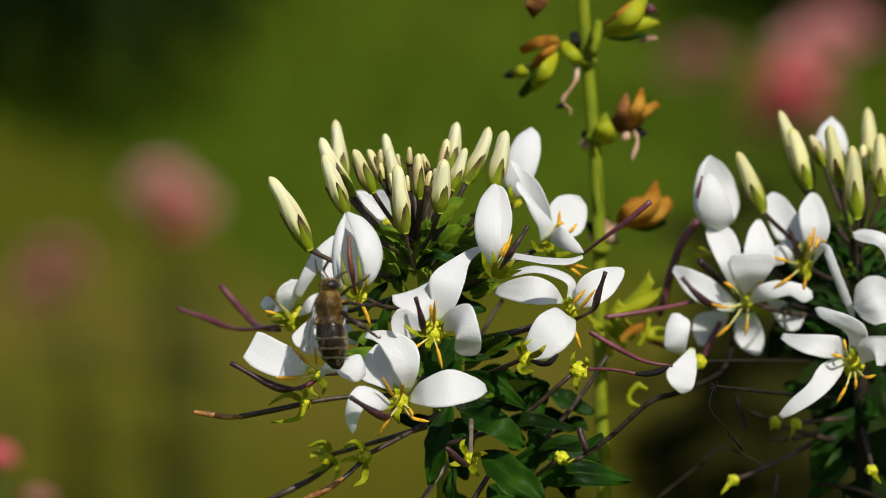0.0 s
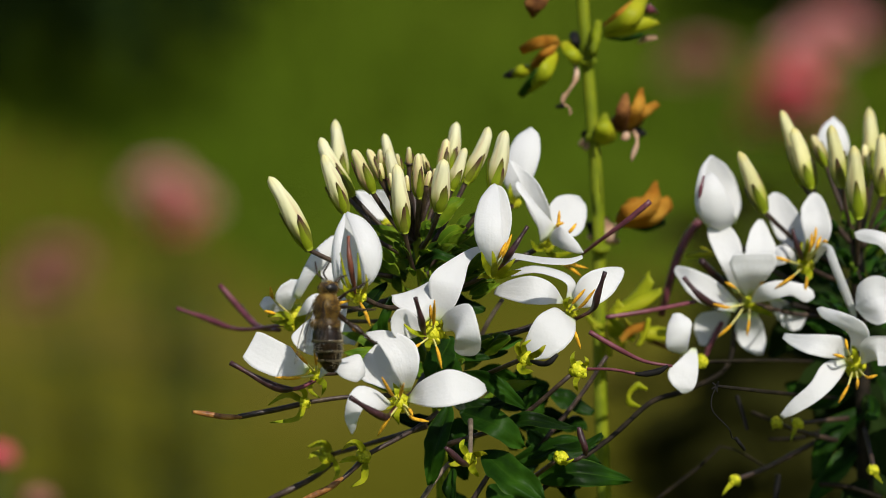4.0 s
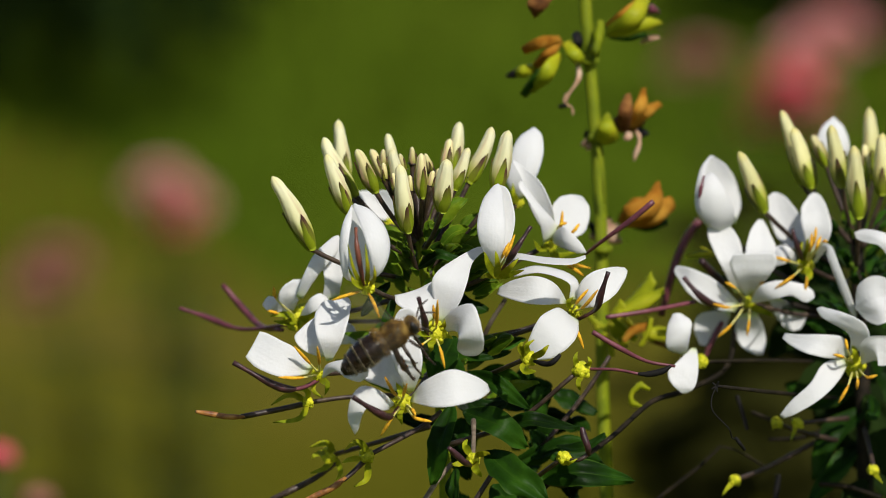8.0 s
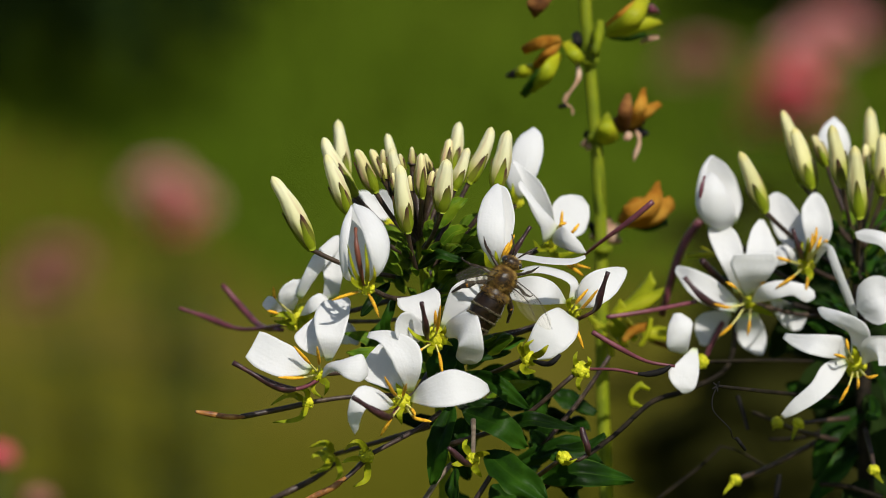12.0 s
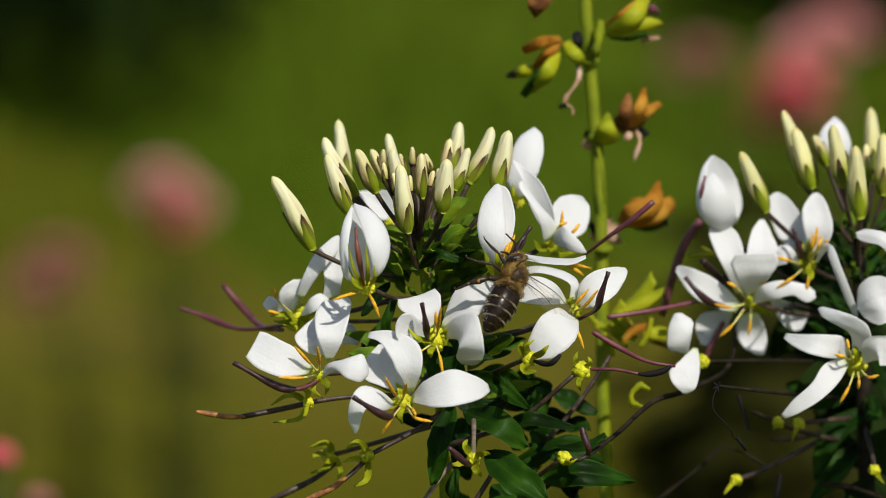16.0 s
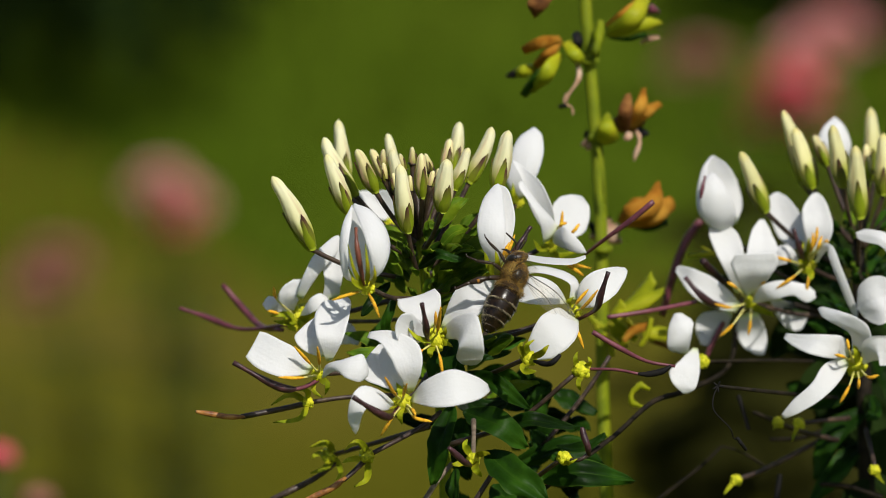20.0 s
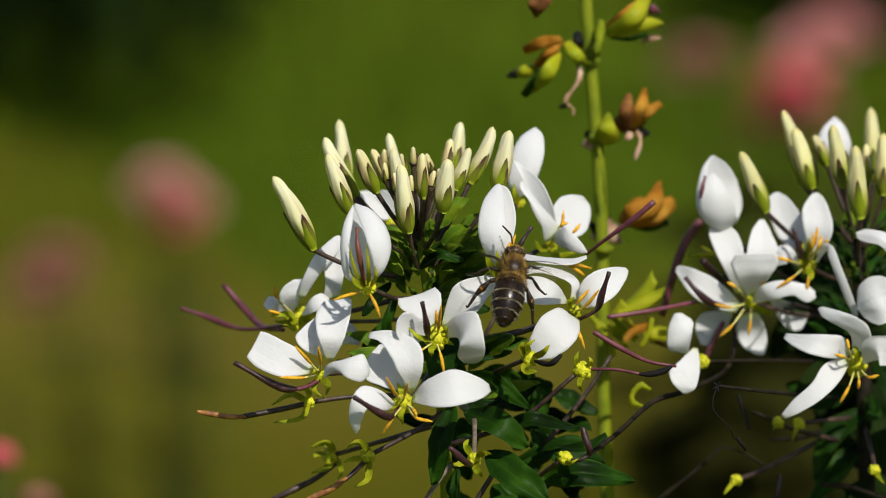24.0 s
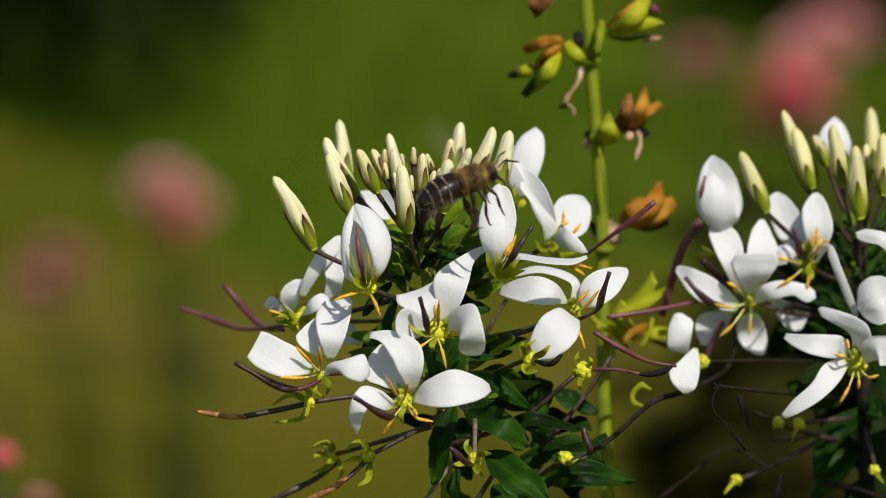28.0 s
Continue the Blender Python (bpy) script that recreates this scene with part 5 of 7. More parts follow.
def stalk_plant():
    rng = random.Random(8)
    base = mm((24.6, 33.0, -43.3)).xy
    plant = root("seed_stalk", (base.x, base.y, 0), "ribbed green stalk with dried orange-brown calyxes", "plant stalk")
    line = [Vector((base.x, base.y, -0.02)), Vector((base.x, base.y, 0.35)), mm((24.6, 33.0, -43.3)), mm((23.3, 35.6, -28.3)), mm((23.8, 39.7, -5.2)), mm((22.8, 42.3, 9.6)), mm((21.7, 44.1, 19.9)), mm((20.8, 46.4, 32.7)), mm((19.9, 48.6, 46.0)), mm((19.4, 49.6, 56.0))]
    part("stem", stem(line, [0.0022, 0.0020, 0.0018, 0.0016, 0.0014, 0.00125, 0.0011, 0.0010, 0.0009]), STEM, plant)
    for p, r in (((21.7, 43.2, 20.6), 1.5), ((23.0, 41.3, 9.5), 1.7), ((23.7, 38.4, -6.7), 1.6)):
        part("node", ball(mm(p), r / 1000, (1, 1, 0.55), 0.3, seed(), 2), STEM, plant)
    # unseen husk, added high up to cast shade on the stem's top
    husk(plant, YELLOWED, (([(20.4, 46.0, 37.5), (22.5, 41.0, 38.6), (25.6, 38.6, 37.8)], [(20.4, 45.4, 40.5), (22.7, 40.4, 42.0), (26.0, 38.2, 41.0)], DRY),
         ([(20.2, 45.6, 38.6), (20.6, 40.6, 38.0), (21.2, 38.0, 36.6)], [(22.6, 45.6, 39.0), (24.0, 40.6, 38.4), (23.6, 38.0, 37.0)], YELLOWED),))
    husk(plant, DRY, (([(13.8, 40.0, 31.2), (12.3, 37.0, 30.1), (13.3, 40.0, 27.7)], [(16.5, 41.0, 30.9), (15.4, 38.0, 29.4), (13.8, 41.0, 27.7)], DRY_DARK),
         ([(14.2, 41.5, 31.0), (13.8, 38.5, 29.9), (13.2, 41.5, 28.1)], [(15.1, 42.5, 30.7), (14.8, 39.5, 29.4), (13.7, 42.5, 27.3)], DRY)))
    husk(plant, DRY, (([(17.1, 40.0, 24.9), (14.2, 37.0, 25.1), (11.6, 40.0, 23.2)], [(17.0, 41.0, 23.5), (14.6, 38.0, 23.2), (12.6, 41.0, 22.1)], DRY),
         ([(17.0, 41.5, 24.3), (14.8, 38.5, 22.8), (13.3, 41.5, 20.5)], [(17.5, 42.5, 23.1), (16.6, 39.5, 22.1), (14.5, 42.5, 19.8)], DRY)))
    husk(plant, LIME, (([(16.8, 40.0, 22.5), (14.6, 37.0, 20.8), (12.8, 40.0, 16.9)], [(17.5, 41.0, 21.3), (16.1, 38.0, 18.7), (13.5, 41.0, 16.3)], YELLOWED),
         # second lobe, in dark LEAF, stands in for the shadow behind this calyx
         ([(16.4, 41.5, 21.1), (13.8, 38.5, 19.9), (11.4, 41.5, 16.1)], [(16.7, 42.5, 20.2), (14.2, 39.5, 17.6), (12.6, 42.5, 15.5)], LEAF),
         ([(13.5, 43.0, 20.1), (11.7, 40.0, 20.5), (10.7, 43.0, 19.3)], [(13.5, 44.0, 18.7), (12.0, 41.0, 18.4), (10.7, 44.0, 18.2)], LIME),
         ([(11.4, 44.5, 19.5), (10.3, 41.5, 19.5), (9.5, 44.5, 18.5)], [(11.4, 45.5, 18.0), (10.4, 42.5, 18.1), (9.6, 45.5, 17.9)], DARK)))
    husk(plant, LIME, (([(24.0, 40.0, 26.1), (26.8, 37.0, 28.7), (28.8, 40.0, 30.8)], [(24.7, 41.0, 24.8), (29.1, 38.0, 26.9), (30.6, 41.0, 30.0)], YELLOWED),
         ([(24.0, 41.5, 26.3), (26.1, 38.5, 28.7), (29.0, 41.5, 30.5)], [(24.4, 42.5, 25.6), (27.1, 39.5, 27.7), (29.7, 42.5, 29.5)], DRY),
         ([(24.2, 43.0, 25.1), (27.1, 40.0, 26.6), (30.0, 40.0, 27.6), (32.1, 43.0, 26.7)], [(24.5, 44.0, 24.1), (27.3, 41.0, 24.7), (30.5, 41.0, 25.6), (32.3, 44.0, 26.1)], YELLOWED),
         ([(24.8, 44.5, 24.2), (27.2, 41.5, 24.4), (29.8, 44.5, 24.7)], [(25.0, 45.5, 23.7), (27.4, 42.5, 23.8), (30.0, 45.5, 23.9)], LEAF),
         ([(29.4, 46.0, 23.3), (30.4, 43.0, 24.4), (31.9, 46.0, 24.0)], [(29.6, 47.0, 22.7), (30.6, 44.0, 23.4), (32.1, 47.0, 23.5)], WITHER),
         ([(29.9, 47.5, 28.3), (31.0, 44.5, 28.9), (32.0, 47.5, 27.7)], [(29.9, 48.5, 26.9), (31.0, 45.5, 27.3), (32.1, 48.5, 27.0)], ROSE)))
    husk(plant, LIME, (([(17.6, 40.0, 23.8), (18.3, 37.0, 22.4), (19.5, 40.0, 20.8)], [(20.0, 41.0, 22.8), (20.9, 38.0, 21.9), (20.3, 41.0, 20.3)], YELLOWED),
         ([(19.0, 41.5, 24.8), (19.3, 38.5, 24.2), (19.8, 41.5, 22.9)], [(20.4, 42.5, 24.8), (20.6, 39.5, 24.0), (20.5, 42.5, 22.8)], DARK)))
    husk(plant, DRY_DARK, (([(25.9, 40.0, 11.0), (25.8, 37.0, 14.2), (26.9, 40.0, 16.1)], [(27.7, 41.0, 11.2), (28.0, 38.0, 14.1), (27.8, 41.0, 15.9)], DRY_DARK),
         ([(27.1, 41.5, 11.1), (28.1, 38.5, 14.4), (29.4, 41.5, 16.8)], [(29.4, 42.5, 11.5), (30.2, 39.5, 14.7), (30.0, 42.5, 16.5)], DRY),
         ([(28.0, 43.0, 11.5), (29.7, 40.0, 14.2), (31.9, 43.0, 14.7)], [(28.5, 44.0, 10.4), (30.6, 41.0, 12.6), (32.2, 44.0, 13.6)], DRY),
         ([(25.2, 44.5, 11.7), (26.8, 41.5, 13.3), (29.4, 44.5, 12.5)], [(25.9, 45.5, 9.6), (27.8, 42.5, 9.9), (29.9, 45.5, 10.7)], DRY_DARK),
         ([(28.9, 46.0, 10.2), (29.6, 43.0, 10.7), (30.4, 46.0, 9.7)], [(29.0, 47.0, 8.9), (29.7, 44.0, 9.0), (30.4, 47.0, 8.9)], DARK)))
    husk(plant, LIME, (([(22.5, 40.0, 9.3), (22.9, 37.0, 11.6), (23.8, 40.0, 13.1)], [(26.2, 41.0, 9.6), (25.5, 38.0, 11.5), (24.6, 41.0, 13.0)], YELLOWED),))
    husk(plant, DRY, (([(26.4, 40.0, -2.9), (26.7, 37.0, -0.2), (29.5, 37.0, 1.0), (31.6, 40.0, 3.1)], [(27.3, 41.0, -4.0), (30.6, 38.0, -2.5), (32.5, 38.0, 0.2), (32.1, 41.0, 3.0)], DRY),
         ([(26.8, 41.5, -2.8), (30.6, 38.5, -0.1), (33.7, 41.5, 0.7)], [(27.2, 42.5, -4.3), (31.5, 39.5, -3.5), (34.2, 42.5, -1.6)], DRY),
         ([(26.4, 43.0, -2.2), (28.1, 40.0, 0.5), (30.7, 43.0, 0.2)], [(26.6, 44.0, -4.1), (29.0, 41.0, -2.7), (31.3, 44.0, -1.9)], DRY),
         ([(28.3, 44.5, -4.0), (30.7, 41.5, -3.7), (33.3, 44.5, -3.1)], [(28.5, 45.5, -4.9), (30.7, 42.5, -4.9), (33.0, 45.5, -4.5)], LEAF)))
    husk(plant, LIME, (([(25.0, 28.0, -14.3), (27.8, 28.0, -11.6), (30.6, 28.0, -8.1)], [(25.2, 26.0, -14.3), (29.5, 26.0, -12.9), (31.2, 26.0, -9.5)], YELLOWED),
         ([(25.2, 26.0, -14.0), (28.9, 26.0, -11.5), (32.3, 26.0, -10.3)], [(25.2, 25.0, -14.3), (29.3, 25.0, -13.4), (32.4, 25.0, -11.0)], YELLOWED),))
    husk(plant, YELLOWED, (([(24.4, 30.0, -15.5), (26.1, 30.0, -17.4), (28.1, 30.0, -19.2)], [(25.2, 29.0, -15.0), (26.7, 29.0, -16.6), (28.7, 29.0, -18.3)], YELLOWED),
         ([(26.2, 28.0, -18.3), (27.6, 28.0, -16.4), (30.1, 28.0, -15.9)], [(26.7, 28.0, -19.0), (28.3, 28.0, -17.6), (30.5, 28.0, -17.0)], DRY),
         ([(28.6, 27.0, -19.1), (29.6, 27.0, -17.3), (30.2, 27.0, -14.9)], [(29.3, 27.0, -19.3), (30.4, 27.0, -17.4), (30.8, 27.0, -15.1)], YELLOWED),))
    husk(plant, YELLOWED, (([(29.5, 34.0, -17.8), (32.2, 34.0, -17.6), (34.8, 34.0, -18.3)], [(29.5, 33.0, -19.1), (32.2, 33.0, -19.5), (34.6, 33.0, -19.4)], YELLOWED),
         ([(30.6, 36.0, -19.8), (32.7, 36.0, -20.4), (34.8, 36.0, -21.4)], [(30.6, 36.0, -20.4), (32.4, 36.0, -21.0), (34.5, 36.0, -21.9)], DRY_DARK),))
    husk(plant, LIME, (([(23.2, 34.0, -18.6), (24.3, 34.0, -20.3), (24.7, 34.0, -22.2)], [(24.0, 34.0, -18.4), (25.2, 34.0, -20.0), (25.4, 34.0, -22.0)], LIME),
         ([(21.3, 34.0, -16.1), (22.2, 34.0, -17.3), (23.5, 34.0, -18.1)], [(21.5, 34.0, -15.4), (22.8, 34.0, -16.6), (24.0, 34.0, -17.4)], YELLOWED),))
    for at, tip, w, m in (((24.3, 35.5, -17.6), (27.8, 33.3, -18.5), 30, LIME), ((22.0, 43.6, -5.9), (26.6, 45.8, -5.0), 30, WITHER)):
        dried_calyx(plant, at, tip, 0.1 * w * 1.2, rng, m)
    shred(plant, [(19.9, 41.3, 21.2), (20.0, 38.8, 18.6), (18.3, 38.4, 16.1), (17.8, 38.1, 14.7)], 0.5, WITHER)
    shred(plant, [(17.6, 38.2, 14.9), (19.0, 38.1, 14.5), (19.1, 37.9, 13.2)], 0.25, WITHER)
    shred(plant, [(28.7, 38.5, 10.9), (28.9, 36.2, 9.7), (28.1, 35.7, 6.9)], 0.5, WITHER)
    shred(plant, [(27.8, 38.4, 10.4), (26.9, 36.3, 10.1)], 0.7, WITHER)
    shred(plant, [(20.8, 42.2, 8.8), (22.1, 42.0, 7.8)], 0.8, WITHER)
    shred(plant, [(21.1, 44.3, 9.3), (22.7, 44.4, 9.7)], 0.9, DARK)
    shred(plant, [(19.8, 46.8, 23.4), (21.0, 46.7, 22.7)], 0.9, DARK)
    shred(plant, [(17.1, 38.1, 14.5), (18.1, 37.1, 14.9)], 0.5, DARK)
    shred(plant, [(28.5, 40.5, 10.6), (29.7, 40.3, 9.9)], 0.7, DARK)
    shred(plant, [(21.9, 44.0, -3.8), (23.4, 43.6, -5.9)], 0.9, DARK)
    shred(plant, [(23.4, 43.2, 26.4), (22.8, 40.7, 23.8), (22.4, 41.4, 21.6)], 0.9, STEM)
    shred(plant, [(22.7, 40.2, 9.1), (23.5, 37.5, 5.3), (23.9, 37.6, 0.2)], 0.3, STEM)
    shred(plant, [(29.9, 16.0, -23.5), (28.6, 16.0, -22.7), (27.4, 16.0, -24.0), (27.5, 16.0, -25.5), (29.1, 16.0, -26.1)], 0.6, YELLOWED)
    return plant


# ---- the second spider flower ----
def twig(plant, pts, r, m):
    """A thin bare stalk through a few places."""
    part("stalk", tube([mm(p) for p in pts], [r * 0.001, r * 0.0011, r * 0.0009], 7, 6 * len(pts)), m, plant)


def second_plant():
    rng = random.Random(5)
    base = mm((62.4, 27.1, -42.0)).xy
    plant = root("spider_flower_plant", (base.x, base.y, 0), "white spider flower beside the first, in softer focus", "flowering plant")
    # TWIG instead of STEM: the shade on this stem is put into its colour
    part("stem", stem([Vector((base.x, base.y, -0.02)), Vector((base.x, base.y, 0.3)), mm((62.4, 27.1, -42.0)), mm((61.6, 30.5, -23.0)), mm((60.8, 33.8, -4.2))], [0.0040, 0.0036, 0.0032, 0.0026, 0.0020, 0.0010]), TWIG, plant)
    bud(plant, (46.6, 22.6, 1.6), (42.8, 22.2, 10.4), 2.7, (57.4, 27.2, -7.2), YELLOW_BUD)
    bud(plant, (52.6, 31.2, 4.2), (49.5, 33.1, 14.8), 2.6, (59.4, 31.8, -3.8), YELLOW_BUD, bend=0.03)
    bud(plant, (53.7, 27.2, 4.3), (51.0, 28.7, 12.9), 2.9, (59.6, 29.7, -4.3), YELLOW_BUD)
    bud(plant, (56.2, 33.7, 6.6), (54.2, 34.4, 10.9), 2.1, (60.2, 32.0, -3.0), YOUNG)
    bud(plant, (57.8, 23.2, 5.1), (56.1, 22.8, 14.2), 2.7, (59.9, 27.9, -3.2), YELLOW_BUD)
    bud(plant, (60.0, 18.5, 1.4), (59.1, 18.3, 11.9), 3.0, (60.2, 25.2, -6.9), YELLOW_BUD)
    bud(plant, (63.3, 35.3, 4.4), (62.9, 39.1, 14.3), 2.7, (61.2, 33.6, -5.0), YELLOW_BUD)
    bud(plant, (64.0, 27.0, 3.3), (64.0, 28.5, 12.1), 2.9, (61.0, 29.6, -5.1), YELLOW_BUD)
    bud(plant, (61.9, 31.3, 4.6), (61.7, 32.2, 9.9), 1.9, (60.9, 31.8, -3.8), YOUNG)
    bud(plant, (66.8, 33.1, 3.5), (67.8, 36.5, 11.4), 2.7, (61.4, 31.5, -5.5), YELLOW_BUD)
    bloom, _ = flower(plant, (58.0, 39.2, 3.4), (60.5, 33.6, -5.0), [],
        (), None, (), 0.7, "white bud just breaking open")
    petal(bloom, [(55.9, 38.0, 5.7), (54.9, 37.7, 8.5), (55.7, 38.9, 11.2), (57.5, 40.8, 12.6)],
          [(58.8, 38.0, 5.7), (60.0, 38.2, 8.4), (59.3, 39.4, 11.1), (57.8, 40.8, 12.6)], -0.14)
    petal(bloom, [(56.6, 42.0, 5.0), (55.8, 43.7, 7.6), (56.5, 43.4, 10.5), (57.7, 41.9, 12.4)],
          [(59.0, 42.0, 5.0), (59.8, 43.7, 7.6), (59.2, 43.4, 10.5), (57.8, 41.9, 12.4)], 0.1)
    # a bud about to open, with a rose rim
    bloom, _ = flower(plant, (40.3, 28.1, -1.9), (54.4, 30.4, -12.0), [],
        (), ([(37.0, 19.8, 3.9), (37.3, 20.0, 5.7), (37.7, 20.8, 7.0)], 0.32, ROSE, 1.0), (), 0.8, "white flower just opening, petals cupped together")
    petal(bloom, [(39.0, 25.0, -1.2), (37.3, 22.0, 0.8), (37.0, 21.4, 4.2), (37.8, 23.0, 6.4), (38.5, 24.1, 6.9)],
          [(41.8, 25.0, -1.3), (42.3, 22.6, 1.1), (41.3, 21.9, 4.1), (39.8, 23.0, 6.4), (39.0, 24.1, 6.9)], -0.16)
    petal(bloom, [(38.5, 25.0, -1.2), (36.8, 23.1, 1.4), (36.6, 23.9, 4.2), (37.4, 25.6, 7.3), (38.7, 27.5, 8.8)],
          [(39.3, 25.0, -1.0), (37.8, 22.6, 2.0), (37.6, 23.3, 4.8), (38.2, 25.3, 7.3), (39.0, 27.5, 8.8)], -0.08)
    petal(bloom, [(39.4, 27.0, -1.3), (37.8, 27.1, 2.8), (38.1, 28.0, 6.5), (38.9, 28.6, 8.7)],
          [(42.8, 29.0, -1.3), (43.6, 30.6, 1.2), (43.0, 31.4, 4.2), (41.4, 30.1, 7.1), (39.3, 28.6, 8.8)], 0.06)
    bloom, _ = flower(plant, (44.5, 24.3, -12.1), (56.9, 29.8, -15.3), [],
        [([(44.0, 22.4, -11.4), (42.2, 18.7, -9.0), (40.8, 17.9, -8.0)], 0.5), ([(43.8, 22.3, -12.0), (41.3, 18.2, -11.8), (39.0, 17.3, -11.1)], 0.5), ([(43.7, 23.1, -12.8), (41.8, 18.8, -14.4), (39.8, 18.5, -16.2)], 0.4), ([(44.6, 23.1, -13.0), (44.3, 18.8, -14.0), (44.0, 18.5, -16.0)], 0.5),
         ([(44.8, 22.4, -11.0), (45.8, 18.8, -8.6), (46.7, 18.9, -7.7)], 0.4)],
        ([(41.5, 22.2, -12.2), (38.9, 18.3, -11.3), (36.8, 16.6, -9.5), (34.7, 17.0, -7.1)], 0.6, POD, 0.8),
        [([(44.9, 24.1, -12.9), (46.4, 21.1, -12.8), (48.0, 21.9, -13.8)], 1.4)], 0.75, "white open flower with a maroon pistil")
    petal(bloom, [(43.2, 22.1, -12.1), (39.8, 20.1, -8.4), (36.5, 19.6, -6.5), (34.3, 21.2, -6.2), (33.7, 21.6, -6.5)],
          [(42.4, 21.9, -13.2), (38.5, 18.7, -11.8), (35.6, 18.7, -9.9), (34.0, 20.7, -7.9), (33.5, 21.4, -7.1)], 0.08)
    petal(bloom, [(42.4, 23.0, -10.6), (40.2, 20.7, -6.0), (38.7, 22.0, -2.9), (38.5, 23.9, -1.2), (39.3, 25.1, -0.5)],
          [(43.9, 23.0, -10.6), (43.7, 20.9, -7.0), (43.3, 21.8, -3.7), (42.2, 23.9, -1.4), (40.2, 25.1, -0.5)], 0.1)
    petal(bloom, [(44.0, 21.9, -10.9), (42.2, 17.7, -7.6), (41.3, 16.6, -5.0), (41.8, 16.2, -3.7)],
          [(45.6, 22.1, -10.0), (46.9, 17.3, -7.2), (48.2, 16.4, -4.9), (47.8, 16.3, -3.5)], 0.06)
    petal(bloom, [(44.3, 20.9, -8.6), (43.7, 19.4, -4.6), (44.5, 21.3, -1.2), (45.7, 23.2, 0.3)],
          [(46.4, 21.1, -7.8), (48.2, 20.0, -4.3), (47.5, 21.7, -1.7), (46.4, 23.2, 0.3)], 0.1)
    petal(bloom, [(44.8, 21.1, -11.1), (45.8, 18.2, -8.6), (48.7, 17.5, -7.7), (51.9, 16.9, -8.1), (53.4, 17.1, -9.1)],
          [(44.8, 20.9, -11.7), (47.6, 17.2, -10.5), (50.2, 16.4, -9.7), (52.2, 16.2, -10.7), (53.6, 16.8, -10.2)], -0.08)
    petal(bloom, [(41.8, 27.1, -13.9), (37.8, 28.9, -14.7), (36.8, 28.9, -16.8), (37.5, 27.8, -19.0)],
          [(42.0, 26.9, -14.7), (41.3, 28.4, -16.7), (39.7, 28.3, -18.8), (38.2, 27.7, -19.3)], 0.08)
    petal(bloom, [(43.0, 25.9, -14.6), (42.8, 28.2, -17.5), (43.9, 28.1, -19.6), (45.8, 27.4, -20.6)],
          [(45.9, 26.1, -14.1), (47.1, 28.3, -17.1), (47.3, 28.3, -19.2), (46.8, 27.4, -20.5)], 0.08)
    petal(bloom, [(47.5, 26.0, -12.0), (48.5, 28.3, -14.6), (50.1, 27.8, -16.6), (51.4, 27.7, -17.1)],
          [(49.2, 26.0, -12.0), (52.2, 28.5, -13.8), (53.2, 28.2, -15.0), (52.4, 27.8, -16.8)], 0.08)
    bloom, _ = flower(plant, (52.7, 23.2, -6.5), (59.2, 28.7, -10.0), [([(51.7, 23.2, -6.7), (49.5, 19.6, -4.2), (46.0, 21.3, -6.2)], 2.9, 20, -0.1, petal_form), ([(53.9, 23.3, -6.2), (55.3, 17.7, -3.0), (56.7, 16.2, -6.1), (59.7, 17.9, -13.5)], 1.4, 30, -0.1, strap_form)],
        [([(52.5, 22.3, -5.9), (53.5, 17.9, -2.2), (53.8, 18.3, 0.0)], 0.6), ([(52.2, 22.2, -6.3), (49.8, 17.4, -4.8), (47.6, 17.5, -4.2)], 0.5), ([(52.0, 22.2, -6.8), (50.2, 17.0, -7.2), (47.9, 16.7, -8.7)], 0.6), ([(52.8, 22.1, -7.0), (52.5, 17.0, -7.5), (52.2, 16.6, -9.3)], 0.6), ([(53.0, 22.3, -5.9), (54.8, 18.9, -2.4), (55.5, 18.9, -2.3)], 0.4), ([(52.5, 22.3, -6.0), (53.0, 17.7, -3.0), (53.2, 18.1, -0.8)], 0.6), ([(52.7, 22.3, -6.0), (53.8, 17.7, -3.0), (54.5, 18.1, -1.3)], 0.5)],
        ([(52.2, 22.3, -5.9), (51.2, 17.7, -3.0), (50.3, 17.2, -0.1)], 0.5, POD, 0.9),
        [([(53.0, 22.2, -6.3), (52.6, 19.7, -3.4), (52.8, 20.0, -1.8)], 1.3), ([(52.5, 22.2, -6.3), (51.6, 19.6, -4.2), (52.0, 19.9, -2.4)], 1.1), ([(52.8, 21.2, -6.6), (53.0, 18.0, -7.2), (52.4, 17.9, -8.0)], 1.3)], 1.0, "white open flower with orange anthers")
    petal(bloom, [(52.2, 24.0, -4.6), (49.3, 25.2, -3.5), (47.7, 27.9, -0.9), (47.3, 29.7, 2.0), (48.2, 30.4, 3.0)],
          [(53.2, 24.0, -4.3), (52.8, 25.1, -2.3), (51.9, 27.2, 0.3), (50.2, 29.3, 2.4), (48.8, 30.4, 3.1)], 0.1)
    petal(bloom, [(53.1, 22.0, -4.6), (52.0, 21.1, -0.5), (51.9, 22.7, 1.9), (53.2, 25.1, 3.5)],
          [(54.7, 22.0, -4.8), (56.2, 20.9, -1.3), (55.8, 22.7, 1.9), (54.8, 25.1, 3.5), (53.8, 25.2, 3.9)], 0.09)
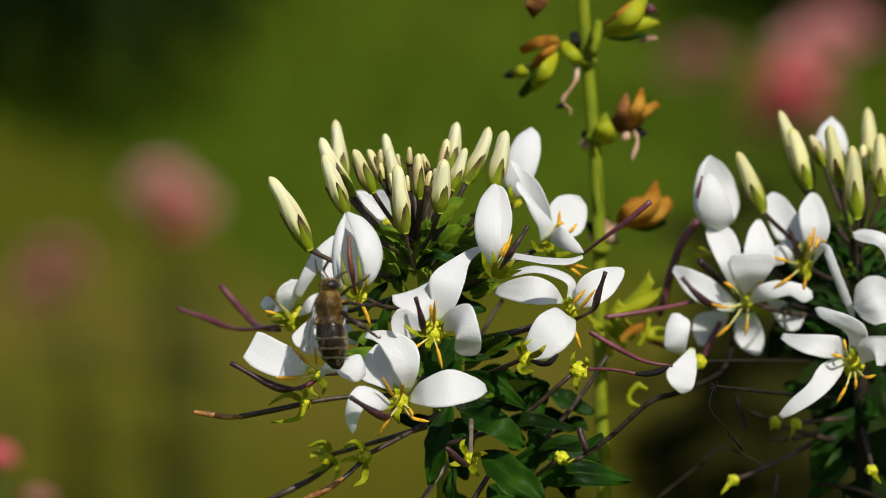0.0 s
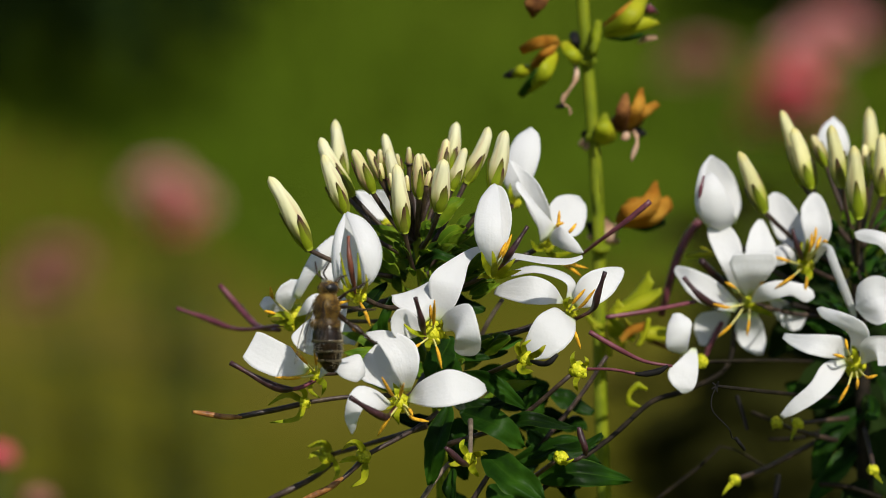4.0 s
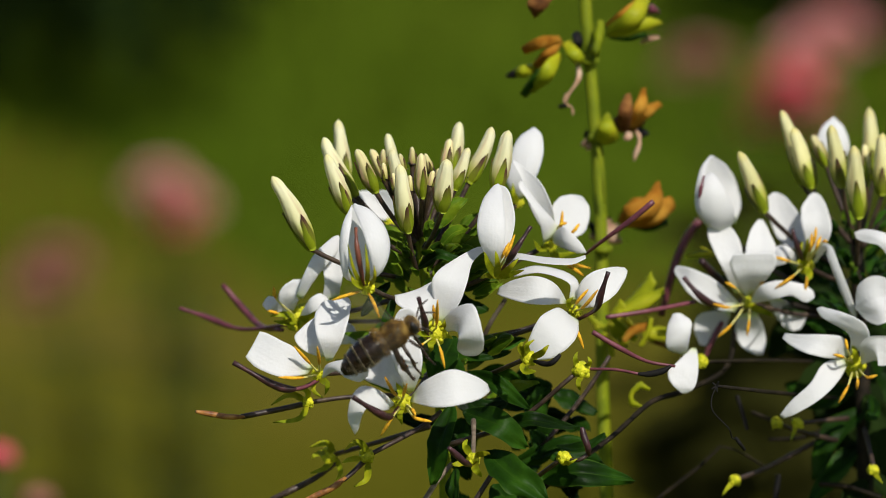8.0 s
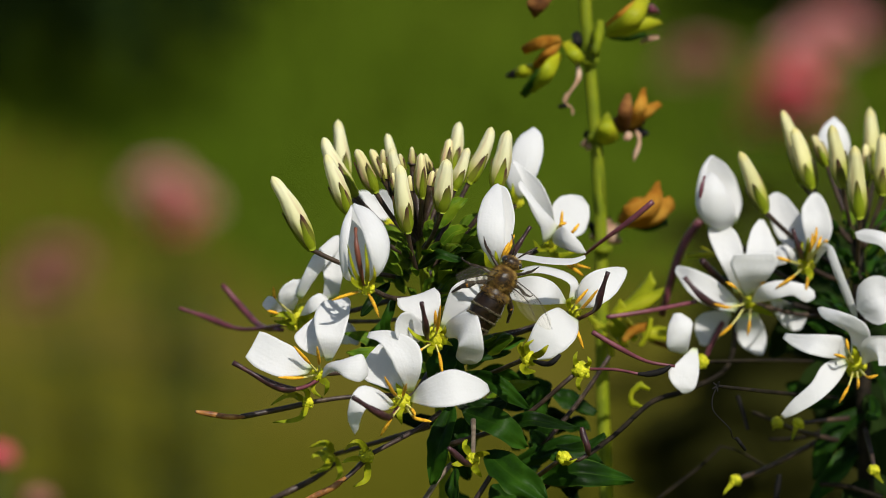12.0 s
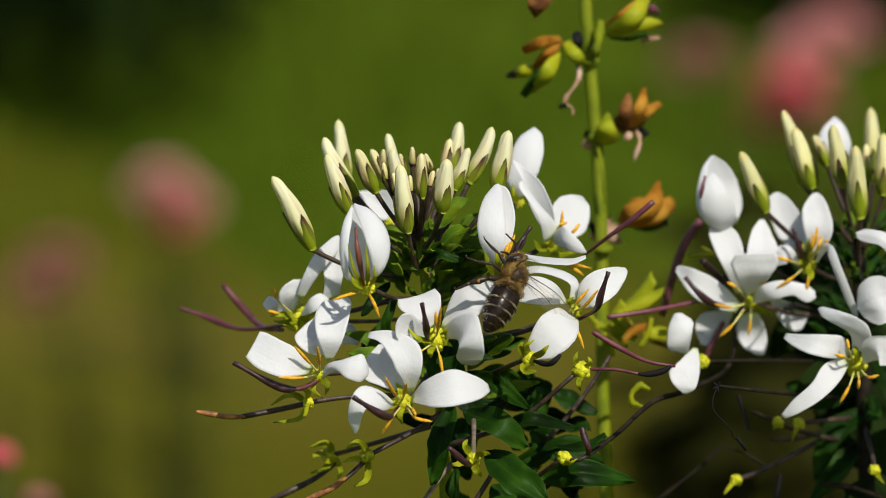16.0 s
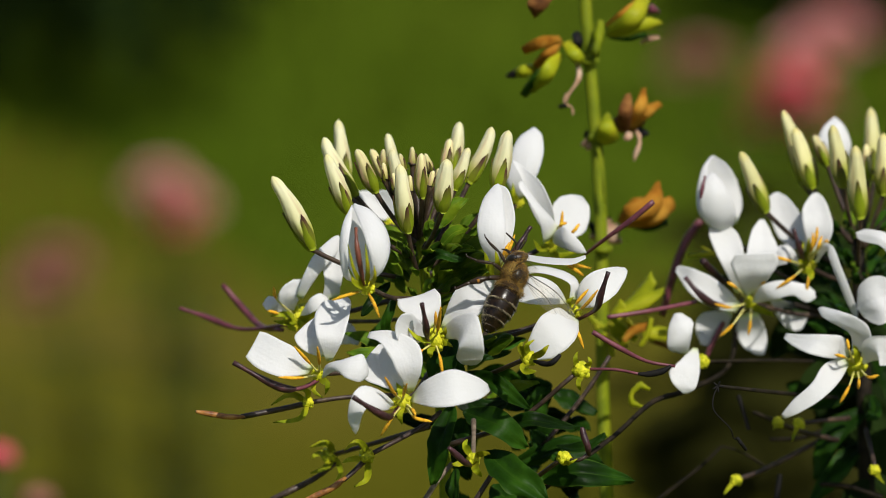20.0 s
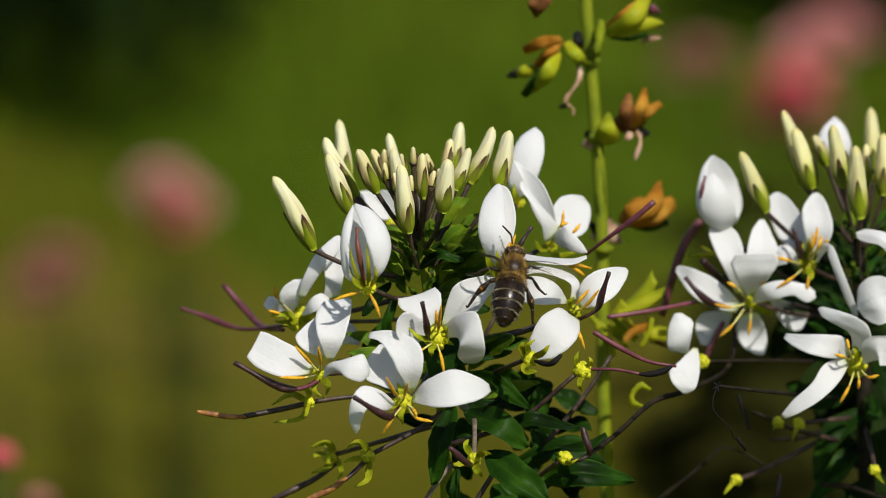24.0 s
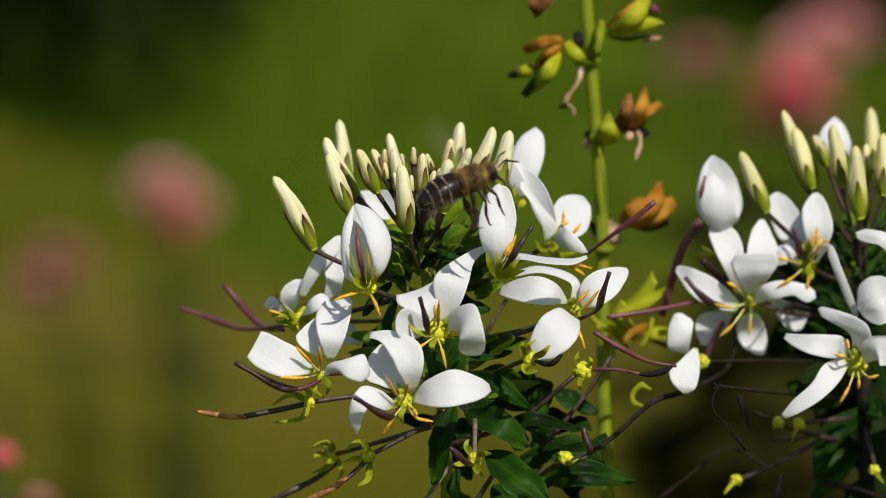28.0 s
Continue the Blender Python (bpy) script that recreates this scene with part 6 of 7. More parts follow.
    bloom, _ = flower(plant, (59.1, 10.9, -19.0), (61.4, 29.2, -18.5), [([(60.0, 9.9, -18.5), (61.6, 4.4, -15.4), (65.9, 7.2, -16.8)], 4.5, 0, 0.08, petal_form)],
        [([(58.3, 9.0, -17.9), (56.8, 4.2, -16.3), (55.5, 4.3, -16.0)], 0.6), ([(58.6, 8.7, -19.5), (57.6, 3.5, -20.5), (56.3, 3.1, -22.8)], 0.5), ([(59.6, 8.8, -19.1), (60.4, 3.7, -19.2), (61.8, 3.8, -18.9)], 0.6), ([(58.6, 9.0, -18.1), (57.6, 4.4, -15.4), (57.3, 4.7, -13.8)], 0.4), ([(59.2, 8.8, -19.4), (59.0, 3.6, -19.7), (58.9, 3.4, -20.9)], 0.6)],
        None, [([(59.3, 9.9, -18.5), (58.8, 7.3, -16.1), (58.5, 8.5, -15.0)], 1.3)], 1.3, "white open flower with drooping petals")
    petal(bloom, [(58.1, 9.6, -16.6), (57.0, 6.8, -14.0), (54.5, 5.9, -13.4), (51.3, 6.9, -13.6), (48.9, 8.8, -13.8)],
          [(57.8, 9.4, -17.4), (55.3, 5.5, -16.8), (52.0, 4.7, -16.0), (49.8, 6.9, -15.3), (48.5, 8.6, -14.5)], 0.05)
    petal(bloom, [(58.3, 9.0, -16.9), (57.9, 6.8, -13.6), (55.3, 6.2, -11.8), (53.9, 7.4, -11.1), (53.4, 9.1, -10.3)],
          [(59.4, 9.0, -16.5), (60.7, 5.2, -13.9), (60.0, 4.3, -11.6), (57.5, 4.7, -10.2), (54.2, 8.7, -9.9)], -0.05)
    petal(bloom, [(57.3, 9.1, -17.3), (54.1, 5.5, -17.7), (52.2, 3.9, -20.2), (49.7, 3.8, -22.5), (48.0, 4.2, -24.8)],
          [(57.9, 8.9, -18.4), (56.3, 4.9, -20.1), (53.7, 2.9, -22.2), (50.5, 2.9, -24.2), (48.6, 4.1, -25.3)], 0.05)
    flower(plant, (66.7, 18.6, -9.8), (61.8, 30.4, -12.0), [
        ([(66.7, 18.6, -9.8), (62.9, 12.5, -9.5), (59.4, 14.2, -11.3)], 7.0, 0, 0.1, petal_form), ([(66.4, 18.7, -9.0), (63.8, 13.9, -1.6), (59.2, 16.2, -0.5)], 2.2, 25, -0.1, strap_form)],
        (), None, (), 0.8, "white flower at the edge of the plant")
    bloom, _ = flower(plant, (37.3, 16.9, -19.5), None, [],
        (), None, [([(37.2, 15.8, -19.7), (35.9, 12.7, -19.9), (35.6, 12.6, -21.0)], 0.8)], 0.85, "white flower losing its petals")
    petal(bloom, [(34.1, 14.0, -17.8), (32.1, 11.8, -16.5), (32.2, 12.1, -13.6), (33.0, 13.5, -11.9)],
          [(35.1, 14.0, -17.6), (35.5, 11.8, -14.7), (35.7, 12.3, -12.8), (34.3, 13.5, -11.8)], -0.12)
    petal(bloom, [(35.8, 13.0, -16.7), (33.7, 9.2, -17.9), (32.2, 8.2, -19.3), (32.7, 7.4, -20.9), (34.2, 7.6, -22.3)],
          [(36.5, 13.0, -16.9), (36.6, 9.0, -18.8), (36.0, 7.3, -21.3), (34.9, 7.6, -22.3)], 0.05)
    for c, stalk, tipp in (((42.4, 17.8, -37.2), [(55.2, 26.6, -33.2), (46.6, 21.0, -36.4), (42.7, 17.8, -37.1)], (40.5, 15.5, -38.9)), ((61.9, 10.2, -34.1), [(61.6, 23.0, -30.8), (61.8, 14.6, -32.4), (61.9, 10.3, -33.5)], (63.2, 8.9, -35.8)),
                           ((51.4, 17.3, -28.7), [(59.2, 25.2, -29.6), (54.8, 20.3, -29.0), (51.8, 17.3, -28.7)], (50.3, 14.9, -30.8)), ((48.5, 19.3, -29.0), [(57.6, 24.7, -32.8), (52.3, 21.0, -30.8), (48.8, 19.2, -29.2)], (47.7, 17.1, -29.6))):
        calyx(plant, c, 0.9, stalk, [([c, tuple((Vector(c) + Vector(tipp)) / 2), tipp], 1.0)], label="yellow-green heart of a faded flower")
    twig(plant, [(43.9, 32.2, -13.2), (42.9, 29.6, -16.5), (41.2, 22.6, -21.6), (34.7, 14.2, -23.3), (29.6, 8.0, -23.8), (23.7, -0.7, -27.1), (17.2, -7.4, -30.4), (11.6, -10.1, -34.4)], 0.36, TWIG)
    twig(plant, [(54.3, 26.7, -21.4), (46.6, 22.8, -20.5), (37.6, 17.9, -19.7)], 0.24, TWIG)
    twig(plant, [(57.6, 25.8, -26.7), (48.1, 6.3, -22.0), (38.0, -15.1, -16.7)], 0.28, TWIG)
    twig(plant, [(38.0, -15.1, -16.7), (37.3, -16.4, -18.1), (37.4, -17.7, -19.7), (39.2, -18.0, -21.6), (39.7, -19.1, -22.1), (40.1, -18.3, -23.4), (40.8, -19.4, -23.5), (41.8, -18.6, -24.9)], 0.085, DARK)
    twig(plant, [(40.6, -18.3, -23.4), (41.0, -19.4, -23.8), (41.8, -18.6, -25.0)], 0.26, DARK)
    twig(plant, [(42.7, 19.9, -25.1), (43.5, 19.5, -27.5), (44.2, 19.1, -30.1)], 0.32, DARK)
    twig(plant, [(49.1, 23.8, -37.7), (48.8, 23.4, -40.2), (48.3, 23.0, -42.6)], 0.4, DARK)
    twig(plant, [(40.9, 30.4, -34.9), (37.2, 29.8, -38.3), (30.5, 28.9, -43.3)], 0.2, TWIG)
    twig(plant, [(40.9, 30.4, -34.9), (43.8, 30.3, -35.7), (48.0, 29.8, -38.2)], 0.14, TWIG)
    twig(plant, [(47.9, 28.6, -33.6), (52.7, 26.7, -32.8), (56.9, 27.0, -31.2)], 0.3, TWIG)
    twig(plant, [(23.4, 12.1, -12.1), (29.8, 14.2, -11.5), (36.4, 18.4, -11.0)], 0.32, ROSE)
    twig(plant, [(38.0, 40.1, -2.7), (35.7, 39.6, -6.0), (34.0, 38.8, -10.2), (32.4, 39.6, -17.1)], 0.6, ROSE)
    twig(plant, [(40.9, 27.7, -15.7), (39.5, 27.3, -18.2), (38.4, 26.8, -20.6)], 0.4, ROSE)
    twig(plant, [(48.6, 28.3, -12.5), (51.8, 28.1, -13.4), (57.7, 29.8, -15.4)], 0.4, TWIG)
    twig(plant, [(37.4, 21.4, -5.5), (38.9, 23.1, -7.3), (40.8, 24.8, -9.3)], 0.5, POD)
    twig(plant, [(45.1, 23.4, -28.3), (47.5, 22.3, -29.1), (48.9, 21.2, -29.6)], 0.3, TWIG)
    twig(plant, [(63.7, 17.4, -39.7), (58.9, 19.6, -38.6), (55.0, 21.6, -38.7)], 0.4, TWIG)
    for left, right in (([(39.7, 29.0, -5.6), (37.7, 29.0, -5.5), (35.4, 29.0, -6.0)], [(39.6, 28.0, -6.0), (37.7, 28.0, -6.2), (35.5, 28.0, -6.3)]), ([(39.6, 30.0, -6.0), (38.6, 30.0, -5.2), (37.6, 30.0, -4.9)], [(39.7, 30.0, -6.4), (38.9, 30.0, -5.7), (37.7, 30.0, -5.1)])):
        part("bract", loft([mm(p) for p in left], [mm(p) for p in right], -0.2, 0.0002, 8, 4, 0.05, seed()), LIME, plant)
    for k in range(5):
        a = k * 1.2
        c = mm((38.0, -15.1, -16.7))
        part("stalk", tube([c, c + Vector((math.cos(a) * 0.0008, -0.0003, math.sin(a) * 0.0008))], [0.0002, 0.00012], 5), DARK, plant)
    # SHADE_LEAF on every other leaf: the plant's own shade put into the colour
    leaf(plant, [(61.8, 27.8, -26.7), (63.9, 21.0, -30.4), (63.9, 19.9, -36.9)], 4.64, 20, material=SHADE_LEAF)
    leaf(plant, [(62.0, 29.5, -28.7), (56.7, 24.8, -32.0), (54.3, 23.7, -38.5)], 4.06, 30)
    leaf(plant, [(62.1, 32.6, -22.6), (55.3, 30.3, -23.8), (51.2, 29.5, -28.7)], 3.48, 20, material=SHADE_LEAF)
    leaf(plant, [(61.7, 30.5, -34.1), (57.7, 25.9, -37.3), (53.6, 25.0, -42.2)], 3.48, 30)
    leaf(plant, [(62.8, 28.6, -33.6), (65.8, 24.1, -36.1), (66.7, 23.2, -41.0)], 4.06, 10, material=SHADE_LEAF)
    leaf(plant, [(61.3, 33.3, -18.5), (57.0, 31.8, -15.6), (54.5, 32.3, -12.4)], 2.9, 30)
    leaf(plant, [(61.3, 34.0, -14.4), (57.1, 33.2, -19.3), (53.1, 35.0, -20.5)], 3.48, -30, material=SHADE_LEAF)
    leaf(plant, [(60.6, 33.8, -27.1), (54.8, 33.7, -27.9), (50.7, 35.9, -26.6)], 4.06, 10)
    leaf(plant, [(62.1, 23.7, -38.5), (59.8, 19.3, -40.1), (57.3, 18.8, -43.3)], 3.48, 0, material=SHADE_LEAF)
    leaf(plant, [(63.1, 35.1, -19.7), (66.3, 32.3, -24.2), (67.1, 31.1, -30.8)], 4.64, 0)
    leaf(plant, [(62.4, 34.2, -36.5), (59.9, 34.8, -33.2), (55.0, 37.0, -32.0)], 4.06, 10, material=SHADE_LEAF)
    leaf(plant, [(62.5, 25.8, -26.3), (62.7, 19.5, -27.5), (61.1, 17.4, -27.9)], 1.97, 20)
    # an unseen leafy shoot, added on the sunny side to shade the leaves below
    twig(plant, [(62.6, 30.0, -30.0), (72.0, 20.0, -26.0), (78.5, 8.0, -20.0), (78.8, 2.0, -12.0)], 0.9, PEDICEL)
    leaf(plant, [(78.0, 8.0, -22.0), (72.0, 6.0, -19.6), (66.0, 5.0, -20.0)], 8.0, 0, facing=(0.31, -0.64, 0.70))
    leaf(plant, [(78.4, 4.0, -17.0), (72.5, 2.0, -14.8), (66.4, 1.0, -15.5)], 8.0, 10, facing=(0.31, -0.64, 0.70))
    leaf(plant, [(78.6, 2.0, -12.0), (72.0, -2.0, -9.8), (66.2, -3.0, -10.8)], 7.0, -10, facing=(0.31, -0.64, 0.70))
    leaf(plant, [(77.0, 12.0, -27.0), (72.0, 8.0, -25.0), (66.6, 7.0, -25.2)], 7.0, 0, facing=(0.31, -0.64, 0.70))
    # rear leaves, coloured dark for the shade under the flower head
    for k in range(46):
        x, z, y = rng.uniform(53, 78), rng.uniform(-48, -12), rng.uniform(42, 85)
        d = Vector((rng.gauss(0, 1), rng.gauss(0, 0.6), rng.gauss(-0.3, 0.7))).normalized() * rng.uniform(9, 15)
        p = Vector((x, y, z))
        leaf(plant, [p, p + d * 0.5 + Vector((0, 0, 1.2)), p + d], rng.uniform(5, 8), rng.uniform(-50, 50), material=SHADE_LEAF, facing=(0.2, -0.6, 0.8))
    sprigs(plant, (60.6, 31.5, -5.5), (8, 8, 6), 40, 4.4, rng, materials=(LEAF, LEAF, BRACT))
    sprigs(plant, (61.6, 32.1, -14.0), (9, 8, 7), 44, 5.2, rng, materials=(LEAF,))
    return plant


# ---- the honey bee ----
S = 1.06 / 1000


def revolve(x0, x1, profile, rings, sides, squash=0.92, bm=None, drop=None):
    """A body turned about the bee's length, from x0 to x1 (bee millimetres)."""
    bm = bm or bmesh.new()
    uvl = bm.loops.layers.uv.verify()
    rows = []
    for i in range(rings + 1):
        u = i / rings
        x = x0 + (x1 - x0) * u
        r = profile(u)
        z = drop(x) if drop else 0
        rows.append([bm.verts.new(Vector((x, r * math.cos(w), z + r * squash * math.sin(w))) * S) for w in [2 * math.pi * j / sides for j in range(sides)]])
    for i in range(rings):
        for j in range(sides):
            f = bm.faces.new((rows[i][j], rows[i][(j + 1) % sides], rows[i + 1][(j + 1) % sides], rows[i + 1][j]))
            for lp, (a, b) in zip(f.loops, ((i, j), (i, j + 1), (i + 1, j + 1), (i + 1, j))):
                lp[uvl].uv = (a / rings, b / sides)
    bm.faces.new(rows[0])
    bm.faces.new(rows[-1][::-1])
    return bm


def fuzz(centre, radii, count, length, rng, keep=lambda d: True):
    """Short hairs that stand out from an egg-shaped body."""
    bm = bmesh.new()
    for _ in range(count):
        d = Vector((rng.gauss(0, 1), rng.gauss(0, 1), rng.gauss(0, 1))).normalized()
        if not keep(d):
            continue
        p = Vector(centre) + Vector((d.x * radii[0], d.y * radii[1], d.z * radii[2]))
        tip = p + (d + Vector((rng.gauss(0, .3) - 0.25, rng.gauss(0, .3), rng.gauss(0, .3)))) * length * rng.uniform(0.6, 1.2)
        s = d.cross(Vector((rng.gauss(0, 1), rng.gauss(0, 1), rng.gauss(0, 1)))).normalized() * 0.013
        q = d.cross(s)
        vs = [bm.verts.new(v * S) for v in (p + s, p - s * 0.5 + q, p - s * 0.5 - q, tip)]
        for a, b, c in ((0, 1, 3), (1, 2, 3), (2, 0, 3)):
            bm.faces.new((vs[a], vs[b], vs[c]))
    return bm


def hair_ring(x0, wide, count, girth, drop, rng):
    """A belt of short hairs that lie backwards on the abdomen."""
    bm = bmesh.new()
    for _ in range(count):
        x, w = x0 + rng.uniform(0, wide), rng.uniform(0, 2 * math.pi)
        r = girth(x) * 1.015
        n = Vector((0, math.cos(w), math.sin(w)))
        p = Vector((x, r * math.cos(w), drop(x) + 0.9 * r * math.sin(w)))
        tip = p + Vector((-rng.uniform(0.18, 0.34), rng.gauss(0, .06), rng.gauss(0, .06))) + n * rng.uniform(0.0, 0.10)
        side = Vector((0, -math.sin(w), math.cos(w))) * 0.013
        vs = [bm.verts.new(v * S) for v in (p + side, p - side, p + n * 0.05, tip)]
        for a, b, c in ((0, 1, 3), (1, 2, 3), (2, 0, 3)):
            bm.faces.new((vs[a], vs[b], vs[c]))
    return bm


def bee():
    rng = random.Random(21)
    ob = root("honey_bee", (0, 0, 0), "brown honey bee with tawny fur and pale-banded dark abdomen", "bee")
    thorax = part("thorax", ball((0, 0, 0), 1.60 * S, (1.15, 1.0, 0.95), 0.06, 1.0, 3), CHITIN, ob)
    part("fur", fuzz((0, 0, 0), (1.80, 1.56, 1.46), 15000, 0.44, rng, lambda d: d.z < 0.86 or rng.random() < 0.3), FUR, thorax)
    head = part("head", ball(Vector((2.55, 0, -0.25)) * S, 1.22 * S, (0.70, 1.12, 1.0), 0.05, 2.0, 3), CHITIN, ob, at=Vector((1.75, 0, -0.15)) * S)
    part("fur", fuzz((2.55, 0, -0.2), (0.84, 1.30, 1.18), 1400, 0.34, rng, lambda d: abs(d.y) < 0.8), FUR, head)
    for side in (1, -1):
        part("eye", ball(Vector((2.6, side * 1.0, -0.1)) * S, 0.80 * S, (0.66, 0.55, 1.15), 0, 0, 2), EYE_BLACK, head)
        pts = [Vector(p) * S for p in ((3.6, side * 0.45, 0.25), (4.3, side * 0.75, 0.9), (4.7, side * 1.0, 1.0), (5.9, side * 1.9, 0.7))]
        part("antenna", tube(pts, [0.00013, 0.00012, 0.00015, 0.00015, 0.00011], 6, 10), CHITIN, head)
    part("proboscis", tube([Vector(p) * S for p in ((3.3, 0, -1.3), (3.9, 0, -2.0), (4.2, 0, -2.9))], [0.0003, 0.00018, 0.0001], 6), CHITIN, head)
    drop = lambda x: -0.05 * (x + 1.6) ** 2 * 0.35
    def girth(x):
        s = (-1.7 - x) / 6.75
        return 2.06 * max(0.02, math.sin(math.pi * min(1, s * 0.84 + 0.16) ** 0.92)) ** 0.50
    for k, (x0, x1) in enumerate(((-1.75, -2.7), (-2.6, -4.2), (-4.1, -5.5), (-5.4, -6.7), (-6.6, -7.7), (-7.6, -8.3))):
        part("abdomen_segment", revolve(x0, x1, lambda u, x0=x0, x1=x1: girth(x0 + (x1 - x0) * u) * (1.0 + 0.02 * u), 8, 22, 0.9, drop=drop), TERGITE, ob)
    part("waist", revolve(-1.2, -2.2, lambda u: 1.3 + 0.5 * u, 4, 14), CHITIN, ob)
    for x, wide, count in ((-4.25, 0.17, 900), (-5.55, 0.16, 820), (-6.75, 0.14, 620)):
        part("hair_band", hair_ring(x, wide, count, girth, drop, rng), PALE_FUR, ob, "pale felted hair band")
    part("fur", fuzz((-4.8, 0, -0.4), (3.3, 1.96, 1.70), 3200, 0.26, rng, lambda d: d.z < 0.22 and d.x > -0.85), PALE_FUR, ob)
    part("fur", fuzz((-2.0, 0, 0.1), (0.75, 1.86, 1.76), 2600, 0.46, rng), FUR, ob)
    wings = []
    for side in (1, -1):
        for fore, (length, wide, at) in ((True, (8.4, 2.3, (0.7, 1.2, 1.2))), (False, (5.8, 1.6, (-0.3, 1.2, 1.1)))):
            p = Vector((at[0], at[1] * side, at[2])) * S
            q = [p, p + Vector((-0.05 * length, side * 0.5 * length, 0)) * S, p + Vector((-0.12 * length, side * length, 0)) * S]
            bm = blade(q, wide * S, Vector((0, 0, 1)), 0, 0.02, petal_form, 0.00004, 14, 6, 0.03, seed())
            w = part("forewing" if fore else "hindwing", bm, WING, ob, "clear veined wing", at=p)
            part("vein", tube([q[0] + Vector((0.15, 0, 0)) * S, q[1] + Vector((wide * 0.42, 0, 0)) * S, q[2] + Vector((wide * 0.12, 0, 0)) * S], [0.00009, 0.00006, 0.00003], 5), CHITIN, w)
            for a, b, c in ((0.12, 0.02, -0.10), (-0.10, -0.18, -0.22), (-0.2, -0.34, -0.30)):
                part("vein", tube([q[0], q[1] + Vector((a * wide, 0, 0.01)) * S, q[1].lerp(q[2], 0.75) + Vector((b * wide, 0, 0.01)) * S], [0.000018, 0.000014, 0.000008], 4, 8), CHITIN, w)
            part("vein", tube([q[1] + Vector((0.40 * wide, 0, 0.01)) * S, q[1] + Vector((-0.34 * wide, 0.1, 0.01)) * S], [0.000018, 0.000018], 4, 3), CHITIN, w)
            wings.append((w, side, fore))
    legs = []
    for side in (1, -1):
        for k, (x, pts, r) in enumerate(((1.2, ((0, 0, 0), (0.9, 1.5, -0.4), (1.6, 2.5, -1.6), (2.3, 3.1, -2.4)), 0.20),
                                         (0.1, ((0, 0, 0), (0.1, 1.9, -0.2), (-0.3, 3.2, -1.7), (-0.2, 4.3, -2.8)), 0.22),
                                         (-0.9, ((0, 0, 0), (-0.9, 1.6, -0.3), (-2.3, 2.8, -1.9), (-3.6, 3.4, -3.4)), 0.30))):
            o = Vector((x, side * 1.0, -1.3))
            q = [(o + Vector((a, b * side, c))) * S for a, b, c in pts]
            at = q[0]
            lg = part("leg", tube(q[:2], [r * S, r * 1.25 * S, r * 0.9 * S], 7, 6), CHITIN, ob, at=at)
            part("shin", tube(q[1:3], [r * 0.7 * S, r * (1.7 if k == 2 else 1.1) * S, r * 0.9 * S], 7, 6), CHITIN, lg)
            part("foot", tube([q[2], q[2].lerp(q[3], 0.5), q[3], q[3] + Vector((0.3, side * 0.2, -0.1)) * S], [r * 0.8 * S, r * 0.75 * S, r * 0.4 * S, r * 0.3 * S], 6, 8), CHITIN, lg)
            if k == 2:
                part("pollen_load", ball(q[1].lerp(q[2], 0.6), 0.46 * S, (0.8, 0.7, 1.35), 0.3, seed(), 2), POLLEN, lg)
            legs.append((lg, side, k))
    return ob, wings, legs, head


def fly():
    ob = root("small_fly", (0, 0, 0), "tiny dark fly crossing in front of the lawn", "fly")
    k = 0.45
    body = part("body", ball((0, 0, 0), 0.0009 * k * 2, (1.9, 0.9, 0.9), 0.1, 3, 2), CHITIN, ob)
    part("head", ball((0.0021 * k * 2 * 0.9, 0, 0.0001), 0.0006 * k * 2, (0.8, 1.2, 1), 0.05, 4, 2), EYE_BLACK, ob)
    for side in (1, -1):
        p = Vector((0.0003, side * 0.0005, 0.0007))
        part("wing", blade([p, p + Vector((-0.0003, side * 0.0012, 0.0004)), p + Vector((-0.0012, side * 0.0024, 0.0005))], 0.0011, Vector((0, 0, 1)), 0, 0.02, petal_form, 0.00003, 8, 4, 0.03, seed()), WING, ob)
        for x in (-0.0006, 0.0, 0.0006):
            part("leg", tube([Vector((x, side * 0.0004, -0.0005)), Vector((x * 1.5, side * 0.001, -0.0009)), Vector((x * 2, side * 0.0013, -0.0016))], [0.00007, 0.00004], 5), CHITIN, ob)
    return ob


ground()
soil_crumbs()
lawn_blades()
background()
white, middle_flower, middle_petals, half_flower = main_plant()
dry_stalk = stalk_plant()
second = second_plant()
honey_bee, bee_wings, bee_legs, bee_head = bee()
little_fly = fly()


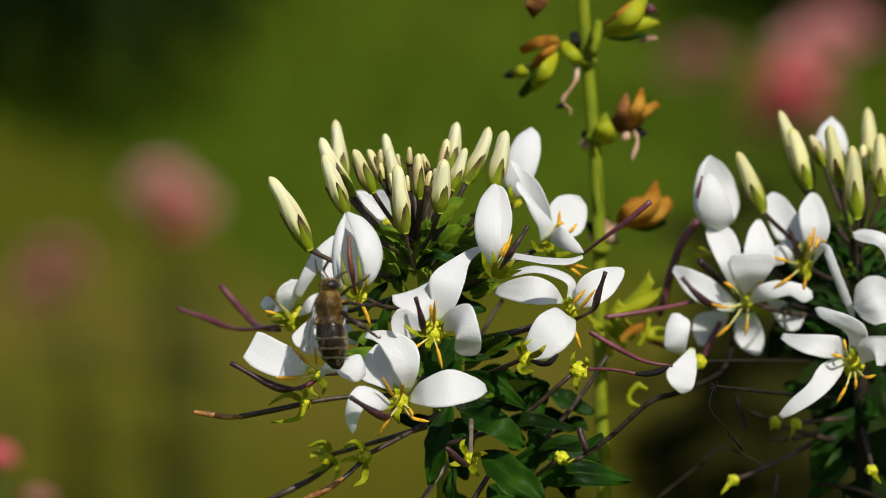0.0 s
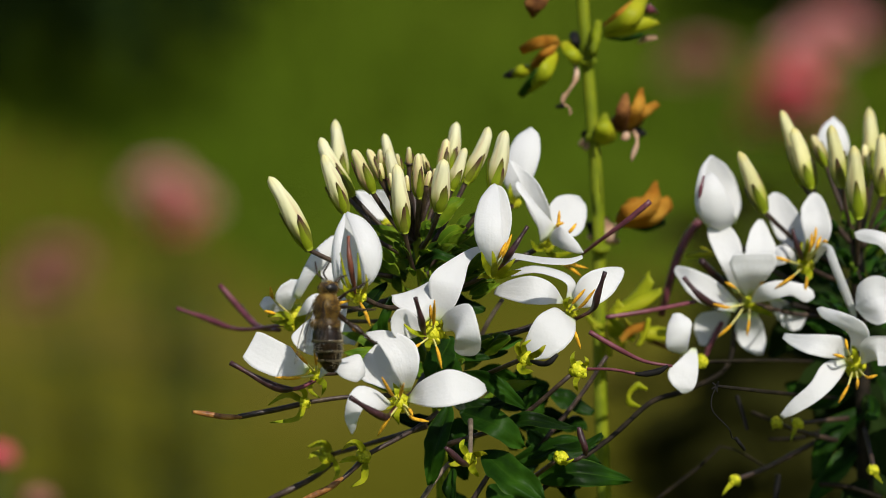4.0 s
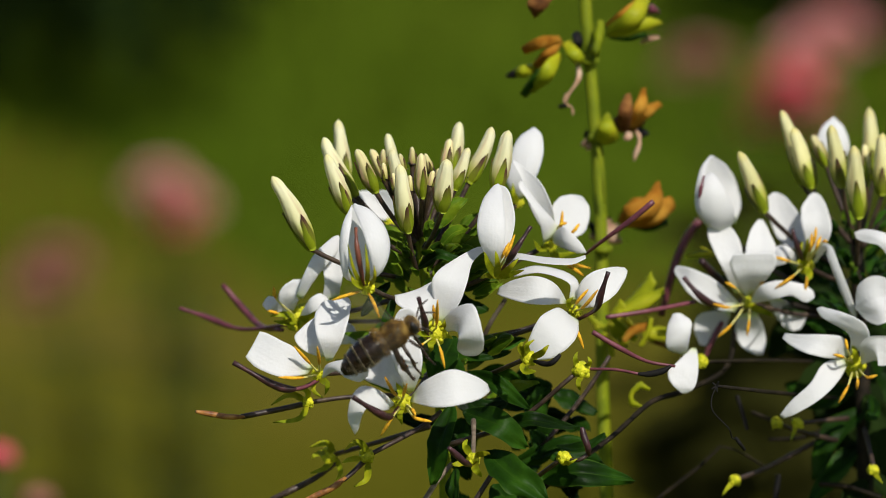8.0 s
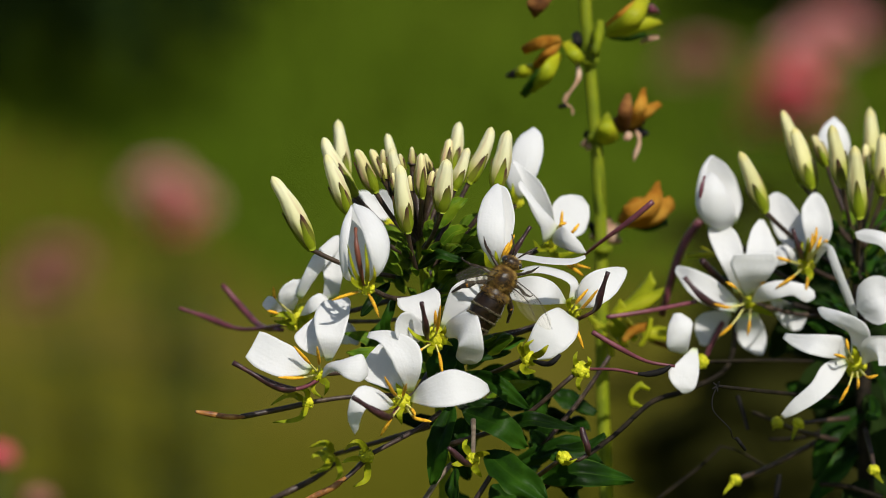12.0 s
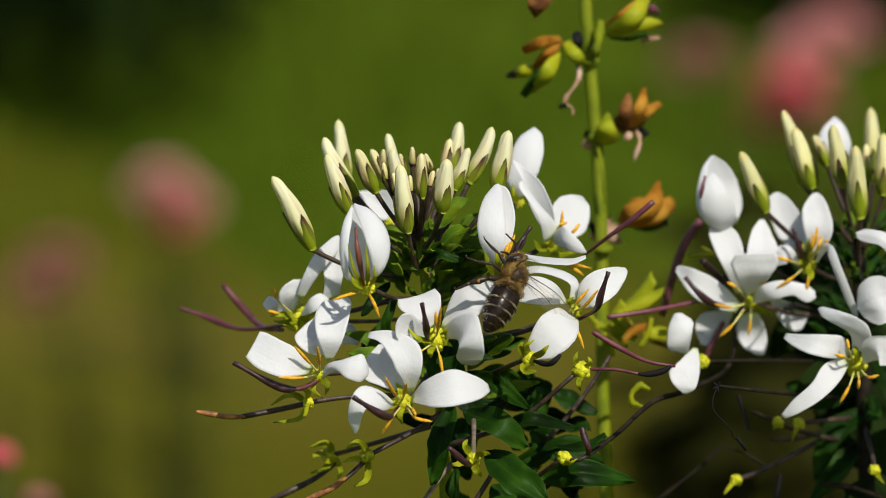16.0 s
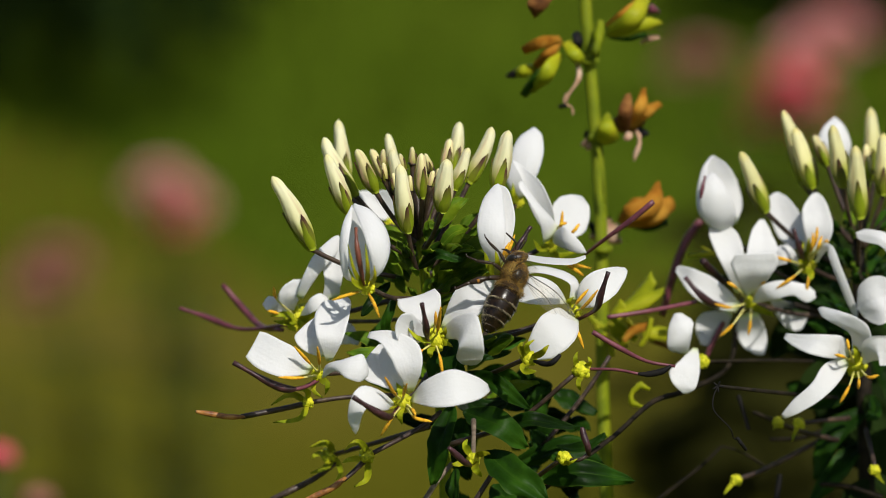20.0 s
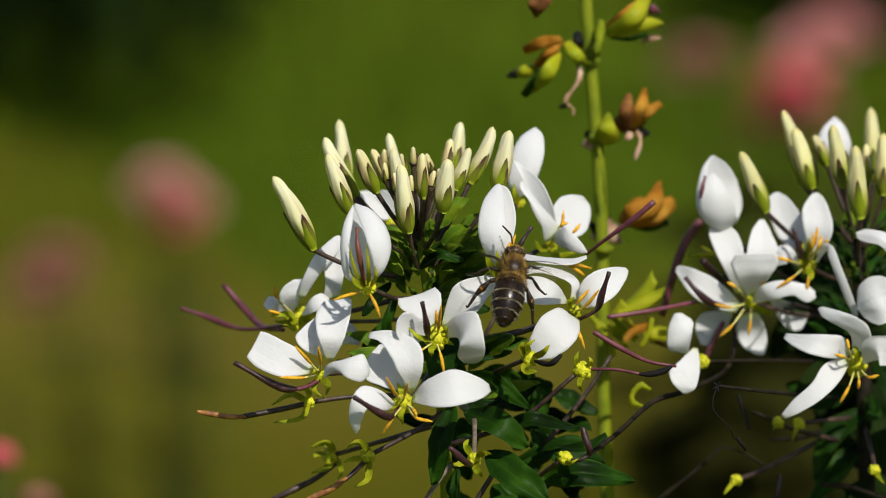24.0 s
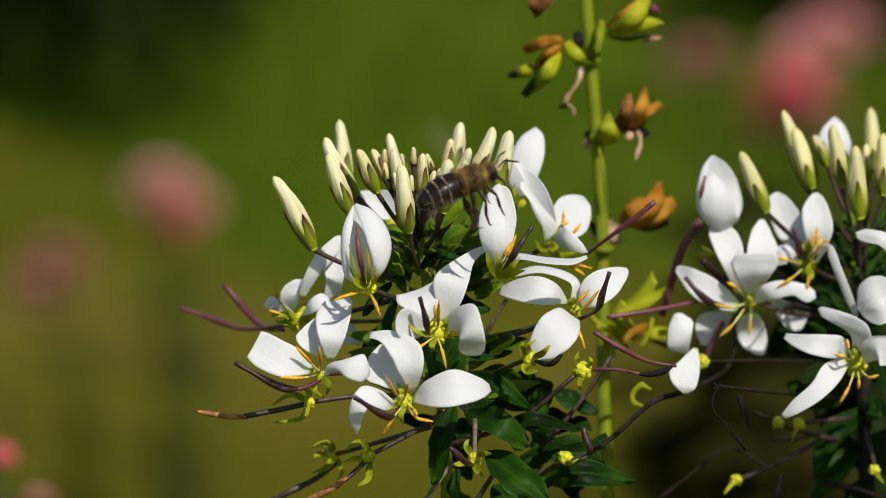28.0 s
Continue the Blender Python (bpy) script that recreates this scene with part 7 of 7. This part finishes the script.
# ---- what moves: the plants sway, the bee climbs, flies and lands ----
def motions():
    here = lambda ob: ob.location.copy()
    # the breeze, in millimetres at the height of the flowers
    sway = [(0, -0.42), (1, -0.50), (2, -0.48), (3, -0.58), (3.5, -0.56), (4.6, -0.35), (5.5, -0.18), (6, 0.0), (6.5, 0.02), (7.5, -0.08), (8, -0.04), (9, -0.03),
            (10, -0.02), (10.5, 0.02), (11, 0.08), (11.5, -0.05), (12.5, -0.08), (14.5, -0.08), (15.5, 0.0), (17, -0.06), (18, -0.03), (20, -0.03), (21, 0.0), (22.5, -0.02), (23.5, 0.0),
            (24, 0.10), (25, 0.27), (25.5, 0.24), (26, 0.14), (27, 0.15), (28, 0.15)]
    for ob, k, height in ((white, 1.0, 0.62), (dry_stalk, 0.85, 0.64)):
        p = here(ob)
        walk(ob, [(t, pose(p.x, p.y, p.z, 0, math.degrees(s * k / 1000 / height), 0)) for t, s in sway])
    p = here(second)
    drift = [(0, -0.25), (1.5, -0.22), (3, -0.02), (6, 0.0), (8, 0.0), (10.5, 0.0), (12, 0.1), (14.5, 0.2), (16, 0.2), (21, 0.2), (24, 0.2), (28, 0.2)]
    walk(second, [(t, pose(p.x, p.y, p.z, 0, math.degrees(s / 1000 / 0.62), 0)) for t, s in drift])
    # the half-open flower hangs lower while the bee holds on to it
    p = here(half_flower)
    walk(half_flower, [(t, pose(p.x + a / 1000, p.y, p.z + b / 1000, 0, c, 0)) for t, a, b, c in
                       ((0, -0.75, -1.15, 1), (3.5, -0.75, -1.2, 1), (4.3, -0.7, -1.1, 1), (4.7, 0.15, 0.1, 0), (5.1, 0, 0, 0), (28, 0, 0, 0))])
    # the middle flower and its upright petal give way under the bee
    p = here(middle_flower)
    walk(middle_flower, [(t, pose(p.x, p.y, p.z + b / 1000, 0, c, 0)) for t, b, c in
                         ((0, 0, 0), (11.0, 0, 0), (11.4, -0.65, 3), (12, -0.8, 4), (14.5, -0.95, 4), (23.8, -0.9, 4), (24.3, -0.3, 1), (24.8, 0.05, 0), (25.4, 0, 0), (28, 0, 0))])
    p = here(middle_petals[0])
    walk(middle_petals[0], [(t, pose(p.x, p.y, p.z, a, c, 0)) for t, a, c in
                            ((0, 0, 0), (11.0, 0, 0), (11.4, 1, 8), (12, 3, 22), (14.5, 4, 27), (23.7, 4, 27), (24.15, 3, 18), (24.5, -6, 3), (25.0, 0, 0), (28, 0, 0))])
    walk(honey_bee, [
        (0.00, pose(-0.01551, -0.02988, 0.61752, -73.3, -79.7, 103.5)),
        (1.00, pose(-0.01568, -0.02990, 0.61741, -65.8, -79.9, 95.9)),
        (2.00, pose(-0.01568, -0.02990, 0.61741, -65.8, -79.9, 95.9)),
        (3.50, pose(-0.01577, -0.02995, 0.61715, -58.0, -80.0, 88.0)),
        (4.30, pose(-0.01590, -0.02995, 0.61715, -54.1, -79.9, 84.1)),
        (4.70, pose(-0.02038, -0.03087, 0.61749, -19.3, -49.2, 59.5)),
        (5.10, pose(-0.02304, -0.02769, 0.61864, -1.3, -31.6, 35.5)),
        (5.50, pose(-0.02135, -0.02747, 0.62080, 6.8, -28.4, 28.7)),
        (5.70, pose(-0.02034, -0.02738, 0.62118, 8.8, -24.5, 27.4)),
        (5.90, pose(-0.01865, -0.02737, 0.62273, 11.3, -29.6, 21.9)),
        (6.10, pose(-0.01650, -0.02672, 0.62346, -0.4, -28.7, 37.8)),
        (6.30, pose(-0.01523, -0.02660, 0.62428, 0.6, -31.6, 39.0)),
        (6.50, pose(-0.01343, -0.02757, 0.62428, 5.6, -27.9, 37.8)),
        (6.70, pose(-0.01226, -0.02760, 0.62398, 5.1, -27.8, 38.5)),
        (6.90, pose(-0.01192, -0.02894, 0.62369, 8.7, -32.5, 32.5)),
        (7.10, pose(-0.01085, -0.03015, 0.62230, 10.8, -28.0, 31.5)),
        (7.30, pose(-0.00998, -0.03128, 0.62051, 6.5, -26.7, 37.3)),
        (7.50, pose(-0.00945, -0.03125, 0.61900, -2.3, -25.7, 47.0)),
        (7.70, pose(-0.00837, -0.02767, 0.61717, 0.3, -28.8, 43.2)),
        (7.90, pose(-0.00668, -0.02920, 0.61470, 16.5, -27.6, 9.8)),
        (8.00, pose(-0.00660, -0.03057, 0.61362, 18.3, -31.0, 6.1)),
        (8.10, pose(-0.00719, -0.03106, 0.61279, 9.6, -34.3, 27.2)),
        (8.30, pose(-0.00965, -0.03073, 0.61309, 3.8, -42.0, 43.2)),
        (8.50, pose(-0.01129, -0.02963, 0.61548, 16.6, -33.4, 24.6)),
        (8.70, pose(-0.01152, -0.02737, 0.61820, 5.6, -16.4, 40.0)),
        (8.90, pose(-0.01043, -0.02598, 0.62117, 3.2, -20.3, 37.2)),
        (9.00, pose(-0.01011, -0.02597, 0.62222, 6.2, -21.8, 32.5)),
        (9.20, pose(-0.00926, -0.02553, 0.62324, 2.6, -21.7, 40.6)),
        (9.40, pose(-0.00670, -0.02545, 0.62502, 7.4, -31.6, 39.0)),
        (9.60, pose(-0.00310, -0.02489, 0.62601, 2.1, -29.8, 52.4)),
        (9.80, pose(0.00113, -0.02467, 0.62595, 10.4, -23.0, 56.2)),
        (10.00, pose(0.00477, -0.02334, 0.62640, 5.1, -23.5, 70.0)),
        (10.20, pose(0.00636, -0.02345, 0.62660, 16.2, -29.9, 70.9)),
        (10.40, pose(0.00729, -0.02345, 0.62619, 4.8, -31.1, 86.8)),
        (10.80, pose(0.00620, -0.02468, 0.62489, 14.0, -30.2, 82.8)),
        (11.00, pose(0.00553, -0.02515, 0.62511, 14.2, -45.8, 80.0)),
        (11.20, pose(0.00572, -0.02701, 0.62383, 33.3, -58.1, 59.9)),
        (11.40, pose(0.00604, -0.02303, 0.62182, 46.5, -75.9, 44.7)),
        (11.60, pose(0.00718, -0.02273, 0.62126, 30.7, -67.9, 61.2)),
        (12.00, pose(0.00816, -0.02046, 0.61923, 80.4, -59.7, 17.5)),
        (12.50, pose(0.00923, -0.01996, 0.61952, 70.5, -58.6, 40.8)),
        (14.50, pose(0.00968, -0.01940, 0.61962, 73.8, -47.8, 56.2)),
        (15.50, pose(0.01016, -0.01960, 0.61946, 70.8, -53.5, 57.5)),
        (16.00, pose(0.00981, -0.01945, 0.61958, 73.3, -49.1, 56.2)),
        (17.00, pose(0.00940, -0.01966, 0.61973, 78.7, -53.1, 49.4)),
        (18.00, pose(0.00969, -0.01929, 0.61961, 66.2, -47.7, 63.9)),
        (18.50, pose(0.00969, -0.01929, 0.61961, 66.2, -47.7, 63.9)),
        (20.00, pose(0.00984, -0.01963, 0.61973, 77.2, -53.0, 51.0)),
        (21.50, pose(0.00984, -0.01947, 0.61984, 81.1, -46.8, 48.7)),
        (22.60, pose(0.00998, -0.01942, 0.61911, 66.0, -47.9, 61.0)),
        (23.50, pose(0.01116, -0.01956, 0.61818, 50.7, -49.8, 66.7)),
        (23.80, pose(0.01087, -0.01918, 0.61935, 31.9, -47.5, 74.2)),
        (24.10, pose(0.00933, -0.02175, 0.62144, 18.9, -45.9, 78.0)),
        (24.30, pose(0.00991, -0.02156, 0.62160, 17.5, -41.3, 78.0)),
        (24.50, pose(0.01013, -0.02188, 0.62205, 4.4, -53.1, 86.0)),
        (24.70, pose(0.01039, -0.02733, 0.62317, 2.7, -67.4, 87.3)),
        (25.00, pose(0.00955, -0.02616, 0.62537, 3.6, -47.5, 86.9)),
        (25.30, pose(0.00873, -0.02494, 0.62859, 13.3, -26.3, 81.9)),
        (25.60, pose(0.00845, -0.02453, 0.63035, 12.0, -21.7, 81.4)),
        (25.90, pose(0.00685, -0.02454, 0.63073, 5.0, -25.8, 85.0)),
        (26.20, pose(0.00519, -0.02455, 0.63194, -3.6, -33.9, 94.6)),
        (26.50, pose(0.00178, -0.02325, 0.63363, -16.3, -29.5, 111.1)),
        (26.80, pose(-0.00048, -0.02297, 0.63393, -18.6, -20.7, 110.3)),
        (27.20, pose(-0.00054, -0.02318, 0.63247, -15.7, -23.0, 100.9)),
        (27.50, pose(0.00070, -0.02335, 0.63345, -0.6, -33.0, 71.1)),
        (27.80, pose(0.00177, -0.02364, 0.63424, 12.3, -19.8, 38.1)),
        (28.00, pose(0.00407, -0.02416, 0.63415, 13.6, -17.6, 22.7)),
    ])
    # a fly rises from the bed, crosses and settles beyond
    track = ((0, (-20, 320, -596)), (7.2, (-20, 320, -596)), (7.8, (-12.7, 218.3, -86.3)), (8.2, (-23.3, 155.3, -40.4)), (8.5, (-31.7, 117.4, -25.1)), (8.7, (-37.5, 113.4, -19.0)), (8.8, (-40.8, 113.8, -16.7)), (8.9, (-45.0, 114.3, -14.2)),
             (9.0, (-49.8, 114.7, -11.8)), (9.1, (-54.6, 115.1, -9.6)), (9.3, (-63.1, 115.4, -7.6)), (9.4, (-68.0, 115.6, -6.4)), (9.7, (-85.6, 130.6, -7.9)), (10.4, (-147.9, 195.9, -40.5)), (11.2, (-260, 420, -597)), (28, (-260, 420, -597)))
    walk(little_fly, [(t, pose(*mm(p), 0, -15, 160)) for t, p in track])
    # wings: folded at rest, beating in flight
    flights = ((4.45, 11.75), (24.15, 28.0))
    for w, side, fore in bee_wings:
        p = here(w)
        def set_to(up, back):
            return pose(p.x, p.y, p.z, side * up, 0, side * back)
        rest = set_to(20 if fore else 14, (86 if side > 0 else 56) - (0 if fore else 4))
        spread = set_to(68 if side > 0 else 34, (24 if side > 0 else 18) + (0 if fore else 4))
        rows = [(0, rest), (4.3, rest)]
        for a, b in flights:
            k = round(a * 30)
            while k / 30 <= b - 0.01:
                beat = (12, 82, 12, -52)[k % 4]
                rows.append((k / 30, set_to(beat + (4 if fore else 0), (16 if fore else 34) + (0, 8, 0, -8)[k % 4])))
                k += 1
            if b < 20:
                rows += [(b + 0.15, set_to(30, 20)), (b + 0.5, spread), (24.0, spread)]
        rows.append((28.0, set_to(40, 20)))
        walk(w, rows)
    # the head turns aside while the bee feeds
    p = here(bee_head)
    walk(bee_head, [(t, pose(p.x, p.y, p.z, 0, tip, turn)) for t, tip, turn in ((0, 0, 0), (11.2, 0, 0), (12.2, 0, 2), (14.5, 10, 34), (16, 10, 36), (17, 10, 32), (18, 10, 36), (21.5, 10, 34), (23.6, 6, 22), (24.3, 0, 0), (28, 0, 0))])
    # legs: gripping at rest, hanging in flight
    for lg, side, k in bee_legs:
        p = here(lg)
        grip = pose(p.x, p.y, p.z, 0, 0, 0)
        hang = pose(p.x, p.y, p.z, side * (-30, -48, -58)[k], (25, -5, -30)[k], side * (-25, 5, 30)[k])
        half = pose(p.x, p.y, p.z, side * (-10, -16, -12)[k], 0, side * 6 * (k - 1))
        walk(lg, [(0, grip), (1.2, half), (2.1, grip), (4.2, grip), (4.8, hang), (6, hang), (8, hang), (10.9, hang), (11.3, grip), (14, half), (16, grip), (18.2, half), (20, grip), (24, grip), (24.5, hang), (28, hang)])


motions()
